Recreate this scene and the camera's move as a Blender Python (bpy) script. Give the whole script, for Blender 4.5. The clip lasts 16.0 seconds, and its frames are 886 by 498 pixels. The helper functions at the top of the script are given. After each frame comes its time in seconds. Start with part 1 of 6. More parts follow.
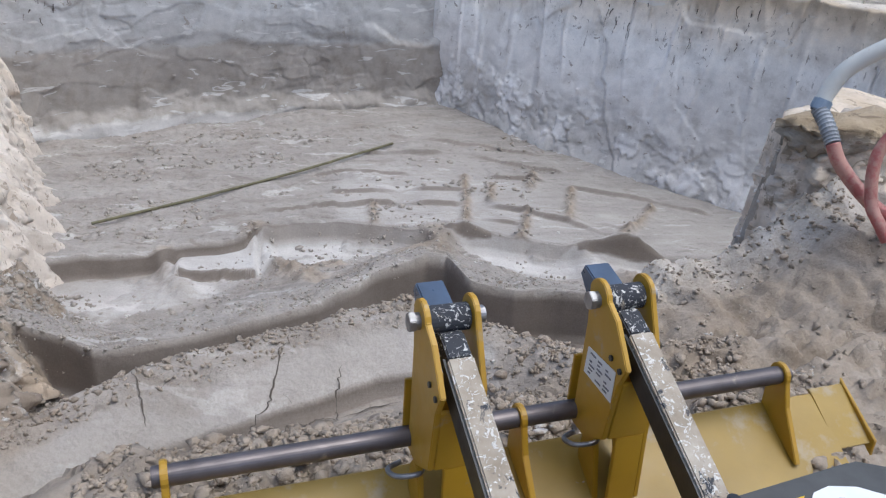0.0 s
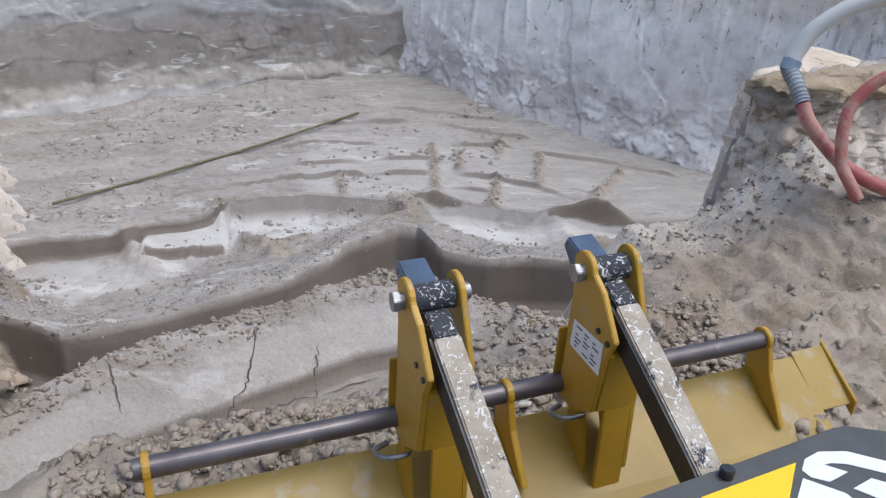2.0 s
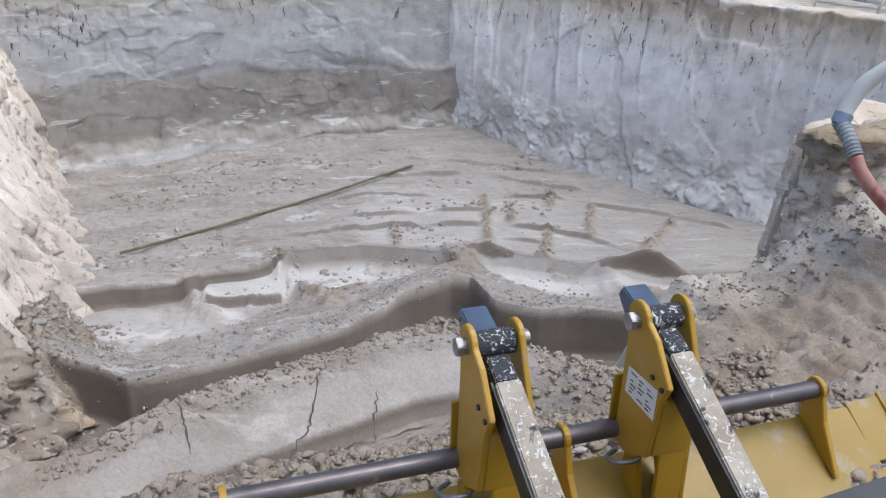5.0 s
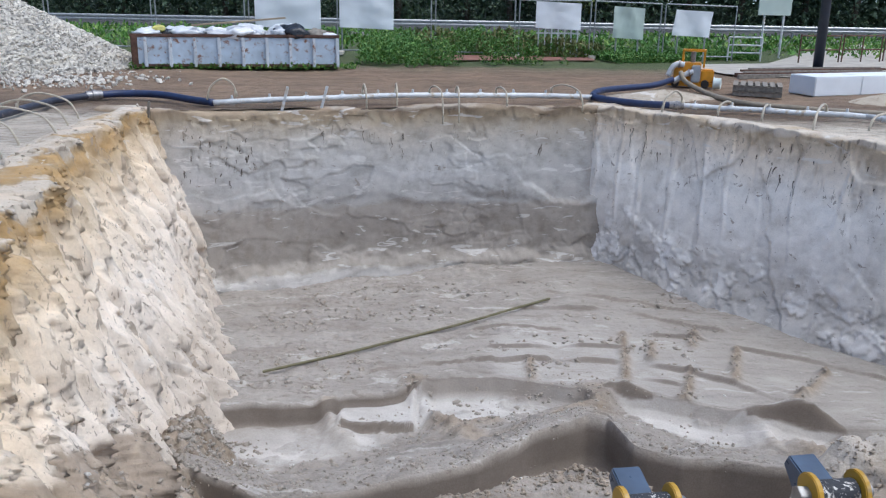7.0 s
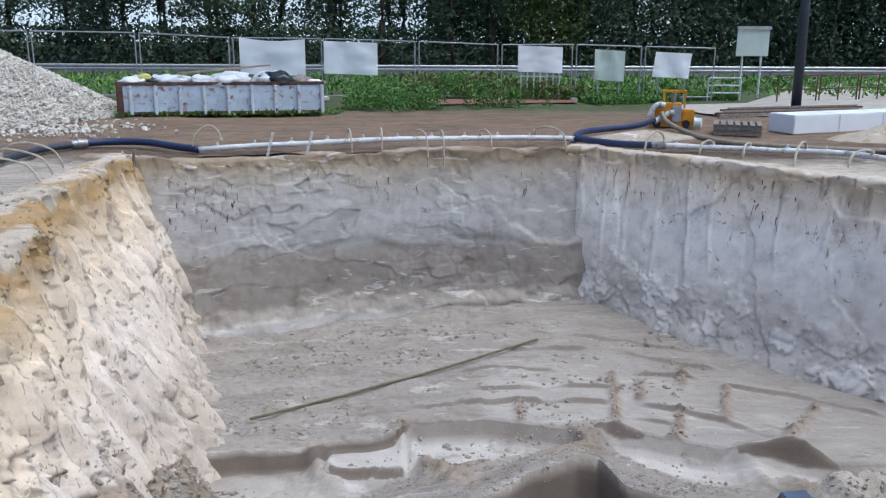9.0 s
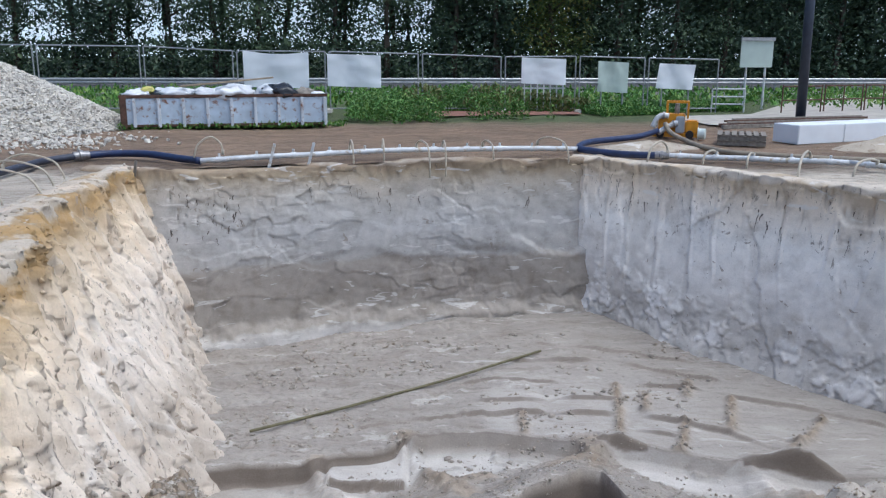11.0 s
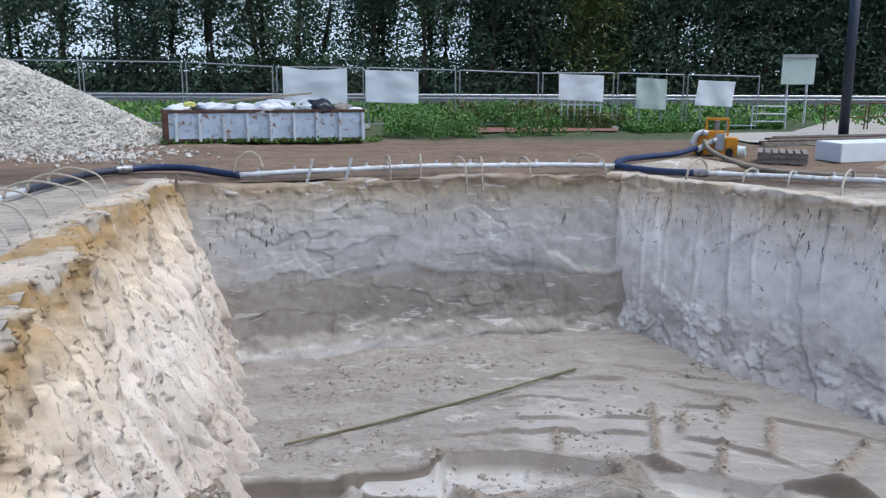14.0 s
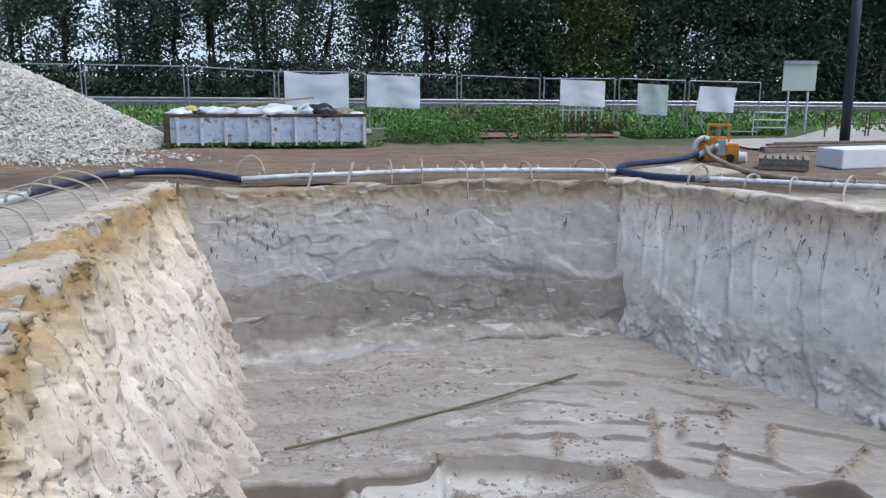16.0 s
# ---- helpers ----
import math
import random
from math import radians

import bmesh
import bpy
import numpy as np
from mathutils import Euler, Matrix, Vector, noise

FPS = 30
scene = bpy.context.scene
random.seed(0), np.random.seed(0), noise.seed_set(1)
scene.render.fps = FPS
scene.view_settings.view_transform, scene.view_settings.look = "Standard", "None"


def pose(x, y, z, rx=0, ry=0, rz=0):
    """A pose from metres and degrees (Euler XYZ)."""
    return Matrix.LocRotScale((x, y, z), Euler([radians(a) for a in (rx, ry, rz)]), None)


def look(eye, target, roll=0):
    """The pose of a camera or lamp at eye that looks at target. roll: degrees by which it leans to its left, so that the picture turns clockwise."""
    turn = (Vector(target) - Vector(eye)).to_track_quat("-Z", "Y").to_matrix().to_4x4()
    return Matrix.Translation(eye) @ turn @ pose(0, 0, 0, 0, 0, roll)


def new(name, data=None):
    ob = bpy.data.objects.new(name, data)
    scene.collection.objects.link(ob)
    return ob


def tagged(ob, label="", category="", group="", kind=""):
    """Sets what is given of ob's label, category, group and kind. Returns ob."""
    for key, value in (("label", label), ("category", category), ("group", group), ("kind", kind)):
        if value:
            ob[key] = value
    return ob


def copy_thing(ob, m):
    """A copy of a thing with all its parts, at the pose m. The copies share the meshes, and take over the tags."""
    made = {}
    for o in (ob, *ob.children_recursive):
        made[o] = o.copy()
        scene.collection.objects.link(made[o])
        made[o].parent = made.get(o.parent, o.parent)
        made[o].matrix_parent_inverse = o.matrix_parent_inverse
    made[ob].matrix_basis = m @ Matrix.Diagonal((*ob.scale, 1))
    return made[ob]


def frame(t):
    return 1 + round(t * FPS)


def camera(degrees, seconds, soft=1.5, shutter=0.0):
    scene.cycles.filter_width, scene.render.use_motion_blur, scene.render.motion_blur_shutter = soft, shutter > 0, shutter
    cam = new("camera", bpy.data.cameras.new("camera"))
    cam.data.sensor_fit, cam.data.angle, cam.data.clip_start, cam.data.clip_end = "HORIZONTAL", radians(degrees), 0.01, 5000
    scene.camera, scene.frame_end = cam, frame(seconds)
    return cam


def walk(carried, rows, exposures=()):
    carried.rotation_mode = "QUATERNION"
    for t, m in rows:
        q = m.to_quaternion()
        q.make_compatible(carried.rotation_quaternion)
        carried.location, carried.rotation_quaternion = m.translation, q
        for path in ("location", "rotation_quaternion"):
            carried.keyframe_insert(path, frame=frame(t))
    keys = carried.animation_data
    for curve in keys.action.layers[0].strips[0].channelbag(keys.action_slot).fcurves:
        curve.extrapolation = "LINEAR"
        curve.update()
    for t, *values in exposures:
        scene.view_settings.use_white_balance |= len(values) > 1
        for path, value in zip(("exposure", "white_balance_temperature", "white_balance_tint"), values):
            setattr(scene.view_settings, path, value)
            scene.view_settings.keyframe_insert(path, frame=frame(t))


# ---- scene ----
cam = camera(55.4, 16.0, soft=1.25)
# seconds, place, yaw, pitch, roll
PATH = [(0, 0.305, 0.118, 2.232, -11.99, -26.7, 4.07),
        (0.5, 0.339, 0.095, 2.237, -16.28, -25.93, 6.89),
        (1, 0.356, 0.094, 2.255, -19.04, -24.97, 6.41),
        (1.5, 0.311, 0.161, 2.245, -16.15, -26.32, 3.25),
        (2, 0.267, 0.212, 2.224, -14.66, -28.77, 3.55),
        (2.5, 0.252, 0.207, 2.225, -13.05, -28.55, 3.48),
        (3, 0.244, 0.182, 2.222, -12.75, -28.33, 4.59),
        (5.3, 0.171, 0.052, 2.319, -9.6, -24.06, 0.82),
        (5.5, 0.161, 0.068, 2.327, -8.09, -22.81, 0.71),
        (6, 0.125, 0.087, 2.349, -5.53, -19.56, 1.41),
        (6.5, 0.102, 0.089, 2.36, -1.63, -17.76, 0.14),
        (7, 0.097, 0.094, 2.385, -0.9, -17.14, 1.08),
        (7.5, 0.109, 0.094, 2.397, -1.42, -15.94, 0.57),
        (8, 0.117, 0.092, 2.392, -1.61, -14.99, 0.31),
        (8.5, 0.108, 0.076, 2.391, -1.8, -14.8, 0.59),
        (8.7, 0.104, 0.082, 2.386, -1.76, -14.51, 0.32),
        (10.8, 0.165, 0.146, 2.319, -1.84, -13.65, 0.37),
        (11, 0.179, 0.164, 2.308, -1.36, -13.32, 0.09),
        (11.5, 0.183, 0.165, 2.307, -2.81, -12.89, 0.01),
        (12, 0.189, 0.169, 2.313, -2.52, -13.91, -0.02),
        (12.5, 0.201, 0.178, 2.322, -2.2, -14.38, -0.22),
        (13, 0.177, 0.17, 2.31, -0.9, -12.74, -0.22),
        (13.5, 0.165, 0.167, 2.306, 0.74, -12.37, 0.3),
        (14, 0.162, 0.171, 2.318, 1.07, -12.29, 0.19),
        (14.5, 0.165, 0.172, 2.311, 0.14, -12.34, 0.49),
        (15, 0.164, 0.177, 2.311, 0.57, -12.42, 0.4),
        (15.5, 0.162, 0.174, 2.308, 0.61, -12.34, 0.39),
        (16, 0.156, 0.172, 2.312, 1.12, -11.95, 0.39)]
walk(cam, [(t, pose(x, y, z, 90 + p, 0, w) @ pose(0, 0, 0, 0, 0, r)) for t, x, y, z, w, p, r in PATH],
     [(0.0, -0.88, 5400, 4), (1.0, -0.70, 5400, 4), (2.0, -0.84, 5400, 4), (3.0, -0.85, 5400, 4), (5.5, -0.78, 5430, 3.5), (6.5, -0.76, 5430, 3.5), (7.0, -0.90, 5410, 3.4), (7.5, -0.95, 5400, 3.3), (11.0, -0.95, 5350, 3.0), (16.0, -0.94, 5350, 3.0)])

# ---- sky and sun ----
SUN = Vector((0.30, -0.16, 0.90)).normalized()
world = bpy.data.worlds.new("sky")
scene.world = world
world.use_nodes = True
wn = world.node_tree
sky = wn.nodes.new("ShaderNodeTexSky")
sky.sky_type, sky.sun_disc = "NISHITA", False
sky.sun_elevation = math.asin(SUN.z)
sky.sun_rotation = math.atan2(SUN.x, SUN.y)
sky.air_density, sky.dust_density, sky.ozone_density = 0.8, 6.0, 0.8
wn.nodes["Background"].inputs[1].default_value = 0.37
wn.links.new(sky.outputs[0], wn.nodes["Background"].inputs[0])
sun_data = bpy.data.lights.new("sun", "SUN")
sun_data.energy, sun_data.angle, sun_data.color = 0.75, radians(30), (1.0, 0.95, 0.88)
sun = new("sun", sun_data)
sun.matrix_world = look(SUN * 50, (0, 0, 0))

# ---- materials ----
def material(name):
    m = bpy.data.materials.new(name)
    m.use_nodes = True
    t = m.node_tree
    return m, t, t.nodes["Principled BSDF"]


def node(t, kind, **values):
    n = t.nodes.new(kind)
    for k, v in values.items():
        n.inputs[k.replace("_", " ")].default_value = v
    return n


def ramp(t, stops, fac):
    r = t.nodes.new("ShaderNodeValToRGB")
    e = r.color_ramp.elements
    while len(e) > 1:
        e.remove(e[-1])
    for n, (at, c) in enumerate(stops):
        x = e[0] if n == 0 else e.new(at)
        x.position, x.color = at, (*c, 1) if len(c) == 3 else c
    t.links.new(fac, r.inputs[0])
    return r.outputs[0]


def mixed(t, fac, a, b, mode="MIX"):
    m = t.nodes.new("ShaderNodeMix")
    m.data_type, m.blend_type = "RGBA", mode
    for socket, v in ((m.inputs[0], fac), (m.inputs[6], a), (m.inputs[7], b)):
        if isinstance(v, (int, float)):
            socket.default_value = v
        elif isinstance(v, tuple):
            socket.default_value = (*v, 1)
        else:
            t.links.new(v, socket)
    return m.outputs[2]


def noise_tex(t, scale, detail=4.0, rough=0.55, stretch=None, distort=0.0, coords="Object"):
    c = t.nodes.new("ShaderNodeTexCoord").outputs[coords]
    if stretch:
        mp = t.nodes.new("ShaderNodeMapping")
        mp.inputs["Scale"].default_value = stretch
        t.links.new(c, mp.inputs[0])
        c = mp.outputs[0]
    n = node(t, "ShaderNodeTexNoise", Scale=scale, Detail=detail, Roughness=rough, Distortion=distort)
    t.links.new(c, n.inputs["Vector"])
    return n.outputs[0]


def bumped(t, b, height, strength, distance):
    n = node(t, "ShaderNodeBump", Strength=strength, Distance=distance)
    t.links.new(height, n.inputs["Height"])
    t.links.new(n.outputs[0], b.inputs["Normal"])


def plain(name, colour, rough=0.6, metal=0.0, vary=0.12, scale=6.0, bump=0.002, dirt=None, dirt_at=0.62):
    """A painted, plastic or metal surface with blotches, fine grain and some dirt."""
    m, t, b = material(name)
    dark = tuple(c * (1 - vary * 2) for c in colour)
    col = ramp(t, [(0.3, dark), (0.65, colour)], noise_tex(t, scale, 6))
    if dirt:
        mask = ramp(t, [(dirt_at, (0, 0, 0)), (dirt_at + 0.1, (1, 1, 1))], noise_tex(t, scale * 1.7, 8, 0.65))
        col = mixed(t, mask, col, dirt)
    t.links.new(col, b.inputs["Base Color"])
    t.links.new(ramp(t, [(0.3, (rough * 0.8,) * 3), (0.7, (min(1, rough * 1.2),) * 3)], noise_tex(t, scale * 2.3)), b.inputs["Roughness"])
    b.inputs["Metallic"].default_value = metal
    bumped(t, b, noise_tex(t, scale * 9, 3), 0.5, bump)
    return m


def sand(name, strata, low, high, dark=(0.16, 0.12, 0.085), dark_at=0.66, grain=0.012, coarse=0.05, rough=0.95, wobble=0.5, stretch=(1, 1, 1), dark_scale=5.0, tint=None, white=0.55, dash_at=0.645, dash_stretch=(0.7, 0.7, 1.5), dash_from=None):
    """Bedded sand: colours by height between low and high, with blotches, dark lumps, dashes for roots and painted
    shade of lumps, and grain.
    """
    m, t, b = material(name)
    geo = t.nodes.new("ShaderNodeNewGeometry")
    sep = t.nodes.new("ShaderNodeSeparateXYZ")
    t.links.new(geo.outputs["Position"], sep.inputs[0])
    big = noise_tex(t, 0.9, 6, 0.6, stretch)
    wob = t.nodes.new("ShaderNodeMath")
    wob.operation = "MULTIPLY_ADD"
    wob.inputs[1].default_value, wob.inputs[2].default_value = wobble * 2, -wobble
    t.links.new(big, wob.inputs[0])
    add = t.nodes.new("ShaderNodeMath")
    t.links.new(sep.outputs[2], add.inputs[0])
    t.links.new(wob.outputs[0], add.inputs[1])
    mr = node(t, "ShaderNodeMapRange")
    mr.inputs["From Min"].default_value, mr.inputs["From Max"].default_value = low, high
    t.links.new(add.outputs[0], mr.inputs[0])
    col = ramp(t, strata, mr.outputs[0])
    facet = t.nodes.new("ShaderNodeAttribute")
    facet.attribute_name = "bed"
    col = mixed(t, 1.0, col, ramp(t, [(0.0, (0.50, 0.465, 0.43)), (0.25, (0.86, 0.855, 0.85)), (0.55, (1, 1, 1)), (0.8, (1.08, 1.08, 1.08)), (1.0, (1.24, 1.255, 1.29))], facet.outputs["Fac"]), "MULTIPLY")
    blotch = ramp(t, [(0.34, (0.80, 0.785, 0.765)), (0.5, (1, 1, 1)), (0.7, (1.12, 1.11, 1.10))], noise_tex(t, 2.6, 7, 0.62, stretch))
    col = mixed(t, 1.0, col, blotch, "MULTIPLY")
    fine = ramp(t, [(0.3, (0.82, 0.81, 0.80)), (0.6, (1.05, 1.05, 1.05))], noise_tex(t, 38, 5, 0.7))
    col = mixed(t, 0.45, col, fine, "MULTIPLY")
    if tint:
        mask = ramp(t, [(0.53, (0, 0, 0)), (0.68, (0.7,) * 3)], noise_tex(t, 0.9, 6, 0.62, None, 0.5))
        col = mixed(t, mask, col, tint)
    mask = ramp(t, [(dark_at - 0.04, (0, 0, 0)), (dark_at - 0.01, (0.75,) * 3)], noise_tex(t, dark_scale, 6, 0.58, stretch, 1.0))
    col = mixed(t, mask, col, dark)
    # dark dashes: painted shade of small lumps, and roots on the upper faces
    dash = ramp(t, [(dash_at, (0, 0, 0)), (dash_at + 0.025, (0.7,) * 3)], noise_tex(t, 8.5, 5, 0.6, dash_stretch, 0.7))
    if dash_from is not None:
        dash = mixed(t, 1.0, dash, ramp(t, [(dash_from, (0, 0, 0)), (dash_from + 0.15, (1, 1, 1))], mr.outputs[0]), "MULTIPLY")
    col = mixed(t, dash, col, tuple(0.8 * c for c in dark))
    pale = ramp(t, [(0.62, (0, 0, 0)), (0.65, (white,) * 3)], noise_tex(t, dark_scale * 0.55, 6, 0.56, (stretch[0] * 0.6, stretch[1] * 0.6, stretch[2] * 1.8), 0.8))
    col = mixed(t, pale, col, (0.70, 0.675, 0.635))
    t.links.new(col, b.inputs["Base Color"])
    b.inputs["Roughness"].default_value = rough
    b.inputs["Specular IOR Level"].default_value = 0.25
    n1 = node(t, "ShaderNodeBump", Strength=0.65, Distance=coarse)
    t.links.new(noise_tex(t, 5, 7, 0.56, stretch, 0.5), n1.inputs["Height"])
    n2 = node(t, "ShaderNodeBump", Strength=0.7, Distance=grain)
    t.links.new(noise_tex(t, 55, 4, 0.7), n2.inputs["Height"])
    t.links.new(n1.outputs[0], n2.inputs["Normal"])
    t.links.new(n2.outputs[0], b.inputs["Normal"])
    return m


WALL_STRATA = [(0.0, (0.58, 0.555, 0.525)), (0.075, (0.55, 0.52, 0.48)), (0.10, (0.34, 0.305, 0.265)), (0.36, (0.335, 0.30, 0.262)), (0.43, (0.375, 0.34, 0.30)), (0.46, (0.46, 0.44, 0.415)), (0.64, (0.525, 0.51, 0.49)), (0.78, (0.52, 0.49, 0.445)), (0.87, (0.50, 0.445, 0.37)), (0.94, (0.42, 0.34, 0.235)), (0.985, (0.29, 0.22, 0.15)), (1.0, (0.40, 0.34, 0.27))]
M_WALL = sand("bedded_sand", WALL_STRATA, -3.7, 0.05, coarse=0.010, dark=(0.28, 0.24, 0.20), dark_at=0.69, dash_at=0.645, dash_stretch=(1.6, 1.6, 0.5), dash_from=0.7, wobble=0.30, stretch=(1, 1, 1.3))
EAST_STRATA = [(0.0, (0.56, 0.53, 0.495)), (0.22, (0.58, 0.55, 0.51)), (0.45, (0.75, 0.72, 0.685)), (0.68, (0.80, 0.77, 0.725)), (0.80, (0.77, 0.70, 0.61)), (0.90, (0.66, 0.56, 0.435)), (0.975, (0.50, 0.40, 0.28)), (1.0, (0.60, 0.53, 0.44))]
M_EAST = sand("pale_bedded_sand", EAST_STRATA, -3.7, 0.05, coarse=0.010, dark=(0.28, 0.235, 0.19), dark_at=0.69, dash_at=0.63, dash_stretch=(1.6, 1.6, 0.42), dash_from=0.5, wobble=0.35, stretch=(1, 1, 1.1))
WEST_STRATA = [(0.0, (0.60, 0.525, 0.44)), (0.5, (0.78, 0.685, 0.575)), (0.76, (0.74, 0.615, 0.46)), (0.86, (0.52, 0.40, 0.255)), (0.94, (0.44, 0.29, 0.13)), (0.975, (0.40, 0.29, 0.16)), (1.0, (0.54, 0.47, 0.38))]
M_WEST = sand("sunlit_cream_sand", WEST_STRATA, -3.4, 0.05, dark=(0.33, 0.265, 0.20), dark_at=0.66, wobble=0.75, coarse=0.06, stretch=(1, 1, 0.5), dark_scale=4.2, white=0.25, tint=(0.68, 0.55, 0.41), dash_at=0.615, dash_stretch=(2.2, 2.2, 0.6))
M_BANK = sand("cream_bank_sand", [(0.0, (0.60, 0.52, 0.43)), (0.5, (0.73, 0.635, 0.525)), (0.85, (0.66, 0.55, 0.42)), (1.0, (0.55, 0.44, 0.31))], -1.6, 0.3, dark=(0.33, 0.265, 0.19), dark_at=0.63, wobble=0.3, coarse=0.05, stretch=(1, 1, 0.7), dark_scale=5.5, white=0.4, tint=(0.50, 0.39, 0.26), dash_at=0.63)


def floor_material():
    """Pit floor: dry sand, cut faces darkened for damp and shade, smooth scraped bands and the loose bank, by what the
    digger left where.
    """
    m, t, b = material("pit_floor_sand")

    def attr(key):
        n = t.nodes.new("ShaderNodeAttribute")
        n.attribute_name = key
        return n.outputs["Fac"]
    moist_shade, scraped, loose = attr("moisture_shade"), attr("scraped"), attr("loose")
    streak = noise_tex(t, 1.5, 7, 0.62, (0.55, 1.5, 1), 0.5)
    dry = ramp(t, [(0.28, (0.23, 0.202, 0.175)), (0.42, (0.30, 0.267, 0.233)), (0.62, (0.36, 0.325, 0.286)), (0.8, (0.43, 0.395, 0.352))], streak)
    lump = ramp(t, [(0.60, (0, 0, 0)), (0.625, (0.8,) * 3)], noise_tex(t, 2.6, 8, 0.62, (0.5, 1.6, 1), 1.0))
    dry = mixed(t, lump, dry, (0.265, 0.23, 0.195))
    # dashes paint the shade beside small lumps into the floor's colour
    dash = ramp(t, [(0.605, (0, 0, 0)), (0.63, (0.75,) * 3)], noise_tex(t, 6.5, 5, 0.6, (0.5, 1.7, 1), 0.7))
    dry = mixed(t, dash, dry, (0.22, 0.19, 0.16))
    bank = ramp(t, [(0.28, (0.20, 0.155, 0.108)), (0.45, (0.295, 0.238, 0.178)), (0.58, (0.35, 0.29, 0.226)), (0.75, (0.45, 0.39, 0.318))], noise_tex(t, 1.8, 8, 0.66, (1, 1, 0.7), 0.6))
    pale = ramp(t, [(0.60, (0, 0, 0)), (0.64, (0.5,) * 3)], noise_tex(t, 2.2, 7, 0.6, (0.45, 1.7, 1), 0.8))
    dry = mixed(t, pale, dry, (0.57, 0.535, 0.49))
    clod = ramp(t, [(0.60, (0, 0, 0)), (0.63, (0.7,) * 3)], noise_tex(t, 4.0, 8, 0.62, None, 1.0))
    bank = mixed(t, clod, bank, (0.17, 0.135, 0.10))
    col = mixed(t, loose, dry, bank)
    cream = ramp(t, [(0.30, (0.30, 0.25, 0.19)), (0.43, (0.45, 0.395, 0.325)), (0.58, (0.53, 0.475, 0.405)), (0.75, (0.62, 0.57, 0.50))], noise_tex(t, 2.4, 8, 0.66, (1, 1, 0.8), 0.6))
    col = mixed(t, attr("cream"), col, cream)
    col = mixed(t, scraped, col, ramp(t, [(0.3, (0.42, 0.385, 0.345)), (0.6, (0.60, 0.565, 0.52))], noise_tex(t, 1.1, 5)))
    # dark colour of the cut faces: damp sand and painted shade together
    col = mixed(t, moist_shade, col, ramp(t, [(0.3, (0.175, 0.146, 0.119)), (0.65, (0.24, 0.203, 0.168))], noise_tex(t, 1.1, 6, 0.6, (0.6, 1, 1.5))))
    fine = ramp(t, [(0.3, (0.80, 0.79, 0.78)), (0.62, (1.06,) * 3)], noise_tex(t, 42, 5, 0.7))
    col = mixed(t, 0.75, col, fine, "MULTIPLY")
    t.links.new(col, b.inputs["Base Color"])
    t.links.new(mixed(t, scraped, (0.92,) * 3, (0.42,) * 3), b.inputs["Roughness"])
    b.inputs["Specular IOR Level"].default_value = 0.25
    calm = t.nodes.new("ShaderNodeMath")
    calm.operation = "MAXIMUM"
    t.links.new(moist_shade, calm.inputs[0]), t.links.new(scraped, calm.inputs[1])
    amount = node(t, "ShaderNodeMapRange")
    amount.inputs["To Min"].default_value, amount.inputs["To Max"].default_value = 0.9, 0.15
    t.links.new(calm.outputs[0], amount.inputs[0])
    n1 = node(t, "ShaderNodeBump", Distance=0.05)
    t.links.new(amount.outputs[0], n1.inputs["Strength"])
    t.links.new(noise_tex(t, 6, 7, 0.58), n1.inputs["Height"])
    n2 = node(t, "ShaderNodeBump", Strength=0.5, Distance=0.01)
    t.links.new(noise_tex(t, 55, 4, 0.7), n2.inputs["Height"])
    t.links.new(n1.outputs[0], n2.inputs["Normal"])
    t.links.new(n2.outputs[0], b.inputs["Normal"])
    return m


M_FLOOR = floor_material()
M_CRUST = sand("brown_sand_crust", [(0.0, (0.36, 0.30, 0.225)), (0.4, (0.47, 0.41, 0.33)), (0.55, (0.37, 0.285, 0.18)), (0.75, (0.44, 0.355, 0.25)), (1.0, (0.40, 0.315, 0.21))], -0.4, 0.4, dark=(0.20, 0.15, 0.10), dark_at=0.62, wobble=0.04, coarse=0.09, stretch=(0.8, 0.8, 2.2), white=0.15)
M_CLOD = sand("sand_clods", [(0.0, (0.36, 0.32, 0.275)), (0.55, (0.40, 0.355, 0.30)), (0.78, (0.345, 0.282, 0.215)), (0.92, (0.36, 0.295, 0.225)), (1.0, (0.44, 0.38, 0.30))], -4.2, 0.1, dark_at=0.62, dark=(0.27, 0.21, 0.15), coarse=0.035)


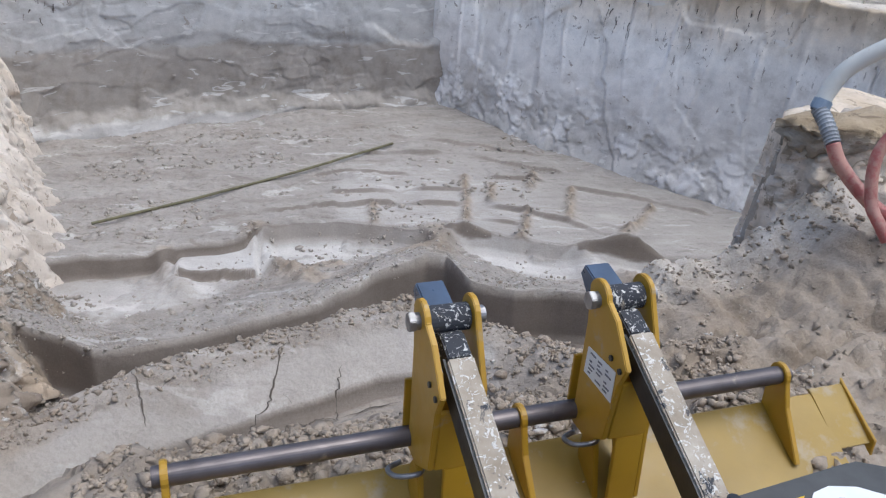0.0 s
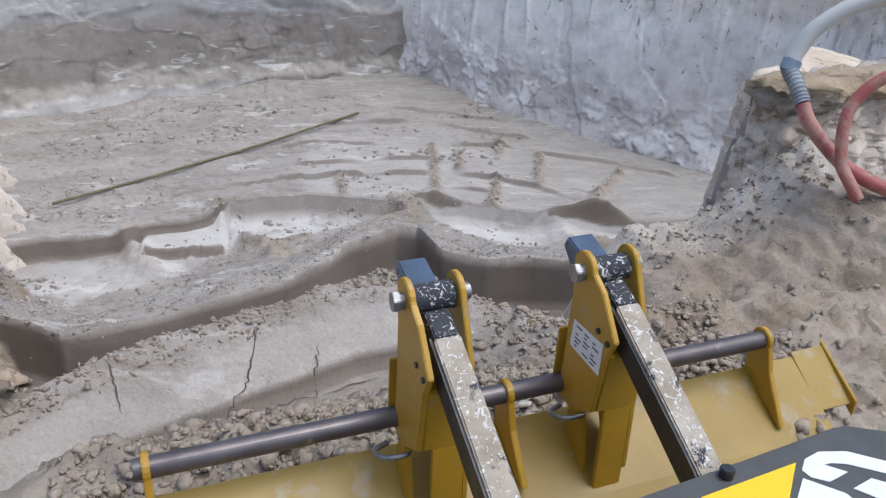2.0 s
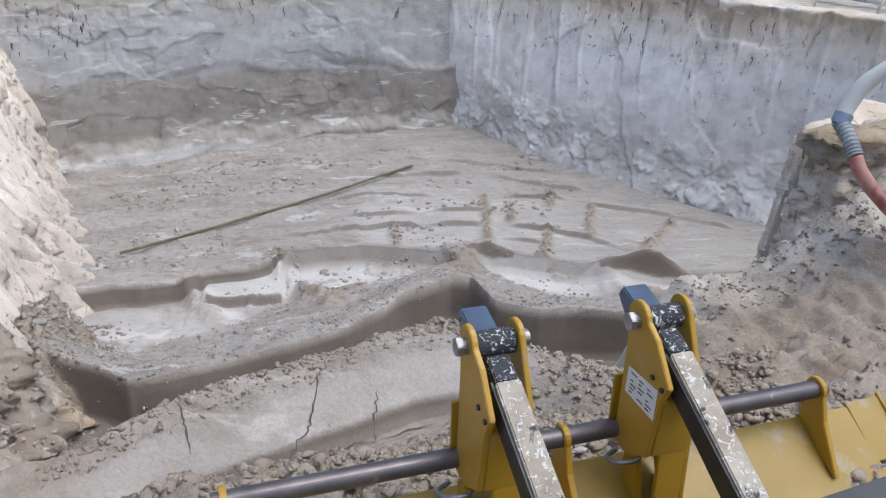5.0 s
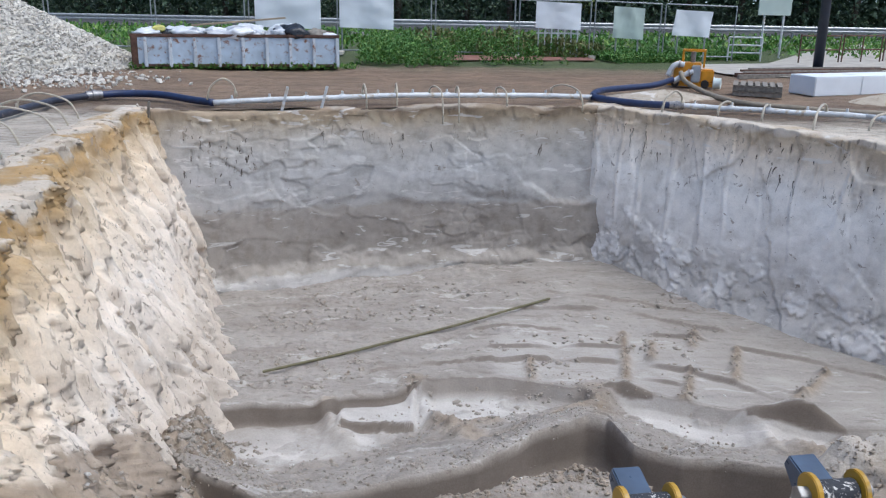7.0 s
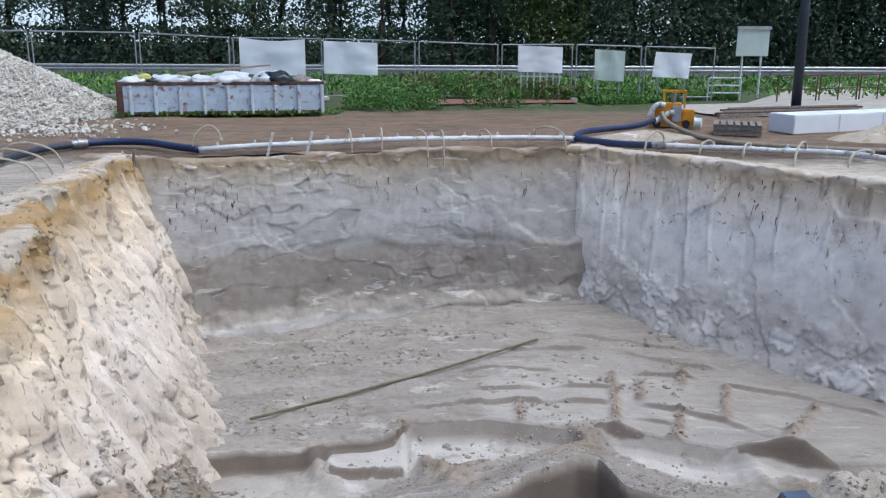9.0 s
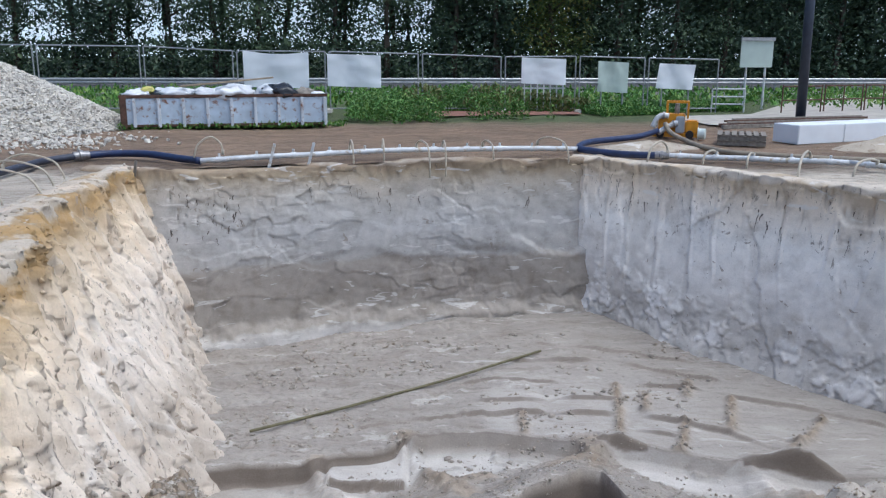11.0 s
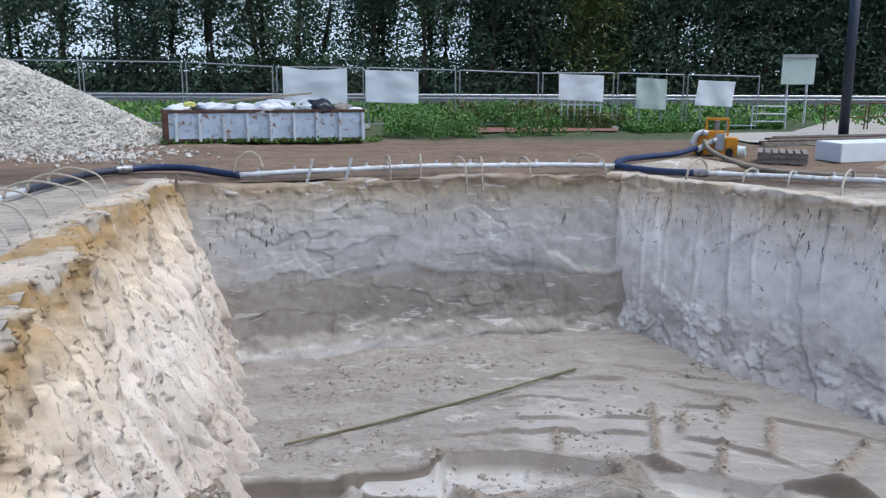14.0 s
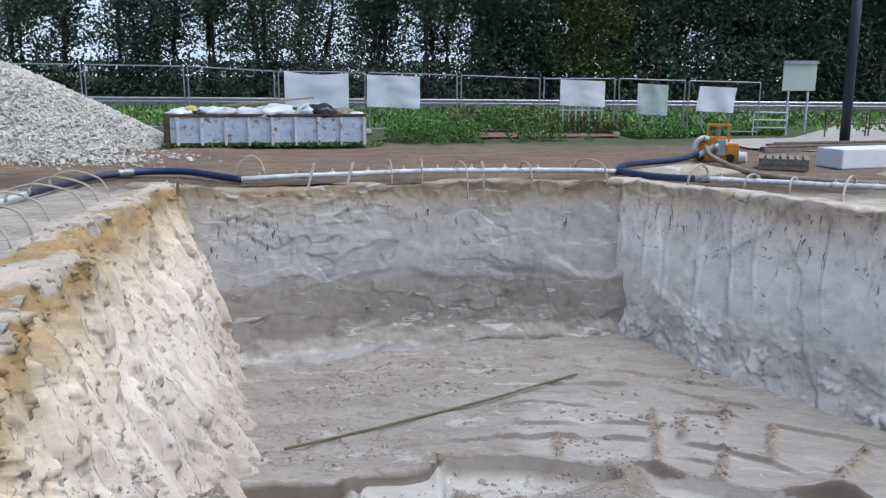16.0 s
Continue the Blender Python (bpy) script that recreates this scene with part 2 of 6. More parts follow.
def ground_material():
    m, t, b = material("site_ground")
    geo = t.nodes.new("ShaderNodeNewGeometry")
    sep = t.nodes.new("ShaderNodeSeparateXYZ")
    t.links.new(geo.outputs["Position"], sep.inputs[0])
    wob = t.nodes.new("ShaderNodeMath")
    wob.operation = "MULTIPLY_ADD"
    wob.inputs[1].default_value = 3.0
    t.links.new(noise_tex(t, 0.6, 6, 0.6), wob.inputs[0])
    t.links.new(sep.outputs[1], wob.inputs[2])
    mr = node(t, "ShaderNodeMapRange")
    mr.inputs["From Min"].default_value, mr.inputs["From Max"].default_value = 0.0, 70.0
    t.links.new(wob.outputs[0], mr.inputs[0])
    col = ramp(t, [(0.0, (0.58, 0.52, 0.44)), (0.250, (0.52, 0.46, 0.38)), (0.268, (0.15, 0.105, 0.07)), (0.284, (0.17, 0.12, 0.08)), (0.30, (0.25, 0.175, 0.115)), (0.385, (0.225, 0.155, 0.10)), (0.41, (0.19, 0.145, 0.09)), (0.425, (0.09, 0.11, 0.04)), (0.66, (0.08, 0.11, 0.04)), (0.70, (0.20, 0.20, 0.19)), (0.80, (0.06, 0.08, 0.03))], mr.outputs[0])
    blotch = ramp(t, [(0.33, (0.66, 0.64, 0.62)), (0.55, (1, 1, 1)), (0.72, (1.25, 1.22, 1.18))], noise_tex(t, 1.1, 8, 0.66, (0.5, 1.6, 1)))
    col = mixed(t, 1.0, col, blotch, "MULTIPLY")
    col = mixed(t, 1.0, col, ramp(t, [(0.36, (0.62, 0.59, 0.55)), (0.48, (1, 1, 1)), (0.7, (1.16, 1.15, 1.13))], noise_tex(t, 5.0, 7, 0.65, (0.6, 1.4, 1), 0.6)), "MULTIPLY")
    col = mixed(t, 0.8, col, ramp(t, [(0.3, (0.7, 0.7, 0.7)), (0.6, (1.08,) * 3)], noise_tex(t, 30, 5, 0.7)), "MULTIPLY")
    t.links.new(col, b.inputs["Base Color"])
    b.inputs["Roughness"].default_value = 0.95
    bumped(t, b, noise_tex(t, 5, 9, 0.7), 0.9, 0.11)
    return m


M_GROUND = ground_material()
M_YELLOW = plain("yellow_machine_paint", (0.46, 0.26, 0.014), 0.42, 0, 0.10, 3.0, 0.0008, (0.36, 0.27, 0.15), 0.60)
M_YELLOW_PALE = plain("worn_yellow_plate_paint", (0.34, 0.215, 0.03), 0.45, 0, 0.12, 2.5, 0.001, (0.33, 0.25, 0.13), 0.57)
M_TUBE = plain("brown_steel_tube", (0.17, 0.145, 0.14), 0.38, 0.6, 0.25, 5.0, 0.0008, (0.34, 0.28, 0.22), 0.62)
M_STEEL = plain("grey_pin_steel", (0.34, 0.33, 0.33), 0.4, 0.7, 0.2, 20.0, 0.0005)
M_LINK = plain("blue_grey_painted_steel", (0.085, 0.115, 0.17), 0.33, 0.15, 0.15, 9.0, 0.0006, (0.30, 0.29, 0.28), 0.68)
M_BLACK = plain("black_machine_paint", (0.02, 0.02, 0.022), 0.4, 0, 0.2, 7.0, 0.001, (0.20, 0.16, 0.11), 0.68)


def mud_material(name="mud_caked_dark_steel", mud_from=0.40):
    """Dark paint under a crust of tan mud, with small white splashes."""
    m, t, b = material(name)
    mud = ramp(t, [(0.3, (0.27, 0.215, 0.15)), (0.55, (0.40, 0.335, 0.255)), (0.75, (0.50, 0.44, 0.36))], noise_tex(t, 8, 6, 0.65))
    cover = ramp(t, [(mud_from, (0, 0, 0)), (mud_from + 0.04, (1, 1, 1))], noise_tex(t, 6.5, 8, 0.72, None, 0.6))
    col = mixed(t, cover, (0.035, 0.036, 0.042), mud)
    splash = ramp(t, [(0.565, (0, 0, 0)), (0.59, (0.85,) * 3)], noise_tex(t, 36, 6, 0.66, None, 1.2))
    col = mixed(t, splash, col, (0.70, 0.675, 0.62))
    t.links.new(col, b.inputs["Base Color"])
    b.inputs["Roughness"].default_value = 0.8
    bumped(t, b, splash, 0.6, 0.004)
    return m


M_MUD = mud_material()
M_SPLASH = mud_material("dark_blue_steel_with_pale_splashes", 0.60)
M_HOOD = plain("dark_grey_dusty_hood", (0.075, 0.072, 0.066), 0.55, 0, 0.12, 5.0, 0.0008, (0.16, 0.145, 0.12), 0.66)
M_LABEL = plain("white_sticker", (0.78, 0.77, 0.74), 0.5, 0, 0.04, 12.0, 0.0002)
M_INK = plain("grey_print", (0.18, 0.18, 0.19), 0.6)
M_DECAL_Y = plain("yellow_decal", (0.85, 0.55, 0.0), 0.4, 0, 0.03)
M_WHITE_PIPE = plain("white_pipe_plastic", (0.66, 0.67, 0.68), 0.42, 0, 0.14, 4.0, 0.001, (0.42, 0.35, 0.26), 0.55)
M_BLUE = plain("blue_hose_rubber", (0.018, 0.032, 0.095), 0.45, 0, 0.2, 5.0, 0.002, (0.20, 0.17, 0.16), 0.66)
M_DARKHOSE = plain("dark_hose_rubber", (0.045, 0.05, 0.075), 0.5, 0, 0.2, 5.0, 0.002, (0.24, 0.20, 0.16), 0.6)
M_TANHOSE = plain("tan_dusty_hose", (0.30, 0.25, 0.18), 0.6, 0, 0.2, 5.0, 0.002)
M_CLEARHOSE = plain("pale_riser_hose", (0.50, 0.44, 0.34), 0.4, 0, 0.15, 8.0, 0.001)
M_RED = plain("red_suction_hose", (0.42, 0.12, 0.10), 0.5, 0, 0.12, 3.0, 0.001, (0.44, 0.23, 0.175), 0.46)
M_GREYHOSE = plain("off_white_hose", (0.66, 0.64, 0.58), 0.45, 0, 0.06, 5.0, 0.001, (0.52, 0.45, 0.36), 0.6)
M_RIB = plain("grey_corrugated_hose", (0.30, 0.31, 0.32), 0.5, 0, 0.2)
M_CONT = plain("faded_blue_white_container_paint", (0.56, 0.65, 0.75), 0.5, 0, 0.14, 2.6, 0.002, (0.22, 0.10, 0.05), 0.555)
M_RIBPAINT = plain("pale_worn_rib_paint", (0.70, 0.74, 0.78), 0.5, 0, 0.14, 3.0, 0.002, (0.24, 0.11, 0.06), 0.57)
M_RUST = plain("rusty_steel", (0.15, 0.082, 0.056), 0.75, 0.2, 0.3, 6.0, 0.004, (0.09, 0.05, 0.04), 0.58)
M_BAG = plain("white_plastic_sacks", (0.76, 0.77, 0.78), 0.4, 0, 0.1, 4.0, 0.01)
M_BAG_DARK = plain("black_plastic_sheet", (0.015, 0.017, 0.022), 0.3, 0, 0.1, 4.0, 0.01)
M_YELBAG = plain("yellow_plastic_sack", (0.65, 0.60, 0.16), 0.4, 0, 0.1, 4.0, 0.01)
M_WOOD = plain("weathered_wood", (0.44, 0.36, 0.25), 0.8, 0, 0.2, 9.0, 0.003)
M_GREYWOOD = plain("grey_weathered_wood", (0.28, 0.25, 0.21), 0.85, 0, 0.25, 9.0, 0.004)
M_LATH = plain("mossy_wooden_lath", (0.18, 0.16, 0.085), 0.8, 0, 0.2, 5.0, 0.003, (0.13, 0.11, 0.06), 0.55)
M_STONE = plain("pale_crushed_stone", (0.64, 0.595, 0.52), 0.9, 0, 0.16, 1.6, 0.01)
M_FENCE = plain("galvanised_steel", (0.42, 0.43, 0.44), 0.45, 0.6, 0.15, 8.0, 0.0005)
M_BANNER = plain("white_banner_sheet", (0.80, 0.82, 0.84), 0.6, 0, 0.03, 2.0, 0.004)
M_BOARD = plain("pale_green_board", (0.52, 0.60, 0.54), 0.5, 0, 0.05, 2.0, 0.001)
M_POST = plain("dark_blue_post_paint", (0.025, 0.032, 0.052), 0.45, 0, 0.15)
M_FOIL = plain("white_foam_block", (0.80, 0.82, 0.84), 0.6, 0, 0.04, 2.0, 0.004)
M_PUMP = plain("orange_yellow_pump_paint", (0.70, 0.31, 0.012), 0.4, 0, 0.15, 4.0, 0.001, (0.20, 0.12, 0.05), 0.66)
M_BRICKRED = plain("reddish_paving", (0.25, 0.12, 0.085), 0.85, 0, 0.2, 3.0, 0.005)
M_ASPHALT = plain("asphalt", (0.07, 0.07, 0.07), 0.9, 0, 0.2, 5.0, 0.004)
M_PAVE = plain("pale_gravel_path", (0.46, 0.42, 0.36), 0.9, 0, 0.15, 2.0, 0.01)
M_BARK = plain("bark", (0.09, 0.07, 0.05), 0.9, 0, 0.3, 6.0, 0.02)
M_ROOT = plain("dark_roots", (0.12, 0.092, 0.07), 0.9, 0, 0.3, 20.0, 0.003)


def leaf_material(name, a, b_, c):
    m, t, b = material(name)
    geo = t.nodes.new("ShaderNodeNewGeometry")
    obj = t.nodes.new("ShaderNodeObjectInfo")
    col = ramp(t, [(0.0, a), (0.6, b_), (1.0, c)], geo.outputs["Random Per Island"])
    tone = ramp(t, [(0.0, (0.75, 0.8, 0.8)), (1.0, (1.2, 1.15, 0.95))], obj.outputs["Random"])
    t.links.new(mixed(t, 1.0, col, tone, "MULTIPLY"), b.inputs["Base Color"])
    b.inputs["Roughness"].default_value = 0.65
    return m


M_LEAF = leaf_material("dark_green_leaves", (0.042, 0.072, 0.052), (0.066, 0.108, 0.070), (0.11, 0.155, 0.080))
M_LEAF_YELLOW = leaf_material("yellowing_leaves", (0.045, 0.075, 0.018), (0.11, 0.16, 0.03), (0.24, 0.19, 0.04))
M_WEED = leaf_material("weeds", (0.05, 0.135, 0.02), (0.095, 0.22, 0.035), (0.20, 0.29, 0.065))
M_WEED_DRY = leaf_material("dry_grass", (0.10, 0.13, 0.03), (0.16, 0.17, 0.055), (0.25, 0.22, 0.09))


# ---- helpers of this scene ----
def hashed(ix, iy, iz):
    h = (ix.astype(np.int64) * 374761393 + iy.astype(np.int64) * 668265263 + iz.astype(np.int64) * 2147483647) & 0xFFFFFFFF
    h = ((h ^ (h >> 13)) * 1274126177) & 0xFFFFFFFF
    h = ((h ^ (h >> 16)) * 2246822519) & 0xFFFFFFFF
    return ((h ^ (h >> 15)) & 0xFFFFFF) / float(0xFFFFFF)


def vnoise(x, y, z=0.0):
    """Smooth value noise from -1 to 1."""
    x, y, z = np.broadcast_arrays(np.asarray(x, float), np.asarray(y, float), np.asarray(z, float))
    i, j, k = np.floor(x), np.floor(y), np.floor(z)
    a, b, c = x - i, y - j, z - k
    a, b, c = (w * w * (3 - 2 * w) for w in (a, b, c))
    out = 0
    for di in (0, 1):
        for dj in (0, 1):
            for dk in (0, 1):
                out = out + hashed(i + di, j + dj, k + dk) * (a if di else 1 - a) * (b if dj else 1 - b) * (c if dk else 1 - c)
    return out * 2 - 1


def fbm(x, y, z=0.0, octaves=4, gain=0.5):
    out, amp = 0, 1.0
    for n in range(octaves):
        out = out + amp * vnoise(x * 2.0 ** n + 17.3 * n, y * 2.0 ** n + 5.1 * n, np.asarray(z) * 2.0 ** n + 9.7 * n)
        amp *= gain
    return out


def mesh_of(name, verts, faces, mats, index=None, smooth=True):
    me = bpy.data.meshes.new(name)
    me.from_pydata(verts, [], faces)
    for m in mats if isinstance(mats, (list, tuple)) else [mats]:
        me.materials.append(m)
    if index is not None:
        me.polygons.foreach_set("material_index", np.asarray(index, dtype=np.int32))
    me.polygons.foreach_set("use_smooth", np.full(len(me.polygons), smooth))
    me.update()
    return me


def grid_faces(rows, cols):
    a = np.arange(rows * cols).reshape(rows, cols)
    return np.stack([a[:-1, :-1], a[:-1, 1:], a[1:, 1:], a[1:, :-1]], -1).reshape(-1, 4)


def thing(name, label, category, at=(0, 0, 0), group="", kind="", rz=0.0):
    e = new(name)
    e.empty_display_size = 0.2
    e.matrix_basis = pose(*at, 0, 0, rz)
    return tagged(e, label, category, group, kind)


def part(name, bm, mat, parent, label="", smooth=False, bevel=0.0):
    if bevel:
        edges = [e for e in bm.edges if len(e.link_faces) == 2 and e.calc_face_angle(0) > 0.6]
        bmesh.ops.bevel(bm, geom=edges, offset=bevel, segments=2, affect="EDGES", clamp_overlap=True)
    me = bpy.data.meshes.new(name)
    bm.to_mesh(me)
    bm.free()
    me.materials.append(mat)
    if smooth:
        me.polygons.foreach_set("use_smooth", np.full(len(me.polygons), True))
    ob = new(name, me)
    ob.parent = parent
    return tagged(ob, label)


def box(bm, c, s, m=None):
    r = bmesh.ops.create_cube(bm, size=1.0, matrix=(m or Matrix()) @ Matrix.Translation(c) @ Matrix.Diagonal((*s, 1)))
    return r["verts"]


def tube_between(bm, a, b, r, n=14, r2=None):
    a, b = Vector(a), Vector(b)
    q = (b - a).to_track_quat("Z", "Y").to_matrix().to_4x4()
    bmesh.ops.create_cone(bm, cap_ends=True, segments=n, radius1=r, radius2=r if r2 is None else r2, depth=(b - a).length, matrix=Matrix.Translation((a + b) / 2) @ q)


def prism(bm, outline, axis_lo, axis_hi, frame_m):
    """An outline of (v, w) pairs pushed along u from axis_lo to axis_hi, in the frame given."""
    lo = [bm.verts.new(frame_m @ Vector((axis_lo, v, w))) for v, w in outline]
    hi = [bm.verts.new(frame_m @ Vector((axis_hi, v, w))) for v, w in outline]
    bm.faces.new(lo[::-1])
    bm.faces.new(hi)
    for n in range(len(lo)):
        k = (n + 1) % len(lo)
        bm.faces.new((lo[n], lo[k], hi[k], hi[n]))
    bmesh.ops.recalc_face_normals(bm, faces=bm.faces)


def smooth_path(points, per=8):
    """A Catmull-Rom line through the points."""
    p = [Vector(q) for q in points]
    p = [p[0] * 2 - p[1], *p, p[-1] * 2 - p[-2]]
    out = []
    for n in range(1, len(p) - 2):
        a, b, c, d = p[n - 1:n + 3]
        for k in range(per):
            s = k / per
            out.append(0.5 * ((2 * b) + (c - a) * s + (2 * a - 5 * b + 4 * c - d) * s * s + (3 * b - a - 3 * c + d) * s ** 3))
    return out + [p[-2]]


def sweep(bm, line, radius, n=12, ribs=None):
    """A tube along a line of points; ribs(k) scales its radius."""
    rings, up = [], Vector((0, 0, 1))
    for k, q in enumerate(line):
        d = (line[min(k + 1, len(line) - 1)] - line[max(k - 1, 0)]).normalized()
        side = d.cross(up)
        side = side.normalized() if side.length > 0.05 else Vector((1, 0, 0))
        over = side.cross(d)
        r = radius * (ribs(k) if ribs else 1.0)
        rings.append([bm.verts.new(q + side * (r * math.cos(6.28318 * j / n)) + over * (r * math.sin(6.28318 * j / n))) for j in range(n)])
    for a, b in zip(rings, rings[1:]):
        for j in range(n):
            bm.faces.new((a[j], a[(j + 1) % n], b[(j + 1) % n], b[j]))
    bm.faces.new(rings[0][::-1])
    bm.faces.new(rings[-1])


def lumps(name, places, mat, seed, level=1, flat=0.75, soft=True):
    """Many small irregular lumps as one mesh. places: (x, y, z, size)."""
    rng = np.random.default_rng(seed)
    bm = bmesh.new()
    bmesh.ops.create_icosphere(bm, subdivisions=level, radius=1.0)
    base = np.array([v.co[:] for v in bm.verts])
    bm.verts.index_update()
    tri = np.array([[v.index for v in f.verts] for f in bm.faces])
    bm.free()
    verts, faces = [], []
    for n, (x, y, z, s) in enumerate(places):
        a = rng.uniform(0, 6.283, 2)
        shape = base * (1 + 0.42 * rng.standard_normal((len(base), 1)).clip(-1.3, 1.3)) * rng.uniform(0.55, 1.45, 3) * (1, 1, flat)
        c, q = math.cos(a[0]), math.sin(a[0])
        shape = shape @ np.array([[c, q, 0], [-q, c, 0], [0, 0, 1]])
        verts.append(shape * s + (x, y, z))
        faces.append(tri + n * len(base))
    return mesh_of(name, np.concatenate(verts).tolist(), np.concatenate(faces).tolist(), mat, smooth=soft)

# ---- the pit: floor, cuts and bank ----
def curve(points):
    p = np.array(points, float)
    return lambda x: np.interp(x, p[:, 0], p[:, 1])


CREST = curve([(-2.2, 4.0), (-1.25, 4.2), (-1.0, 4.38), (-0.73, 4.62), (-0.41, 4.75), (-0.07, 4.9), (0.3, 5.09), (0.54, 5.22), (0.9, 5.36), (1.27, 5.34), (1.8, 5.0), (2.1, 4.78), (2.5, 4.62), (3.0, 4.7), (4.0, 4.6)])
LIP = curve([(-2.85, 8.85), (-2.69, 8.74), (-2.04, 8.33), (-1.71, 8.08), (-0.93, 8.23), (-0.29, 8.52), (0.68, 8.91), (1.44, 9.6), (2.2, 10.16), (2.49, 10.05), (2.66, 9.4), (3.17, 9.08), (4.11, 8.95), (5, 8.8)])
NEAR = curve([(-2.8, 10.47), (-2.05, 9.96), (-1.14, 10.4), (0.2, 11.2), (1.34, 11.6), (2.5, 12.0), (2.9, 11.95), (3.6, 11.2), (4.95, 10.6)])
CUT = curve([(-3.8, 11.7), (-3.59, 11.6), (-3.15, 11.36), (-2.48, 11.51), (-1.48, 11.58), (-1.17, 11.85), (-0.65, 11.9), (-0.26, 12.03), (-0.14, 12.29), (0.22, 12.47), (0.59, 12.57), (1.14, 12.59), (1.5, 12.52), (2.03, 12.34), (2.37, 12.22), (2.83, 12.2), (3.62, 12.02), (4.06, 11.83), (4.65, 11.52), (4.98, 11.42), (6.2, 11.0)])
X0, X1, Y0, Y1, STEP = -6.2, 10.8, -6.4, 19.4, 0.033
gx, gy = np.arange(X0, X1, STEP), np.r_[np.arange(Y0, 1.1, 0.12), np.arange(1.2, 3.9, STEP), np.arange(3.9, 5.6, 0.022), np.arange(5.6, 8.0, STEP), np.arange(8.0, 14.4, 0.019), np.arange(14.4, Y1, STEP)]
crest_x = CREST(gx) + 0.05 * fbm(gx * 1.5, 0 * gx, 49.0, 4)
lip_x = LIP(gx) + 0.05 * fbm(gx * 1.9, 0 * gx, 51.0, 3)
cut_x = CUT(gx) + 0.03 * fbm(gx * 2.4, 0 * gx, 53.0, 3)
GX = np.repeat(gx[None], len(gy), 0)
GY = np.stack([np.interp(gy, [Y0, 2.6, 4.3, 4.9, 6.6, 9.0, 11.9, 14.9, Y1], [Y0, 2.6, c - 0.6, c, max(6.6, c + 1.0), a, b, max(14.9, b + 1.5), Y1]) for c, a, b in zip(crest_x, lip_x, cut_x)], 1)


def along(knots, y):
    """Straight lines between knots (y, z), each an array as wide as y."""
    out = np.where(y < knots[0][0], knots[0][1], knots[-1][1]) + 0.0 * y
    for (ya, za), (yb, zb) in zip(knots, knots[1:]):
        s = ((y - ya) / np.maximum(yb - ya, 1e-4)).clip(0, 1)
        out = np.where((y >= ya) & (y < yb), za + (zb - za) * s, out)
    return out


def step(a, b, x):
    s = ((x - a) / (b - a)).clip(0, 1)
    return s * s * (3 - 2 * s)


def polygon_distance(x, y, poly):
    """The distance outside a polygon, negative inside."""
    d, inside = np.full(x.shape, 1e9), np.zeros(x.shape, bool)
    for (ax, ay), (bx, by) in zip(poly, poly[1:] + poly[:1]):
        ux, uy = bx - ax, by - ay
        s = (((x - ax) * ux + (y - ay) * uy) / (ux * ux + uy * uy)).clip(0, 1)
        d = np.minimum(d, np.hypot(x - ax - s * ux, y - ay - s * uy))
        cross = (ay > y) != (by > y)
        inside ^= cross & (x < (bx - ax) * (y - ay) / (by - ay + 1e-12) + ax)
    return np.where(inside, -d, d)


def line_distance(x, y, pts):
    d = np.full(x.shape, 1e9)
    for (ax, ay), (bx, by) in zip(pts, pts[1:]):
        ux, uy = bx - ax, by - ay
        s = (((x - ax) * ux + (y - ay) * uy) / (ux * ux + uy * uy)).clip(0, 1)
        d = np.minimum(d, np.hypot(x - ax - s * ux, y - ay - s * uy))
    return d


def cells(x, y, seed):
    """Voronoi cells with jittered centres: a value for each cell, and the distance to its border."""
    i, j = np.floor(x), np.floor(y)
    near, second, value = np.full(x.shape, 9.0), np.full(x.shape, 9.0), np.zeros(x.shape)
    for di in (-1, 0, 1):
        for dj in (-1, 0, 1):
            cx, cy = i + di, j + dj
            d = np.hypot(cx + hashed(cx, cy, 0 * cx + seed) - x, cy + hashed(cx, cy, 0 * cx + seed + 7) - y)
            closer = d < near
            second = np.where(closer, near, np.minimum(second, d))
            value = np.where(closer, hashed(cx, cy, 0 * cx + seed + 13), value)
            near = np.where(closer, d, near)
    return value, second - near


MOUND = [(5.02, 6.95), (5.9, 7.3), (7.3, 7.8), (8.6, 8.2), (10.8, 8.6), (10.8, 6.1), (9.0, 6.2), (7.6, 6.45), (6.4, 6.62), (5.7, 6.75), (5.1, 6.78)]
# arcs that the digger's bucket scraped: points and the height of the step
ARCS = [([(0.75, 13.15), (1.09, 13.19), (2.05, 13.24), (3.34, 13.19)], 0.085), ([(3.84, 13.06), (4.35, 12.84), (4.9, 12.5), (5.76, 11.69)], 0.10), ([(1.12, 13.71), (2.62, 13.78), (3.53, 13.8)], 0.06),
        ([(4.1, 14.30), (4.89, 14.16), (5.5, 13.95)], 0.05), ([(5.11, 12.58), (5.53, 12.25), (6.06, 12.0)], 0.08), ([(5.5, 13.8), (6.8, 13.23), (7.71, 12.57)], 0.07), ([(1.78, 15.37), (3.42, 15.31)], 0.09),
        ([(2.43, 16.1), (3.95, 15.71), (5.36, 15.17)], 0.05), ([(4.05, 15.17), (4.51, 14.85), (5.55, 14.42)], 0.05), ([(-0.9, 12.75), (0.1, 13.05), (0.75, 13.12)], 0.05), ([(0.2, 14.4), (1.4, 14.6), (2.6, 14.5)], 0.035), ([(3.3, 12.62), (3.8, 12.5), (4.2, 12.35)], 0.05)]
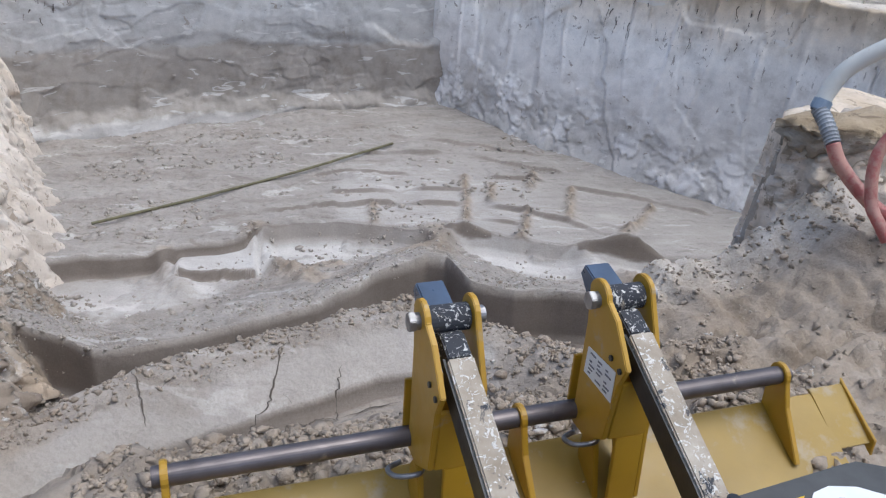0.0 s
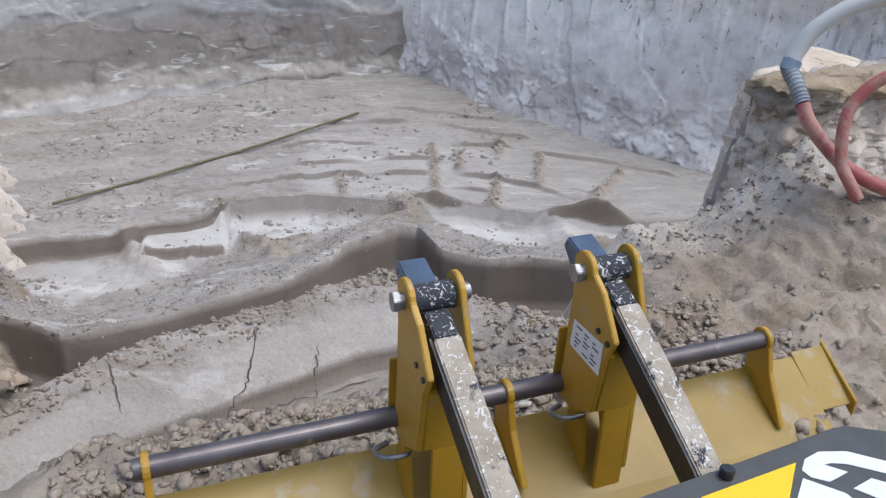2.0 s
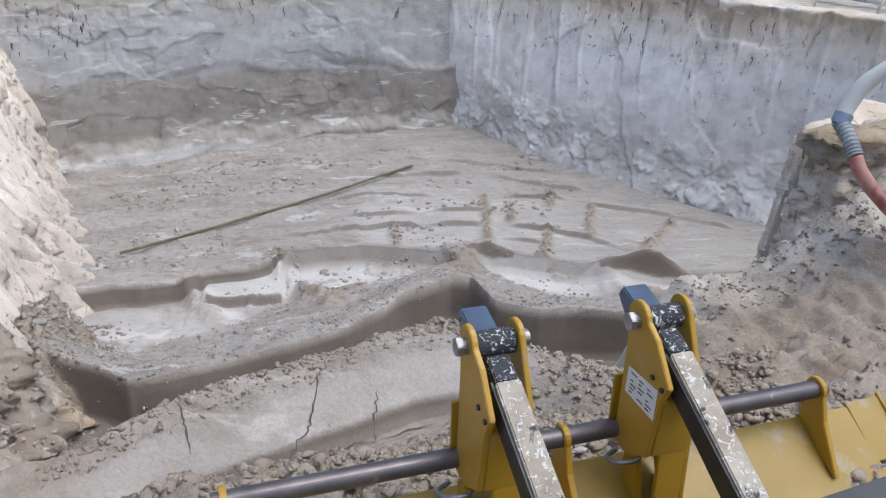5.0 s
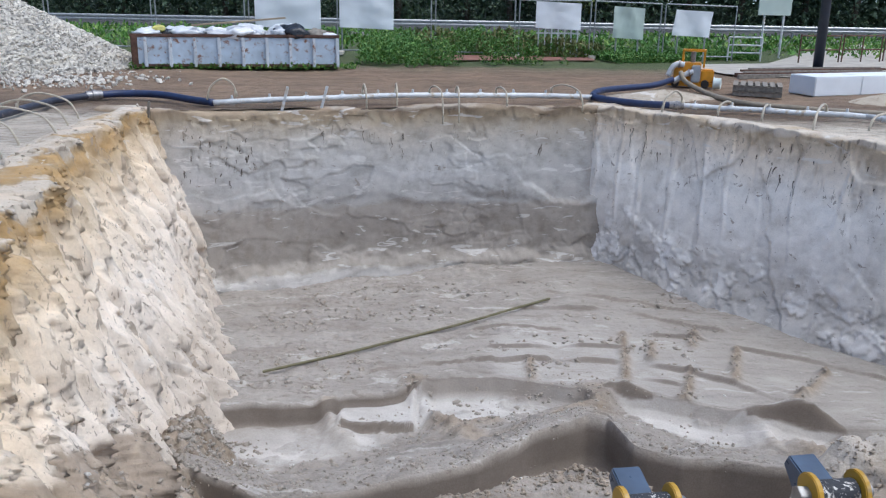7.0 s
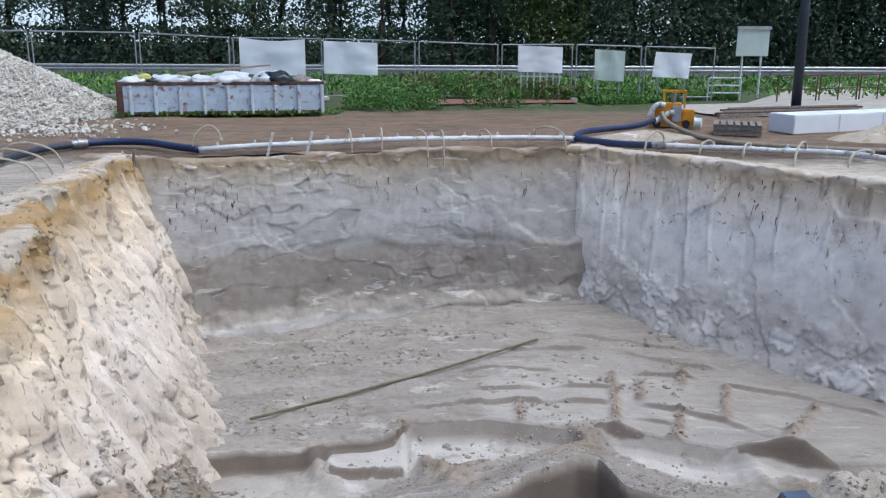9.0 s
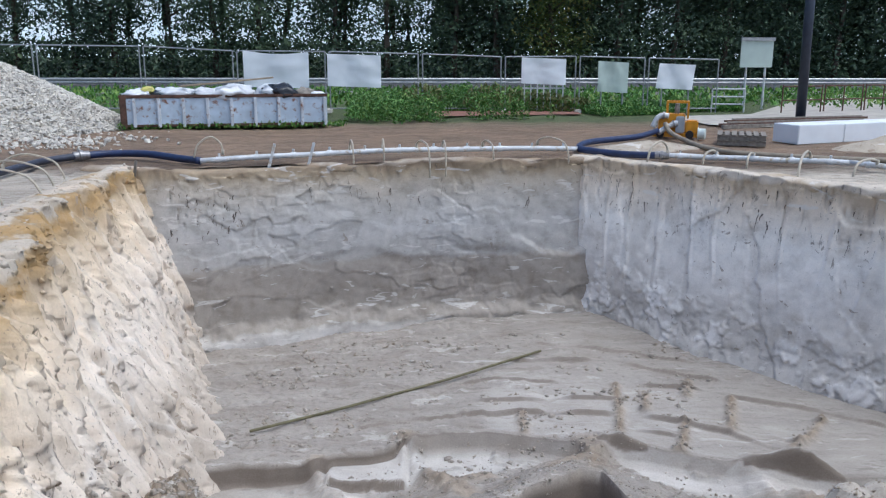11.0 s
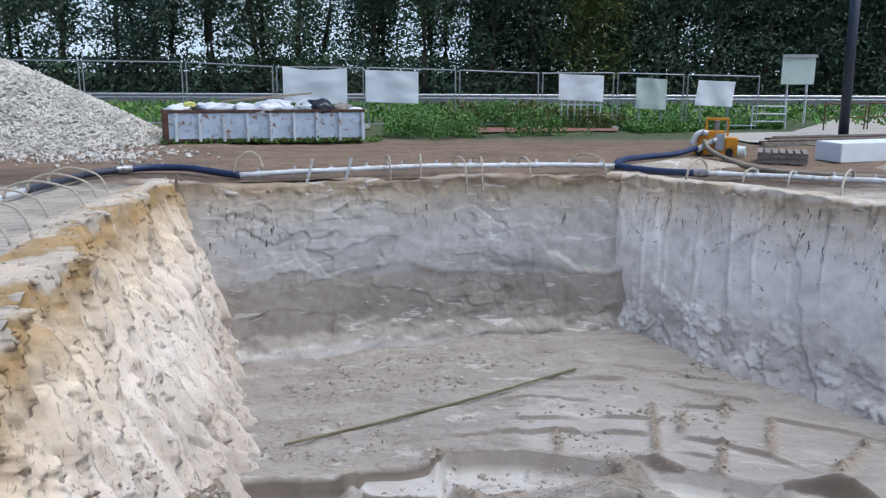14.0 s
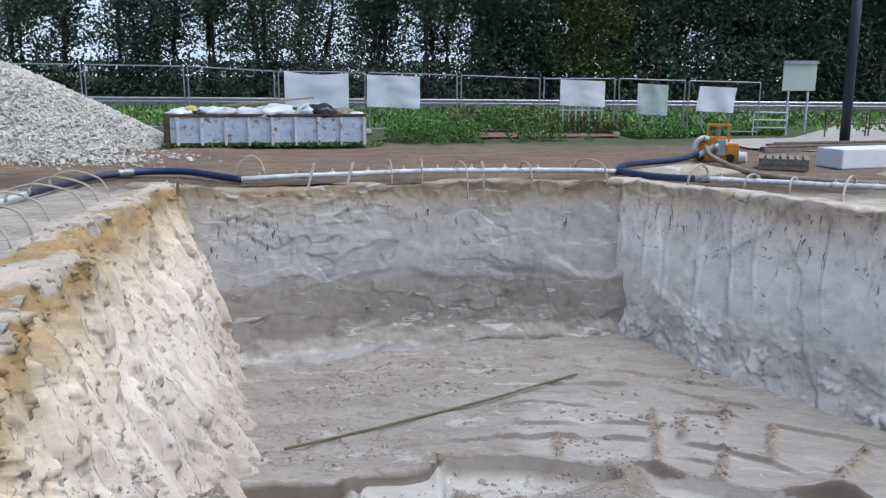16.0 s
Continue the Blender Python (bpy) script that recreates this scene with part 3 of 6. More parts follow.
CROSS = [[(1.81, 13.19), (1.77, 12.55)], [(3.62, 14.3), (3.45, 13.2), (3.3, 12.5)], [(4.07, 13.95), (3.91, 13.3)], [(4.43, 12.79), (4.2, 12.1), (4.07, 11.89)], [(5.51, 13.71), (5.3, 13.1), (5.08, 12.48)], [(6.75, 12.9), (6.2, 12.2), (5.88, 11.98)], [(4.95, 14.34), (4.76, 13.83)]]
RIDGES = [([(-0.16, 12.4), (0.02, 11.95), (0.42, 11.2), (0.72, 10.6), (1.2, 10.3)], 0.17, 0.20), ([(0.42, 11.25), (1.1, 11.5)], 0.10, 0.16), ([(-1.42, 11.65), (-1.25, 11.2), (-1.05, 10.95)], 0.15, 0.15), ([(2.76, 12.2), (2.68, 11.4), (2.45, 10.3)], 0.34, 0.20), ([(2.5, 11.7), (2.2, 11.3), (1.8, 10.95)], 0.16, 0.18), ([(4.95, 11.2), (5.6, 10.6)], 0.2, 0.25)]
# upright faces left standing: the foot's two ends, the peak and its height
WEDGES = [((2.86, 12.17), (3.62, 12.0), 3.2, 0.17), ((4.86, 11.40), (6.2, 10.98), 5.62, 0.36)]
fx, fy = GX, GY
crest, lip, cut = (np.repeat(q[None], len(gy), 0) for q in (crest_x, lip_x, cut_x))
near = NEAR(GX + 0.10 * fbm(GX * 0.9, GY * 0.9, 3.0)) + 0.12 * fbm(GX * 1.5, GY * 1.5, 8.0)
left = step(-0.7, -1.6, fx)
bowl = step(-0.2, 0.15, fx)
reach_back = 0.06 + 0.40 * bowl
knots = [(-6.2, 0.06), (-5.2, -0.38 - 0.75 * left), (1.0, -0.38 - 0.75 * left), (2.7 + 0 * fx, -0.40 - 0.7 * left), (3.35 + 0.12 * fx, -0.52 - 0.6 * left), (crest - 0.74, -1.26), (crest - 0.60, -1.28), (crest - 0.575, -1.14), (crest - 0.36, -1.0), (crest - 0.24, -0.945), (crest - 0.04, -0.92), (crest + 0.06, -0.97), (crest + 0.35, -1.9), (crest + 1.1, -3.0), (lip - 0.7, -3.72), (lip - 0.06, -3.70), (lip, -3.0), (lip + 0.25, -3.02), (near, -3.93), (cut - reach_back, -3.95), (cut - 0.6 * reach_back, -3.92), (cut - 0.3 * reach_back, -3.84), (cut, -3.64), (19.5 + 0 * fx, -3.64)]
knots = [(ya + 0 * fx, za + 0 * fx) for ya, za in knots]
HZ = along(knots, fy)
rise = step(13.0, 18.0, GY) * step(-3.5, 2.5, GX) * 0.30
HZ = HZ + rise * (GY > 12.5)
# the bench beside the left bay
bench = step(-1.30, -1.20, fx) * step(-0.05, -0.15, fx) * step(11.27, 11.37, fy - 0.06 * fx) * step(cut - 0.02, cut - 0.06, fy)
HZ = np.maximum(HZ, np.where(bench > 0.01, -3.95 + 0.16 * bench, -9))
# tooth marks of the digger, cross ridges and dug ridges
scoop, rim_shade = 0.0 * fx, 0.0 * fx
for n, (pts, high) in enumerate(ARCS):
    q = np.array(pts)
    behind = fy - np.interp(fx, q[:, 0], q[:, 1]) + 0.03 * fbm(GX * 3, GY * 3, 71.0 + n, 4)
    ends = step(q[0, 0] - 0.1, q[0, 0] + 0.15, fx) * step(q[-1, 0] + 0.1, q[-1, 0] - 0.15, fx) * (0.9 + 0.7 * fbm(GX * 1.7, 0 * GX, 95.0 + n, 3)).clip(0.05, 1)
    rim_shade = np.maximum(rim_shade, ends * step(-0.06, -0.03, behind) * step(0.045, 0.02, behind))
    scoop += ends * high * step(-0.04, 0.03, behind) * np.exp(-behind.clip(0, 9) / 0.38)
def blurred(a, times=1):
    for _ in range(times):
        pad = np.pad(a, 1, mode="edge")
        a = (pad[:-2, 1:-1] + pad[2:, 1:-1] + pad[1:-1, :-2] + pad[1:-1, 2:] + 2 * a) / 6
    return a


HZ += scoop
marks = 0.0 * fx
for pts in CROSS:
    one = np.exp(-(line_distance(fx, fy, pts) / 0.09) ** 2)
    marks = np.maximum(marks, one)
    HZ += 0.07 * one * (1 + 0.9 * fbm(GX * 7, GY * 7, 73.0, 3))
for pts, high, wide in RIDGES:
    marks = np.maximum(marks, 0.9 * np.exp(-(line_distance(fx, fy, pts) / (wide * 0.9)) ** 2))
    HZ = np.minimum(HZ + high * np.exp(-(line_distance(fx, fy, pts) / wide) ** 2) * (1 + 0.4 * fbm(GX * 4, GY * 4)), np.maximum(HZ, -3.58))
wedge = 0.0 * fx
for (ax, ay), (bx, by), peak, high in WEDGES:
    foot = ay + (by - ay) * (fx - ax) / (bx - ax)
    tri = np.interp(fx, [ax, peak, bx], [0.0, 1.0, 0.0]) * (1 + 0.12 * fbm(GX * 5, 0 * GX, 57.0, 3))
    HZ += high * tri * step(foot - 0.03, foot + 0.09, fy) * step(foot + 0.5, foot + 0.1, fy)
    wedge = np.maximum(wedge, (tri > 0.02) * step(foot - 0.04, foot - 0.01, fy) * step(foot + 0.10, foot + 0.07, fy))
# the bank: steep to the pit, gentle to the machine
md = polygon_distance(fx + 0.10 * fbm(GX * 3, GY * 3, 31.0, 3), fy + 0.10 * fbm(GX * 3, GY * 3, 33.0, 3), MOUND)
chunk, chunk_edge = cells(fx * 3.4, fy * 3.4, 61)
crumble, _ = cells(fx * 8.0, fy * 8.0, 63)
face = step(0.0, 0.15, md)
md = md + face * (0.16 * (chunk - 0.5) + 0.08 * (crumble - 0.5))
mound = -np.maximum(md, 0) * 9.0 + 0.09 * (fx - 5.0).clip(0, 4) - 0.20 + face * (0.10 * (chunk - 0.5) * step(0, 0.15, chunk_edge) + 0.16 * (crumble - 0.5))
out = np.maximum(md, 0)
apron = -0.42 - 0.22 * out - 0.55 * (5.0 - fx).clip(0, 0.85) + 0.10 * (fx - 5.0).clip(0, 2)
edge = np.where(fy > 4.9, 3.05, 2.55) + 0.30 * (fy - 5.2).clip(0, 3)
apron = apron - 2.0 * (edge - fx).clip(0, 3) - 3.2 * (fy - 6.35).clip(0, 3)
apron = apron + 0.10 * (chunk - 0.5) * step(0, 0.15, chunk_edge) * step(5.9, 6.2, fy) + 0.06 * (crumble - 0.5) * step(5.8, 6.1, fy)
apron = apron - 0.30 * np.exp(-(((fx - 5.9) / 0.8) ** 2 + ((fy - 6.0) / 0.36) ** 2))
bank = np.maximum(mound, apron) + 0.07 * fbm(GX * 2.2, GY * 2.2, 35.0, 4)
on_bank = bank > HZ
HZ = np.maximum(HZ, bank)
# the pile of clods at the foot of the west slope
pile_line = line_distance(fx, fy, [(-3.4, 11.2), (-3.15, 10.0), (-3.0, 9.2), (-2.95, 7.5)])
pile_bits, pile_edge = cells(GX * 6.0, GY * 6.0, 97)
pile_top = -3.10 - 1.7 * (pile_line - 0.22).clip(0, 3) - 0.55 * (fy - 10.0).clip(0, 3) + 0.14 * fbm(GX * 2, GY * 2, 99.0, 3) + 0.14 * pile_bits * step(0, 0.2, pile_edge)
pile = step(-0.02, 0.10, pile_top - HZ) * (fy > 7.0)
HZ = np.maximum(HZ, np.where(fy > 7.0, pile_top, -9))
# cracks in the scraped block
CRACKS = [[(0.33, 5.07), (0.31, 4.93), (0.26, 4.83), (0.22, 4.62), (0.18, 4.50), (0.05, 4.36), (-0.07, 4.31)], [(0.28, 4.58), (0.41, 4.49), (0.49, 4.54), (0.59, 4.53), (0.64, 4.48)], [(0.66, 4.80), (0.63, 4.64), (0.62, 4.50)], [(-0.62, 4.62), (-0.56, 4.45), (-0.52, 4.28)], [(0.64, 4.52), (0.85, 4.62), (1.05, 4.66)]]
# loose relief
rough_zone = np.where(on_bank, 1.0, 0.35)
rough_zone = np.where((GY < crest - 0.8) & ~on_bank, 1.1, rough_zone)
debris = (fy > lip + 0.1) & (fy < near + 0.2)
rough_zone = np.where(debris, 0.9, rough_zone)
rough_zone = np.where((fy > cut) & (fx < 1.6 + fbm(GX, GY, 77.0)) & ~on_bank, 0.75, rough_zone)
rough_zone = np.where((fy > crest - 0.70) & (fy < crest - 0.28), 0.07, rough_zone)
rough_zone = np.where((fy > cut) & (fx > 1.2) & (fy < 14.2) & ~on_bank, 0.12, rough_zone)
flakes, flakes_edge = cells((GX + 0.2 * GY) * 5.0, (GY - 0.35 * GX) * 11.0, 45)
HZ += 0.05 * flakes * step(crest - 0.36, crest - 0.22, fy) * step(crest + 0.05, crest - 0.03, fy) * ~on_bank
rough_zone = np.where((fy > near + 0.15) & (fy < cut), 0.12, rough_zone)
rough_zone = np.where((fy > crest + 0.3) & (fy < lip + 0.02) & ~on_bank, 0.0, rough_zone)
rough_zone = np.where((fy > cut - 0.12) & (fy < cut + 0.01) & (bowl < 0.5) & ~on_bank, 0.0, rough_zone)
HZ += rough_zone * (0.055 * fbm(GX * 2.2, GY * 2.2, 1.0, 4) + 0.045 * np.abs(fbm(GX * 6, GY * 6, 2.0, 4, 0.6)))
heap_end = np.interp(fx, [-0.6, 0.9, 1.5, 3.2], [3.75, 3.95, 4.55, 4.75])
heap_zone = step(2.2, 2.5, fy) * step(heap_end, heap_end - 0.3, fy) * step(-0.9, -0.5, fx) * ~on_bank
bits, bits_edge = cells(GX * 7.5, GY * 7.5, 81)
bits2, _ = cells(GX * 13, GY * 13, 83)
HZ += 0.12 * heap_zone * step(1.1, 1.9, fx) * step(3.4, 4.2, fy)
HZ += heap_zone * (0.075 * bits * step(0, 0.25, bits_edge) + 0.03 * bits2 - 0.02)
HZ -= 0.45 * step(-0.9, -0.6, fx) * step(3.6, 3.3, fx) * step(1.3, 1.9, fy) * step(2.72, 2.55, fy)
flutes = np.where(on_bank & (HZ < -0.25), 0.17 * np.abs(fbm((GX + 0.35 * GY) * 2.2, (GY - 0.35 * GX) * 0.5, 5.0, 3)) - 0.06, 0)
HZ += flutes
HZ = HZ + step(9.4, 10.5, GX) * step(6.4, 5.4, GY) * (0.04 - HZ)


def height(x, y):
    j = min(max(int(round((x - X0) / STEP)), 0), len(gx) - 1)
    i = int(np.searchsorted(GY[:, j], y - 0.01))
    return float(HZ[min(i, len(gy) - 1), j])


verts = np.stack([GX, GY, HZ], -1).reshape(-1, 3)
zy = np.gradient(HZ, axis=0) / np.gradient(GY, axis=0)
off = ~on_bank
# painted shade with damp: trench wall, far cut, standing faces; alone: bench, block's step, arcs
damp_shade = step(crest + 0.2, crest + 0.4, fy) * step(lip + 0.0, lip - 0.012, fy) * off
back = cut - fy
damp_shade = np.maximum(damp_shade, off * step(-0.015, 0.0, back) * np.where(bowl > 0.5, step(0.36, 0.12, back) * np.interp(fx, [0.2, 1.4, 2.6, 3.0], [0.85, 0.8, 0.6, 0.35]), np.maximum(step(0.09, 0.06, back), 0.75 * np.exp(-back.clip(0, 9) / 0.45) * (1 - bench) * (back > 0))))
damp_shade = np.maximum(damp_shade, off * step(11.24, 11.28, fy - 0.06 * fx) * step(11.38, 11.35, fy - 0.06 * fx) * (fx > -1.2) * (fx < -0.1))
damp_shade = np.maximum(damp_shade, step(crest - 0.64, crest - 0.61, fy) * step(crest - 0.565, crest - 0.58, fy) * off * (fx < 1.9))
damp_shade = np.maximum(damp_shade, wedge) * (1 - pile)
smooth_cut = step(near + 0.05, near + 0.35, fy) * step(cut + 0.0, cut - 0.03, fy) * off
smooth_cut = np.maximum(smooth_cut, step(crest - 0.58, crest - 0.56, fy) * step(crest - 0.22, crest - 0.32, fy) * off * (fx < 1.7) * 0.30)
plates = step(0.9, 1.5, fx) * step(cut + 0.05, cut + 0.15, fy) * step(15.2, 13.6, fy + 0.35 * fbm(GX * 0.8, GY * 0.8, 75.0)) * (1 - marks) * off
bare = step(-0.42, -0.22, fbm(GX * 1.3, GY * 2.6, 79.0, 4))
smooth_cut = smooth_cut * (0.5 + 0.5 * bare) * (1 - 0.25 * bench)
HZ_crumbs = (1 - bare) * step(near + 0.05, near + 0.25, fy) * step(cut - 0.05, cut - 0.2, fy) * off * 0.05 * np.abs(fbm(GX * 7, GY * 7, 87.0, 3))
smooth_cut = np.maximum(smooth_cut, (0.34 - 0.2 * step(4.0, 5.5, fx)) * plates * (damp_shade < 0.3))
verts[:, 2] += HZ_crumbs.ravel()
# thin shadow lines painted along the edges of the arcs
damp_shade = np.maximum(damp_shade, 0.9 * rim_shade * off)
cream = blurred(on_bank * step(5.5, 6.1, fy + 0.3 * fbm(GX, GY, 89.0)) * (0.85 + 0.5 * fbm(GX * 1.5, GY * 1.5, 85.0)).clip(0.4, 1), 2)
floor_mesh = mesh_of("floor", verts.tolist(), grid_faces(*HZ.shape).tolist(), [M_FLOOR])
for key, values in (("cream", cream), ("moisture_shade", damp_shade), ("scraped", smooth_cut), ("loose", np.maximum(np.maximum(marks * off, pile), np.maximum(np.maximum(on_bank * np.where(np.abs(zy) + np.abs(np.gradient(HZ, STEP, axis=1)) > 2.2, 0.35, 1.0), step(2.2, 2.9, fx) * step(6.0, 5.0, fy)), np.maximum(np.maximum(np.maximum(step(crest - 0.70, crest - 0.85, fy) * 0.85, heap_zone * 0.85), step(-0.7, -1.3, fx) * step(5.6, 4.6, fy)), step(lip + 0.1, lip - 0.1, fy) * 0.40))))):
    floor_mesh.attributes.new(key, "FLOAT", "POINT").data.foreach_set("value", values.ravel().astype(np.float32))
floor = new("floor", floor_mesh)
tagged(floor, "grey-beige sand pit floor with stepped digger cuts, ridges and sloping bank", "pit floor", kind="structure")


# ---- the pit's walls ----
def resample(points, n):
    p = np.array(points, float)
    d = np.r_[0, np.cumsum(np.linalg.norm(np.diff(p[:, :2], axis=0), axis=1))]
    s = np.linspace(0, d[-1], n)
    return np.stack([np.interp(s, d, p[:, k]) for k in range(3)], 1), d[-1]


def pit_wall(name, rim, base, mat, label, relief, tone, cell_size=0.032, reach=1.12):
    n = int(resample(rim, 2)[1] / cell_size)
    a, length = resample(rim, n)
    b, _ = resample(base, n)
    for q in (a, b):
        for k in range(2):
            q[:, k] = np.convolve(np.pad(q[:, k], 9, mode="edge"), np.ones(19) / 19, "valid")
    t = np.gradient(a, axis=0)
    t /= np.linalg.norm(t[:, :2], axis=1)[:, None]
    inward = np.stack([t[:, 1], -t[:, 0], 0 * t[:, 0]], 1)
    v = np.linspace(0, reach, int(3.75 * reach / cell_size))
    s = np.linspace(0, length, n)
    S, V = np.meshgrid(s, v)
    P = a[None] + (b - a)[None] * V[..., None]
    d = relief(S, V)
    P = P + inward[None] * d[..., None]
    top = [a + inward * (d[0][:, None] * w) - inward * off + np.array([0, 0, h]) for w, off, h in ((0.0, 0.85, -0.10), (0.2, 0.5, 0.015), (0.6, 0.2, 0.035), (0.9, 0.06, 0.02))]
    for q in top[1:]:
        q[:, 2] += 0.03 * fbm(q[:, 0] * 3, q[:, 1] * 3)
    P = np.concatenate([np.array(top), P])
    P[4:8, :, 2] += 0.06 * fbm(P[4:8, :, 0] * 2, P[4:8, :, 1] * 2, 0.0, 5, 0.6)
    ob = new(name, mesh_of(name, P.reshape(-1, 3).tolist(), grid_faces(*P.shape[:2]).tolist(), mat))
    bed = np.concatenate([np.full((4, n), 0.5), tone(S, V)])
    ob.data.attributes.new("bed", "FLOAT", "POINT").data.foreach_set("value", bed.ravel().astype(np.float32))
    return tagged(ob, label, "pit wall", kind="structure"), P


def warp(s, v, k):
    return s + 0.16 * fbm(s * 1.6, v * 5, k, 4), v + 0.035 * fbm(s * 1.6, v * 5, k + 2, 4)


def chips(s, v, across, down, seed):
    """Irregular courses of broken chips: a value for each, and how far a point is from its border."""
    a = s + 0.10 * fbm(s * 2.2, v * 6, seed, 3)
    b = v + 0.018 * fbm(s * 1.6, v * 3, seed + 2, 3)
    row = np.floor(b * down + 0.35 * hashed(np.floor(a * across * 0.4), 0 * a, 0 * a + seed))
    col = a * across * (0.6 + 0.9 * hashed(row, 0 * row, 0 * row + seed + 5)) + 7 * hashed(row, 0 * row, 0 * row + seed + 9)
    rim = np.minimum(np.abs(col - np.floor(col) - 0.5) * -2 + 1, np.abs(b * down - np.floor(b * down) - 0.5) * -2 + 1)
    return hashed(row, np.floor(col), 0 * row + seed + 11), step(0.0, 0.12, rim)


def facets(s, v, across, down, seed):
    a, b = warp(s, v, seed)
    value, edge = cells(a * across, b * down, seed)
    return value, step(0.0, 0.10, edge)


def corner_scoop(s, v):
    """The smooth hollow that the bucket left in the corner: 1 inside."""
    low = 0.60 - 0.10 * ((s - 9.9) / 0.95) ** 2 + 0.02 * fbm(s * 4, v * 4, 61.0, 2)
    return step(8.3, 9.5, s + 0.1 * fbm(v * 8, s, 63.0, 2)) * step(low + 0.01, low - 0.03, v)


def relief_north(s, v):
    hollow = corner_scoop(s, v)
    big, _ = facets(s, v, 0.8, 4.6, 3)
    small, _ = facets(s, v, 2.4, 10.0, 5)
    fine, _ = chips(s, v, 3.0, 17.0, 15)
    broken = step(-0.25, 0.15, fbm(s * 0.8, v * 2.2, 65.0, 3))
    d = 0.10 * fbm(s * 0.4, v * 1.2, 1.0, 2) + 0.006 * fbm(s * 7, v * 22, 5.0, 3)
    d = d + (1 - hollow) * (0.03 * (big - 0.5) + broken * (0.04 * (small - 0.5) + 0.025 * (fine - 0.5))) - 0.10 * hollow
    groove = np.abs(fbm(s * 6.0 + 0.6 * v, v * 1.5, 6.0, 3))
    d = d - 0.05 * step(0.07, 0.0, groove) * step(0.36, 0.22, v + 0.2 * fbm(s * 1.3, v)) * step(3.6, 2.6, s + fbm(s * 0.9, v * 2, 67.0))
    d = d - 0.03 * step(0.54, 0.60, v + 0.08 * fbm(s * 0.9, v * 0.5, 7.0)) * (1 - hollow) + 0.16 * step(0.90, 0.97, v + 0.04 * fbm(s * 1.5, v)) + 0.05 * step(0.90, 0.95, v + 0.07 * fbm(s * 3.0, v * 9, 69.0, 3))
    return d + 0.03 * step(0.05, 0.0, v + 0.05 * fbm(s * 5, v, 2.0, 4))


def relief_east(s, v):
    big, _ = facets(s, v, 0.9, 1.6, 21)
    d = 0.10 * fbm(s * 0.45, v * 1.2, 11.0, 2) + 0.06 * (big - 0.5) + 0.006 * fbm(s * 7, v * 22, 14.0, 3)
    # tooth grooves of the digger, running down the upper half
    tooth = (s + 0.55 * fbm(s * 0.45, v * 0.6, 12.0)) * 1.35
    lane = np.abs(tooth - np.floor(tooth) - 0.5) * 2
    d = d + 0.03 * step(0.75, 1.0, lane) * step(0.68, 0.5, v + 0.45 * fbm(s * 0.9, v, 16.0)) + 0.03 * hashed(np.floor(tooth), 0 * s, 0 * s + 4) * step(0.78, 0.62, v)
    groove = np.abs(fbm(s * 5.5 + 0.5 * v, v * 1.3, 19.0, 3))
    d = d - 0.06 * step(0.09, 0.0, groove) * step(0.36, 0.18, v + 0.2 * fbm(s * 1.3, v))
    # crumbs that slid down and stuck
    patch = step(0.14, 0.17, fbm(s * 2.0, v * 8.5, 17.0, 5, 0.6)) + 0.6 * step(0.16, 0.2, fbm(s * 5.5, v * 22, 18.0, 4, 0.6))
    d = d + 0.04 * patch * step(0.56, 0.80, v + 0.15 * fbm(s, v * 2)) + 0.20 * step(0.80, 1.05, v)
    return d + 0.03 * step(0.06, 0.0, v + 0.05 * fbm(s * 5, v, 2.0, 4))


def relief_west(s, v):
    lump, _ = facets(s, v, 2.2, 2.4, 31)
    small, _ = facets(s, v, 7.0, 5.0, 33)
    d = 0.24 * fbm(s * 0.8, v * 1.3, 21.0, 3) + 0.15 * np.abs(fbm(s * 2.4 + 0.4 * v, v * 1.1, 23.0, 3)) + 0.10 * np.abs(fbm(s * 5.5, v * 2.2, 27.0, 3))
    pocket = step(0.22, 0.40, fbm(s * 3.6 + 0.5 * v, v * 2.4, 29.0, 3))
    crumb = step(0.10, 0.16, fbm(s * 5, v * 5, 37.0, 5, 0.6))
    slit = step(0.07, 0.0, np.abs(fbm(s * 3.4 + 0.8 * v, v * 1.5, 39.0, 3))) * step(0.0, 0.25, fbm(s * 1.5, v * 2.2, 41.0, 2))
    return d + 0.08 * (lump - 0.4) + 0.06 * (small - 0.5) - 0.20 * pocket + 0.075 * crumb - 0.14 * slit + 0.05 * fbm(s * 9, v * 9, 25.0, 4)


def tone_of(across, down, seed, slant=0.0):
    def tone(s, v):
        a, _ = facets(s + slant * v, v, across, down, seed)
        b, _ = facets(s + slant * v, v, across * 2.9, down * 2.8, seed + 2)
        return (0.55 + 0.28 * (a - 0.5) + 0.34 * (b - 0.5)).clip(0, 1)
    return tone


def north_tone(s, v):
    """Each chip has its own shade; the corner's hollow is a little darker."""
    a, _ = facets(s, v, 0.8, 4.6, 3)
    b, _ = facets(s, v, 2.4, 10.0, 5)
    c, _ = chips(s, v, 3.0, 17.0, 15)
    hollow = corner_scoop(s, v)
    return ((0.52 + 0.26 * (a - 0.5) + 0.22 * (b - 0.5) + 0.16 * (c - 0.5)) * (1 - hollow) + 0.30 * hollow).clip(0, 1)


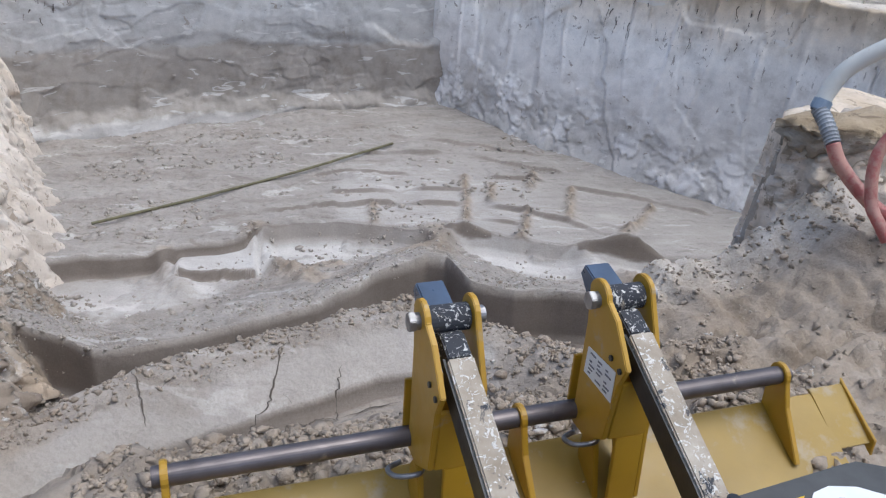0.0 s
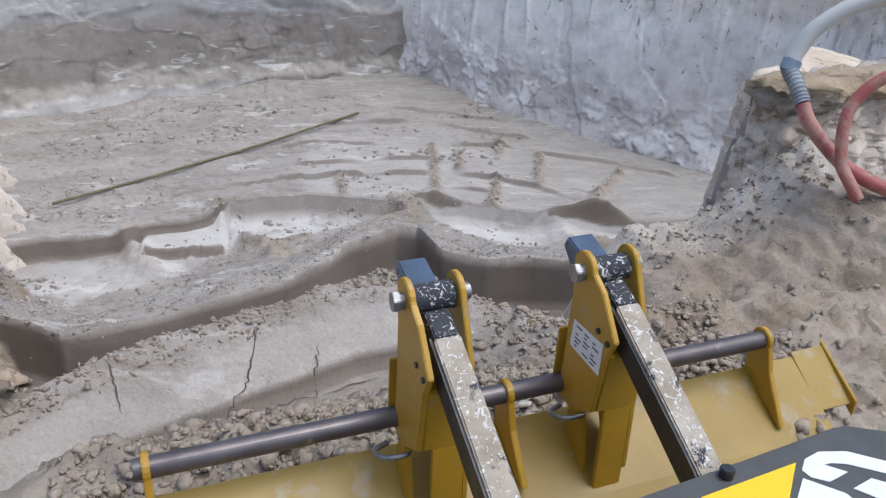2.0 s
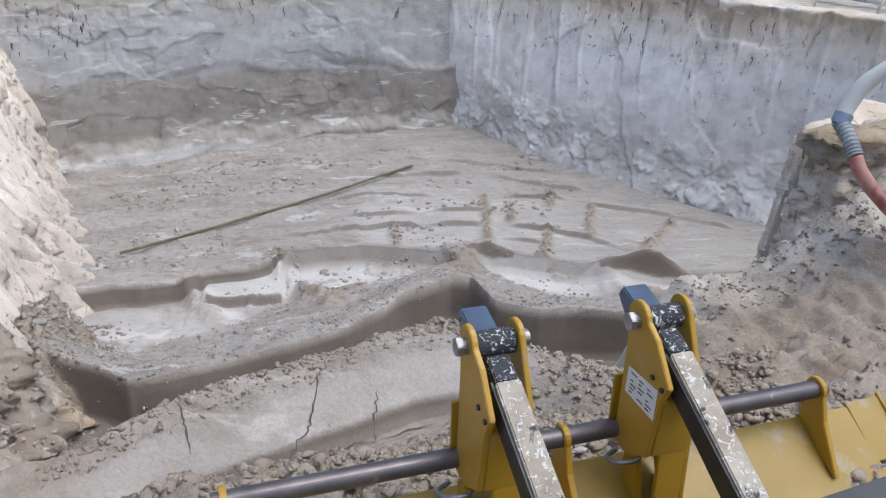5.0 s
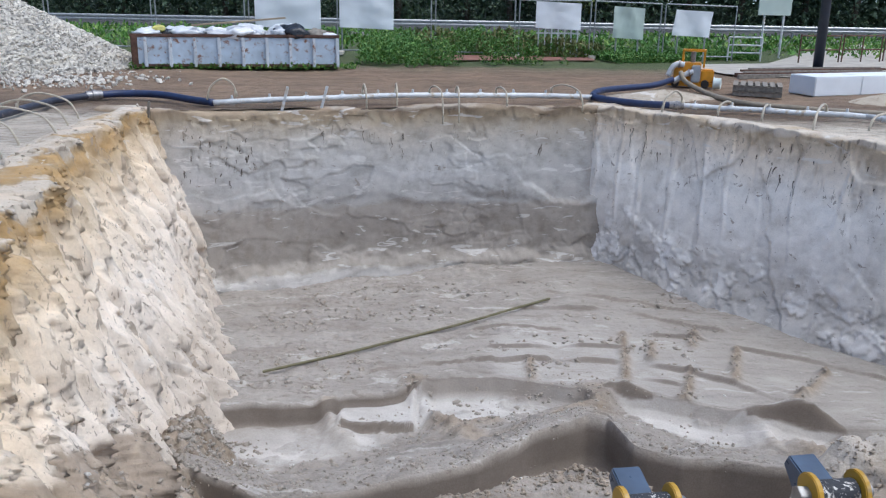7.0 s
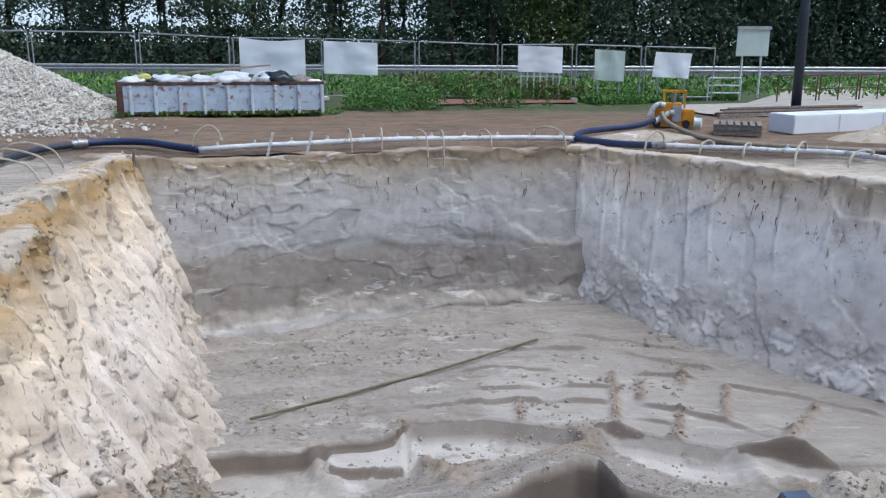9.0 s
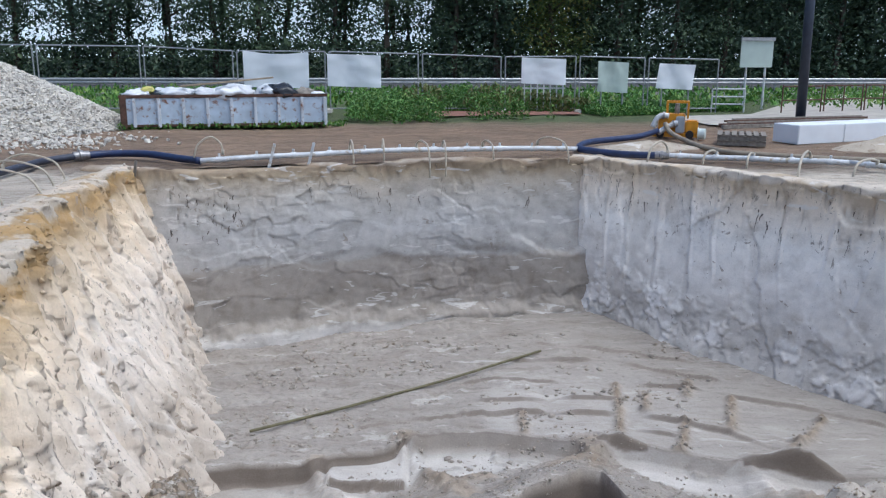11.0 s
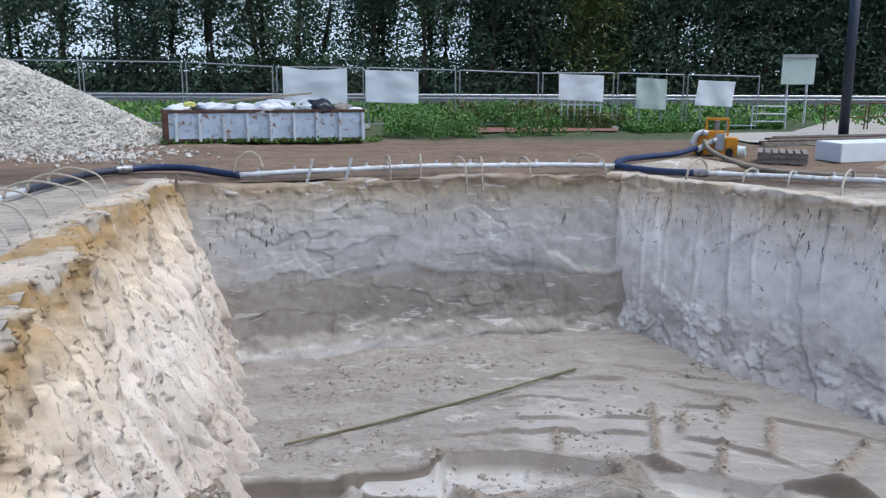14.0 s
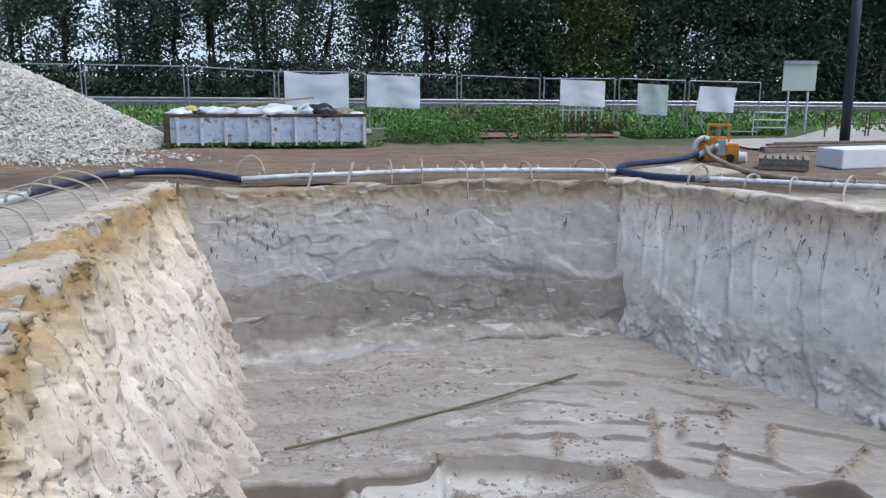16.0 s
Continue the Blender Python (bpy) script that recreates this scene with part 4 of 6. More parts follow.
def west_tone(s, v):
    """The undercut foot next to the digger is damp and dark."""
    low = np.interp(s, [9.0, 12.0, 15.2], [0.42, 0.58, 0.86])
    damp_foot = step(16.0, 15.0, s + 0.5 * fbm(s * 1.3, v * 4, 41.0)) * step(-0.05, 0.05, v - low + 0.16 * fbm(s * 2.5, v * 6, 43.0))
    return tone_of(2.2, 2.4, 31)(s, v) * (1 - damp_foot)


def east_tone(s, v):
    """Stuck crumbs at the foot are paler than the face."""
    patch = step(0.14, 0.17, fbm(s * 2.0, v * 8.5, 17.0, 5, 0.6)) * step(0.56, 0.80, v + 0.15 * fbm(s, v * 2))
    tooth = (s + 0.55 * fbm(s * 0.45, v * 0.6, 12.0)) * 1.35
    lane = hashed(np.floor(tooth), 0 * s, 0 * s + 4) - 0.5
    return (tone_of(0.9, 1.6, 21)(s, v) * 0.7 + 0.15 + 0.30 * lane * step(0.85, 0.6, v) + 0.48 * patch).clip(0, 1)


RIM_N = [(-6.6, 16.8, 0), (-5.5, 16.9, -0.03), (-4.3, 17.08, -0.1), (-3.0, 17.28, -0.09), (-1.85, 17.45, -0.02), (-0.75, 17.6, -0.06), (0.25, 17.77, 0.05), (1.46, 17.95, 0), (2.7, 18.13, -0.05), (3.8, 18.3, 0), (4.3, 18.4, 0)]
BASE_N = [(-6.6, 16.2, -3.7), (-4.58, 16.3, -3.66), (-3.1, 16.75, -3.55), (-1.9, 17.1, -3.45), (-0.83, 17.35, -3.42), (0.3, 17.6, -3.4), (1.58, 17.8, -3.38), (2.75, 18.0, -3.38), (3.9, 18.1, -3.5), (4.4, 18.2, -3.5)]
RIM_E = [(3.35, 18.75, 0), (3.85, 18.2, 0), (5.0, 17.4, -0.03), (6.0, 16.2, 0.02), (7.1, 14.9, 0), (8.1, 13.8, 0.02), (9.2, 12.9, 0), (10.3, 11.6, 0.05), (11.0, 9.8, 0.05), (11.0, 8.4, 0)]
BASE_E = [(3.3, 18.4, -3.5), (4.0, 17.95, -3.5), (4.75, 16.9, -3.58), (5.5, 15.75, -3.66), (6.4, 14.9, -3.66), (7.5, 13.9, -3.66), (8.5, 12.8, -3.66), (9.6, 11.6, -3.7), (10.45, 10.0, -3.7), (10.6, 8.4, -3.7)]
RIM_W = [(-3.9, -6.6, 0), (-3.8, 2.0, 0), (-3.72, 4.8, 0), (-3.72, 6.45, 0), (-3.78, 7.2, 0), (-4.26, 8.6, 0), (-4.7, 9.7, 0), (-5.19, 11.6, 0.02), (-5.5, 13.2, 0.02), (-5.62, 14.6, 0), (-5.6, 16.9, 0), (-5.55, 17.3, 0)]
BASE_W = [(-2.6, -6.6, -1.3), (-2.2, 2.0, -1.3), (-2.35, 4.6, -1.5), (-2.5, 6.2, -2.1), (-2.7, 7.6, -2.6), (-2.85, 9.0, -3.2), (-3.3, 10.6, -3.66), (-3.15, 12.0, -3.68), (-3.5, 13.1, -3.68), (-3.95, 14.4, -3.68), (-4.6, 16.4, -3.66), (-4.6, 17.0, -3.66)]
pit_wall("wall_north", RIM_N, BASE_N, M_WALL, "steep grey and beige bedded sand face of the pit", relief_north, north_tone, cell_size=0.028)
pit_wall("wall_east", RIM_E, BASE_E, M_EAST, "pale grey sand face with tooth grooves and crumbs", relief_east, east_tone)
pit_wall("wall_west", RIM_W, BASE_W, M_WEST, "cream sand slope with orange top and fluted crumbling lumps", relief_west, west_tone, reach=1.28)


def relief_bank(s, v):
    lump, _ = facets(s, v, 2.6, 1.6, 91)
    small, _ = facets(s, v, 6.5, 4.0, 93)
    d = 0.12 * fbm(s * 1.2, v * 0.9, 81.0, 3) + 0.07 * np.abs(fbm(s * 4, v * 1.6, 83.0, 3)) + 0.12 * (lump - 0.4) + 0.07 * (small - 0.5)
    return d + 0.025 * fbm(s * 10, v * 7, 85.0, 3) + 0.04 * step(0.55, 1.0, v)


RIM_B = [(6.5, 8.3, -0.1), (5.5, 7.5, -0.1), (5.08, 7.05, -0.1), (4.92, 6.78, -0.1), (5.08, 6.62, -0.1), (5.6, 6.52, -0.06), (6.4, 6.4, 0.0), (7.6, 6.22, 0.1), (9.0, 5.97, 0.22), (10.7, 5.8, 0.3)]
BASE_B = [(6.4, 8.35, -1.7), (5.4, 7.55, -1.6), (4.98, 7.1, -1.5), (4.86, 6.62, -1.35), (5.08, 6.34, -1.2), (5.5, 6.08, -1.0), (6.4, 5.94, -0.9), (7.6, 5.8, -0.8), (9.0, 5.6, -0.7), (10.7, 5.5, -0.6)]
pit_wall("wall_bank", RIM_B, BASE_B, M_BANK, "cream crumbling sand face below the bank's brown crust", relief_bank, tone_of(2.6, 1.6, 91), cell_size=0.03, reach=1.25)

# ---- ground ----
def spread(points, n):
    return resample([(*p[:2], 0) for p in points], n)[0][:, :2]


loop = spread([(-3.9, -6), *RIM_W[1:-1]], 90).tolist() + spread(RIM_N[2:-1], 70).tolist() + spread(RIM_E[2:-1], 80).tolist() + spread([(10.9, 8.2), (10.6, 4.0), (10.6, -6)], 40).tolist() + spread([(10.0, -6), (-3.5, -6)], 30).tolist()
loop = np.array(loop)
mid = np.array([1.5, 9.0])
rings = []
for k, far in enumerate((0.10, 0.6, 1.2, 2.0, 3.0, 4.2, 6, 8, 10.5, 13, 16, 20, 26, 34, 45, 60, 90, 160, 400, 1500)):
    way = (loop - mid) / np.linalg.norm(loop - mid, axis=1)[:, None]
    q = loop + way * far
    z = 0.05 * fbm(q[:, 0] * 0.5, q[:, 1] * 0.5) * step(0.5, 3, np.full(len(q), far)) + 0.03 * fbm(q[:, 0] * 2, q[:, 1] * 2) - 0.02
    z = z * step(200, 60, np.full(len(q), far))
    rings.append(np.c_[q, z])
rings = np.array(rings)
n = rings.shape[1]
a = np.arange(rings.size // 3).reshape(rings.shape[:2])
faces = np.stack([a[:-1], np.roll(a[:-1], -1, 1), np.roll(a[1:], -1, 1), a[1:]], -1).reshape(-1, 4)
ground = new("ground", mesh_of("ground", rings.reshape(-1, 3).tolist(), faces[:, ::-1].tolist(), M_GROUND))
tagged(ground, "trampled sand and brown earth of a building site", "ground", kind="structure")

# ---- clods and roots ----
rng = np.random.default_rng(5)
places = []
def scatter(count, where, low, high, sink=0.3):
    for _ in range(count):
        x, y = where()
        s = low + (high - low) * rng.random() ** 3.6
        places.append((x, y, height(x, y) + s * (0.5 - sink), s))
        if s > 0.018:
            for _ in range(4):
                a = rng.uniform(0, 6.283)
                u, w = x + 0.85 * s * math.cos(a), y + 0.85 * s * math.sin(a)
                places.append((u, w, height(u, w) + s * rng.uniform(0.0, 0.5), s * rng.uniform(0.3, 0.6)))


def near_curve(f, x0, x1, lo, hi):
    def pick():
        x = rng.uniform(x0, x1)
        return x, float(f(x)) + rng.uniform(lo, hi)
    return pick


scatter(5200, near_curve(lambda x: 3.0 + 0.12 * x, -0.6, 3.0, -0.5, 0.98), 0.006, 0.034)
scatter(420, near_curve(lambda x: 3.0 + 0.12 * x, -0.3, 3.0, -0.1, 0.95), 0.015, 0.055)
scatter(2600, lambda: (rng.uniform(1.25, 3.3), rng.uniform(3.2, 4.75)), 0.006, 0.034)
scatter(1500, lambda: (rng.uniform(3.0, 5.2), rng.uniform(5.9, 6.7)), 0.004, 0.02)
scatter(700, lambda: (rng.uniform(4.3, 5.2), rng.uniform(6.2, 7.2)), 0.004, 0.02)
scatter(300, near_curve(CREST, -1.3, 3.2, -0.16, 0.06), 0.010, 0.03)
scatter(110, near_curve(CREST, 0.6, 2.4, -0.1, 0.08), 0.012, 0.04)
scatter(1500, near_curve(LIP, -2.6, 4.2, 0.0, 0.9), 0.006, 0.024)
scatter(500, near_curve(NEAR, -2.5, 4.6, -0.6, 0.25), 0.008, 0.036)
def in_clusters():
    while True:
        x, y = rng.uniform(-3.3, 5.6), rng.uniform(11.9, 16.6)
        if float(fbm(np.array(x * 0.9), np.array(y * 2.2), 91.0, 3)) > 0.12 + 0.1 * rng.random():
            return x, y


scatter(1300, in_clusters, 0.008, 0.05, 0.5)
scatter(1500, near_curve(CREST, -1.3, 3.2, -0.26, 0.06), 0.004, 0.018)
scatter(1100, near_curve(LIP, -2.6, 4.2, 0.0, 1.3), 0.005, 0.02)
scatter(700, lambda: (rng.uniform(2.4, 5.5), rng.uniform(2.6, 6.2)), 0.006, 0.035)
scatter(500, lambda: (rng.uniform(4.9, 7.6), rng.uniform(5.0, 7.0)), 0.006, 0.035)
scatter(320, lambda: (rng.uniform(-2.5, -1.3), rng.uniform(5.0, 9.0)), 0.010, 0.045)
scatter(900, lambda: (rng.normal(-2.85, 0.28), rng.uniform(7.6, 11.0)), 0.010, 0.05)
scatter(500, near_curve(NEAR, -2.5, 4.6, 0.0, 0.9), 0.005, 0.03)
for pts in CROSS:
    (ax, ay), (bx, by) = pts[0], pts[-1]
    for _ in range(34):
        s = rng.random()
        places.append((ax + (bx - ax) * s + rng.normal(0, 0.05), ay + (by - ay) * s + rng.normal(0, 0.05), height(ax + (bx - ax) * s, ay + (by - ay) * s), rng.uniform(0.008, 0.026)))
clods = new("sand_clods", lumps("sand_clods", places, M_CLOD, 7, 1, 0.75))
clods.data.attributes.new("bed", "FLOAT", "POINT").data.foreach_set("value", np.full(len(clods.data.vertices), 0.55, dtype=np.float32))
tagged(clods, "loose crumbled beige sand clods strewn over the cuts", "sand clods", kind="stuff")

# fine cracks in the scraped block: dark ribbons laid on it paint their shaded gaps
M_CRACK = plain("dark_crack", (0.10, 0.08, 0.06), 0.95)
for pts in CRACKS:
    line = smooth_path([(x, y, 0) for x, y in pts], 6)
    v, f = [], []
    for k, q in enumerate(line):
        d = (line[min(k + 1, len(line) - 1)] - line[max(k - 1, 0)]).normalized()
        w = 0.0055 * math.sin(math.pi * (k + 0.6) / (len(line) + 0.2)) * rng.uniform(0.6, 1.4)
        x, y = q.x + rng.normal(0, 0.006), q.y + rng.normal(0, 0.004)
        z = height(x, y) + 0.012
        v += [(x - d.y * w, y + d.x * w, z), (x + d.y * w, y - d.x * w, z)]
        if k:
            f.append([2 * k - 2, 2 * k - 1, 2 * k + 1, 2 * k])
    ob = new("crack", mesh_of("crack", v, f, M_CRACK))
    ob.parent = floor

# the lath on the pit floor
lath = bmesh.new()
pa, pb = Vector((-2.58, 12.57, 0)), Vector((2.45, 15.62, 0))
line = []
for k in range(25):
    q = pa.lerp(pb, k / 24)
    near_z = [height(q.x + 0.21 * j * 0.82, q.y + 0.21 * j * 0.57) for j in (-3, -2, -1, 0, 1, 2, 3)]
    line.append(Vector((q.x, q.y, 0.15 * max(near_z) + 0.85 * (-3.60 + 0.19 * (k / 24) ** 1.5 - 0.03 * math.sin(math.pi * k / 24)) + 0.02)))
sweep(lath, smooth_path(line, 2), 0.024, 6)
tagged(part("wooden_lath", lath, M_LATH, None), "long thin mossy wooden lath lying on the pit floor", "lath")

# ---- loader and its blade ----
UF = pose(0.095, 2.645, 0.05, 0, 0, 8.309)
blade = thing("blade_attachment", "yellow steel blade attachment with tall pinned brackets and cross tube", "machine attachment")
TOP = [(-0.05 + 0.075 * math.cos(a), 0.575 + 0.075 * math.sin(a)) for a in np.linspace(radians(15), radians(165), 9)]
SIDE = [(0.0, 0.44), *TOP, (-0.20, 0.555), (-0.325, 0.41), (-0.285, 0.32), (-0.25, 0.03), (-0.11, -0.06), (0.0, -0.06)]
SIDE_IN = [(0.0, 0.44), *TOP, (-0.17, 0.50), (-0.24, 0.36), (-0.25, 0.02), (-0.27, -0.30), (-0.10, -0.30), (0.0, -0.06)]
for u in (0.70, 1.43):
    bm = bmesh.new()
    prism(bm, SIDE, u - 0.012, u + 0.012, UF)
    part("bracket_plate", bm, M_YELLOW, blade, bevel=0.004)
    bm = bmesh.new()
    prism(bm, SIDE_IN, u + 0.178, u + 0.202, UF)
    part("bracket_plate", bm, M_YELLOW, blade, bevel=0.004)
    bm = bmesh.new()
    prism(bm, [(-0.285, 0.315), (-0.265, 0.318), (-0.235, 0.03), (-0.255, 0.03)], u + 0.012, u + 0.178, UF)
    part("bracket_front", bm, M_YELLOW, blade, bevel=0.003)
    bm = bmesh.new()
    prism(bm, [(-0.255, 0.03), (-0.235, 0.03), (-0.26, -0.42), (-0.28, -0.42)], u + 0.05, u + 0.178, UF)
    part("bracket_foot", bm, M_YELLOW, blade, bevel=0.003)
    bm = bmesh.new()
    prism(bm, [(0.02, 0.26), (0.035, 0.26), (0.035, -0.05), (0.02, -0.05)], u - 0.03, u + 0.20, UF)
    part("bracket_back", bm, M_YELLOW, blade, bevel=0.003)
    bm = bmesh.new()
    tube_between(bm, UF @ Vector((u - 0.05, -0.05, 0.565)), UF @ Vector((u + 0.24, -0.05, 0.565)), 0.033, 20)
    tube_between(bm, UF @ Vector((u - 0.055, -0.05, 0.565)), UF @ Vector((u - 0.03, -0.05, 0.565)), 0.040, 6)
    part("hinge_pin", bm, M_STEEL, blade, "grey steel hinge pin", bevel=0.003)
    bm = bmesh.new()
    tube_between(bm, UF @ Vector((u + 0.016, -0.05, 0.565)), UF @ Vector((u + 0.174, -0.05, 0.565)), 0.052, 20)
    part("pin_sleeve", bm, M_SPLASH, blade, "dark pin sleeve spattered with pale mud")
    # black discs on the plate stand for the shade inside bolt holes
    for v, w in ((-0.215, 0.40), (-0.285, 0.385)):
        bm = bmesh.new()
        tube_between(bm, UF @ Vector((u - 0.02, v, w)), UF @ Vector((u - 0.008, v, w)), 0.012, 12)
        part("bolt_hole", bm, M_BLACK, blade)
# cross tube and its ears
bm = bmesh.new()
tube_between(bm, UF @ Vector((-0.285, 0, 0)), UF @ Vector((2.53, 0, 0)), 0.042, 28)
part("cross_tube", bm, M_TUBE, blade, "scuffed brown steel cross tube", smooth=False, bevel=0.004)
EAR = [(0.06 * math.cos(a) + 0.0, 0.06 * math.sin(a)) for a in np.linspace(radians(-10), radians(190), 12)]
for u, low in ((-0.24, -0.24), (1.17, -0.30), (2.49, -0.33)):
    bm = bmesh.new()
    prism(bm, [(0.055, -0.20), *EAR, (-0.10, -0.12), (-0.25, low), (-0.235, low - 0.01)], u - 0.014, u + 0.014, UF)
    part("tube_ear", bm, M_YELLOW, blade, bevel=0.004)
for u in (0.70, 1.47):
    bm = bmesh.new()
    prism(bm, [(-0.02, -0.30), (-0.04, -0.10), (-0.08, -0.05), (-0.13, -0.06), (-0.15, -0.11), (-0.22, -0.39), (-0.20, -0.39)], u - 0.012, u + 0.012, UF)
    part("lifting_ear", bm, M_YELLOW, blade, bevel=0.004)
    bm = bmesh.new()
    sweep(bm, smooth_path([UF @ Vector((u + 0.03, -0.09, -0.09)), UF @ Vector((u - 0.01, -0.14, -0.08)), UF @ Vector((u - 0.09, -0.12, -0.09)), UF @ Vector((u - 0.11, -0.06, -0.10)), UF @ Vector((u - 0.05, -0.03, -0.10))], 5), 0.011, 8)
    part("shackle", bm, M_STEEL, blade, "zinc-plated steel shackle", smooth=True)
# the bent plate
bm = bmesh.new()
prism(bm, [(0.06, -0.20), (0.045, -0.19), (-0.30, -0.385), (-0.42, -0.47), (-0.46, -0.60), (-0.44, -0.61), (-0.405, -0.485), (-0.29, -0.40)], -0.42, 2.78, UF)
part("blade_plate", bm, M_YELLOW_PALE, blade, "worn pale yellow bent steel plate", bevel=0.003)
bm = bmesh.new()
prism(bm, [(0.075, -0.185), (0.06, -0.172), (-0.09, -0.265), (-0.20, -0.335), (-0.19, -0.35), (-0.08, -0.282)], 2.76, 2.96, UF)
part("end_wing", bm, M_YELLOW_PALE, blade, bevel=0.003)
bm = bmesh.new()
prism(bm, [(0.08, -0.15), (-0.22, -0.31), (-0.22, -0.40), (0.06, -0.22)], 2.955, 2.97, UF)
part("end_plate", bm, M_YELLOW, blade, bevel=0.003)
bm = bmesh.new()
tube_between(bm, UF @ Vector((-0.42, -0.43, -0.52)), UF @ Vector((2.78, -0.43, -0.52)), 0.05, 18)
part("lower_tube", bm, M_TUBE, blade, "brown dirty lower tube")
bm = bmesh.new()
prism(bm, [(-0.045, 0.345), (-0.262, 0.365), (-0.262, 0.222), (-0.040, 0.222)], 1.4145, 1.417, UF)
sticker = part("sticker", bm, M_LABEL, blade, "white data sticker")
for row in range(6):
    for col in range(3):
        if (row * 3 + col) % 5 == 3:
            continue
        bm = bmesh.new()
        v = -0.07 - 0.062 * col
        w = 0.335 - 0.018 * row
        prism(bm, [(v, w), (v - 0.045 + 0.012 * ((row + col) % 3), w + 0.002), (v - 0.045 + 0.012 * ((row + col) % 3), w - 0.006), (v, w - 0.008)], 1.4135, 1.4150, UF)
        part("print_bar", bm, M_INK, sticker)

loader = thing("wheel_loader", "dark grey loader hood with mud-spattered lift arms", "loader")
for u in (0.725, 1.455):
    bm = bmesh.new()
    prism(bm, [(0.17, 0.60), (0.195, 0.55), (0.08, 0.45), (-0.04, 0.49), (-0.05, 0.555)], u + 0.012, u + 0.125, UF)
    link = part("link_bar", bm, M_LINK, loader, "blue-grey painted steel link bar", bevel=0.006)
    bm = bmesh.new()
    prism(bm, [(-0.22, 0.505), (-0.26, 0.485), (-0.75, 0.255), (-1.5, -0.12), (-1.52, -0.23), (-0.75, 0.135), (-0.25, 0.38), (-0.20, 0.40)], u + 0.018, u + 0.118, UF)
    part("lift_arm", bm, M_MUD, loader, "black lift arm caked with pale sand splashes", bevel=0.006)
    bm = bmesh.new()
    prism(bm, [(-0.045, 0.52), (-0.12, 0.54), (-0.222, 0.503), (-0.202, 0.402), (-0.05, 0.46)], u + 0.022, u + 0.114, UF)
    part("arm_end", bm, M_SPLASH, loader, "dark blue arm end spattered with pale mud", bevel=0.006)
    bm = bmesh.new()
    prism(bm, [(-0.20, 0.49), (-0.75, 0.24), (-1.5, -0.13), (-1.52, -0.24), (-0.75, 0.125), (-0.25, 0.37)], u + 0.008, u + 0.018, UF)
    part("arm_cheek", bm, M_BLACK, loader)
HOODZ = 0.30
bm = bmesh.new()
top = [(1.15, 1.90), (1.45, 1.97), (1.8, 2.05), (2.29, 2.165), (2.85, 1.94), (3.0, 1.4), (2.6, 0.6), (1.3, 0.6), (1.15, 1.2)]
lo = [bm.verts.new((x, y, HOODZ - 0.45)) for x, y in top]
hi = [bm.verts.new((x, y, HOODZ)) for x, y in top]
bm.faces.new(hi), bm.faces.new(lo[::-1])
for k in range(len(top)):
    bm.faces.new((lo[k], lo[(k + 1) % len(top)], hi[(k + 1) % len(top)], hi[k]))
bmesh.ops.recalc_face_normals(bm, faces=bm.faces)
hood = part("hood", bm, M_HOOD, loader, "dusty dark grey hood", bevel=0.02)


def decal(name, pts, mat, lift):
    bm = bmesh.new()
    f = bm.faces.new([bm.verts.new((x, y, HOODZ + lift)) for x, y in pts])
    r = bmesh.ops.extrude_face_region(bm, geom=[f])
    bmesh.ops.translate(bm, verts=[v for v in r["geom"] if isinstance(v, bmesh.types.BMVert)], vec=(0, 0, 0.002))
    bmesh.ops.recalc_face_normals(bm, faces=bm.faces)
    return part(name, bm, mat, hood)


decal("yellow_triangle", [(1.60, 1.91), (2.0, 2.0), (1.82, 1.78), (1.62, 1.70)], M_DECAL_Y, 0.001)
decal("white_shape", [(2.04, 2.01), (2.11, 2.035), (2.21, 2.02), (2.33, 1.945), (2.28, 1.90), (2.17, 1.965), (2.12, 1.978), (2.09, 1.975), (2.15, 1.93), (2.06, 1.90), (2.01, 1.93), (2.0, 1.965)], M_LABEL, 0.001)
decal("white_shape", [(1.98, 1.93), (2.08, 1.845), (2.1, 1.78), (1.86, 1.80)], M_LABEL, 0.001)
decal("white_shape", [(2.12, 1.86), (2.21, 1.89), (2.30, 1.83), (2.22, 1.76)], M_LABEL, 0.001)
bm = bmesh.new()
tube_between(bm, (1.73, 1.985, HOODZ - 0.01), (1.73, 1.985, HOODZ + 0.035), 0.026, 8)
part("hood_bolt", bm, M_BLACK, hood, "black hood bolt", bevel=0.004)


# lumps that stick out of the walls
def wall_points(key):
    flat = np.empty(len(bpy.data.objects[key].data.vertices) * 3)
    bpy.data.objects[key].data.vertices.foreach_get("co", flat)
    return flat.reshape(-1, 3)


WALL_POINTS = {key: wall_points(key) for key in ("wall_north", "wall_east", "wall_west")}


def wall_lumps(name, key, count, keep, low, high, mat, label, seed, flat=0.7):
    r = np.random.default_rng(seed)
    co = WALL_POINTS[key]
    co = co[keep(co)]
    q = co[r.integers(0, len(co), count)] + r.normal(0, 0.012, (count, 3))
    size = low + (high - low) * r.random(count) ** 3
    ob = new(name, lumps(name, np.c_[q, size].tolist(), mat, seed, 1, flat))
    bed = np.full(len(ob.data.vertices), 0.5, dtype=np.float32)
    ob.data.attributes.new("bed", "FLOAT", "POINT").data.foreach_set("value", bed)
    tagged(ob, label, "sand lumps", kind="stuff")


clump = lambda c, k, cut_at: fbm(c[:, 0] * 0.9, c[:, 1] * 0.9, c[:, 2] * 1.2 + k, 3) > cut_at
wall_lumps("west_lumps", "wall_west", 380, lambda c: (c[:, 1] > 8.8) & (c[:, 2] < -0.05) & clump(c, 3.0, -0.1), 0.008, 0.035, M_WEST, "cream sand lumps on the crumbling slope", 51, 1.1)
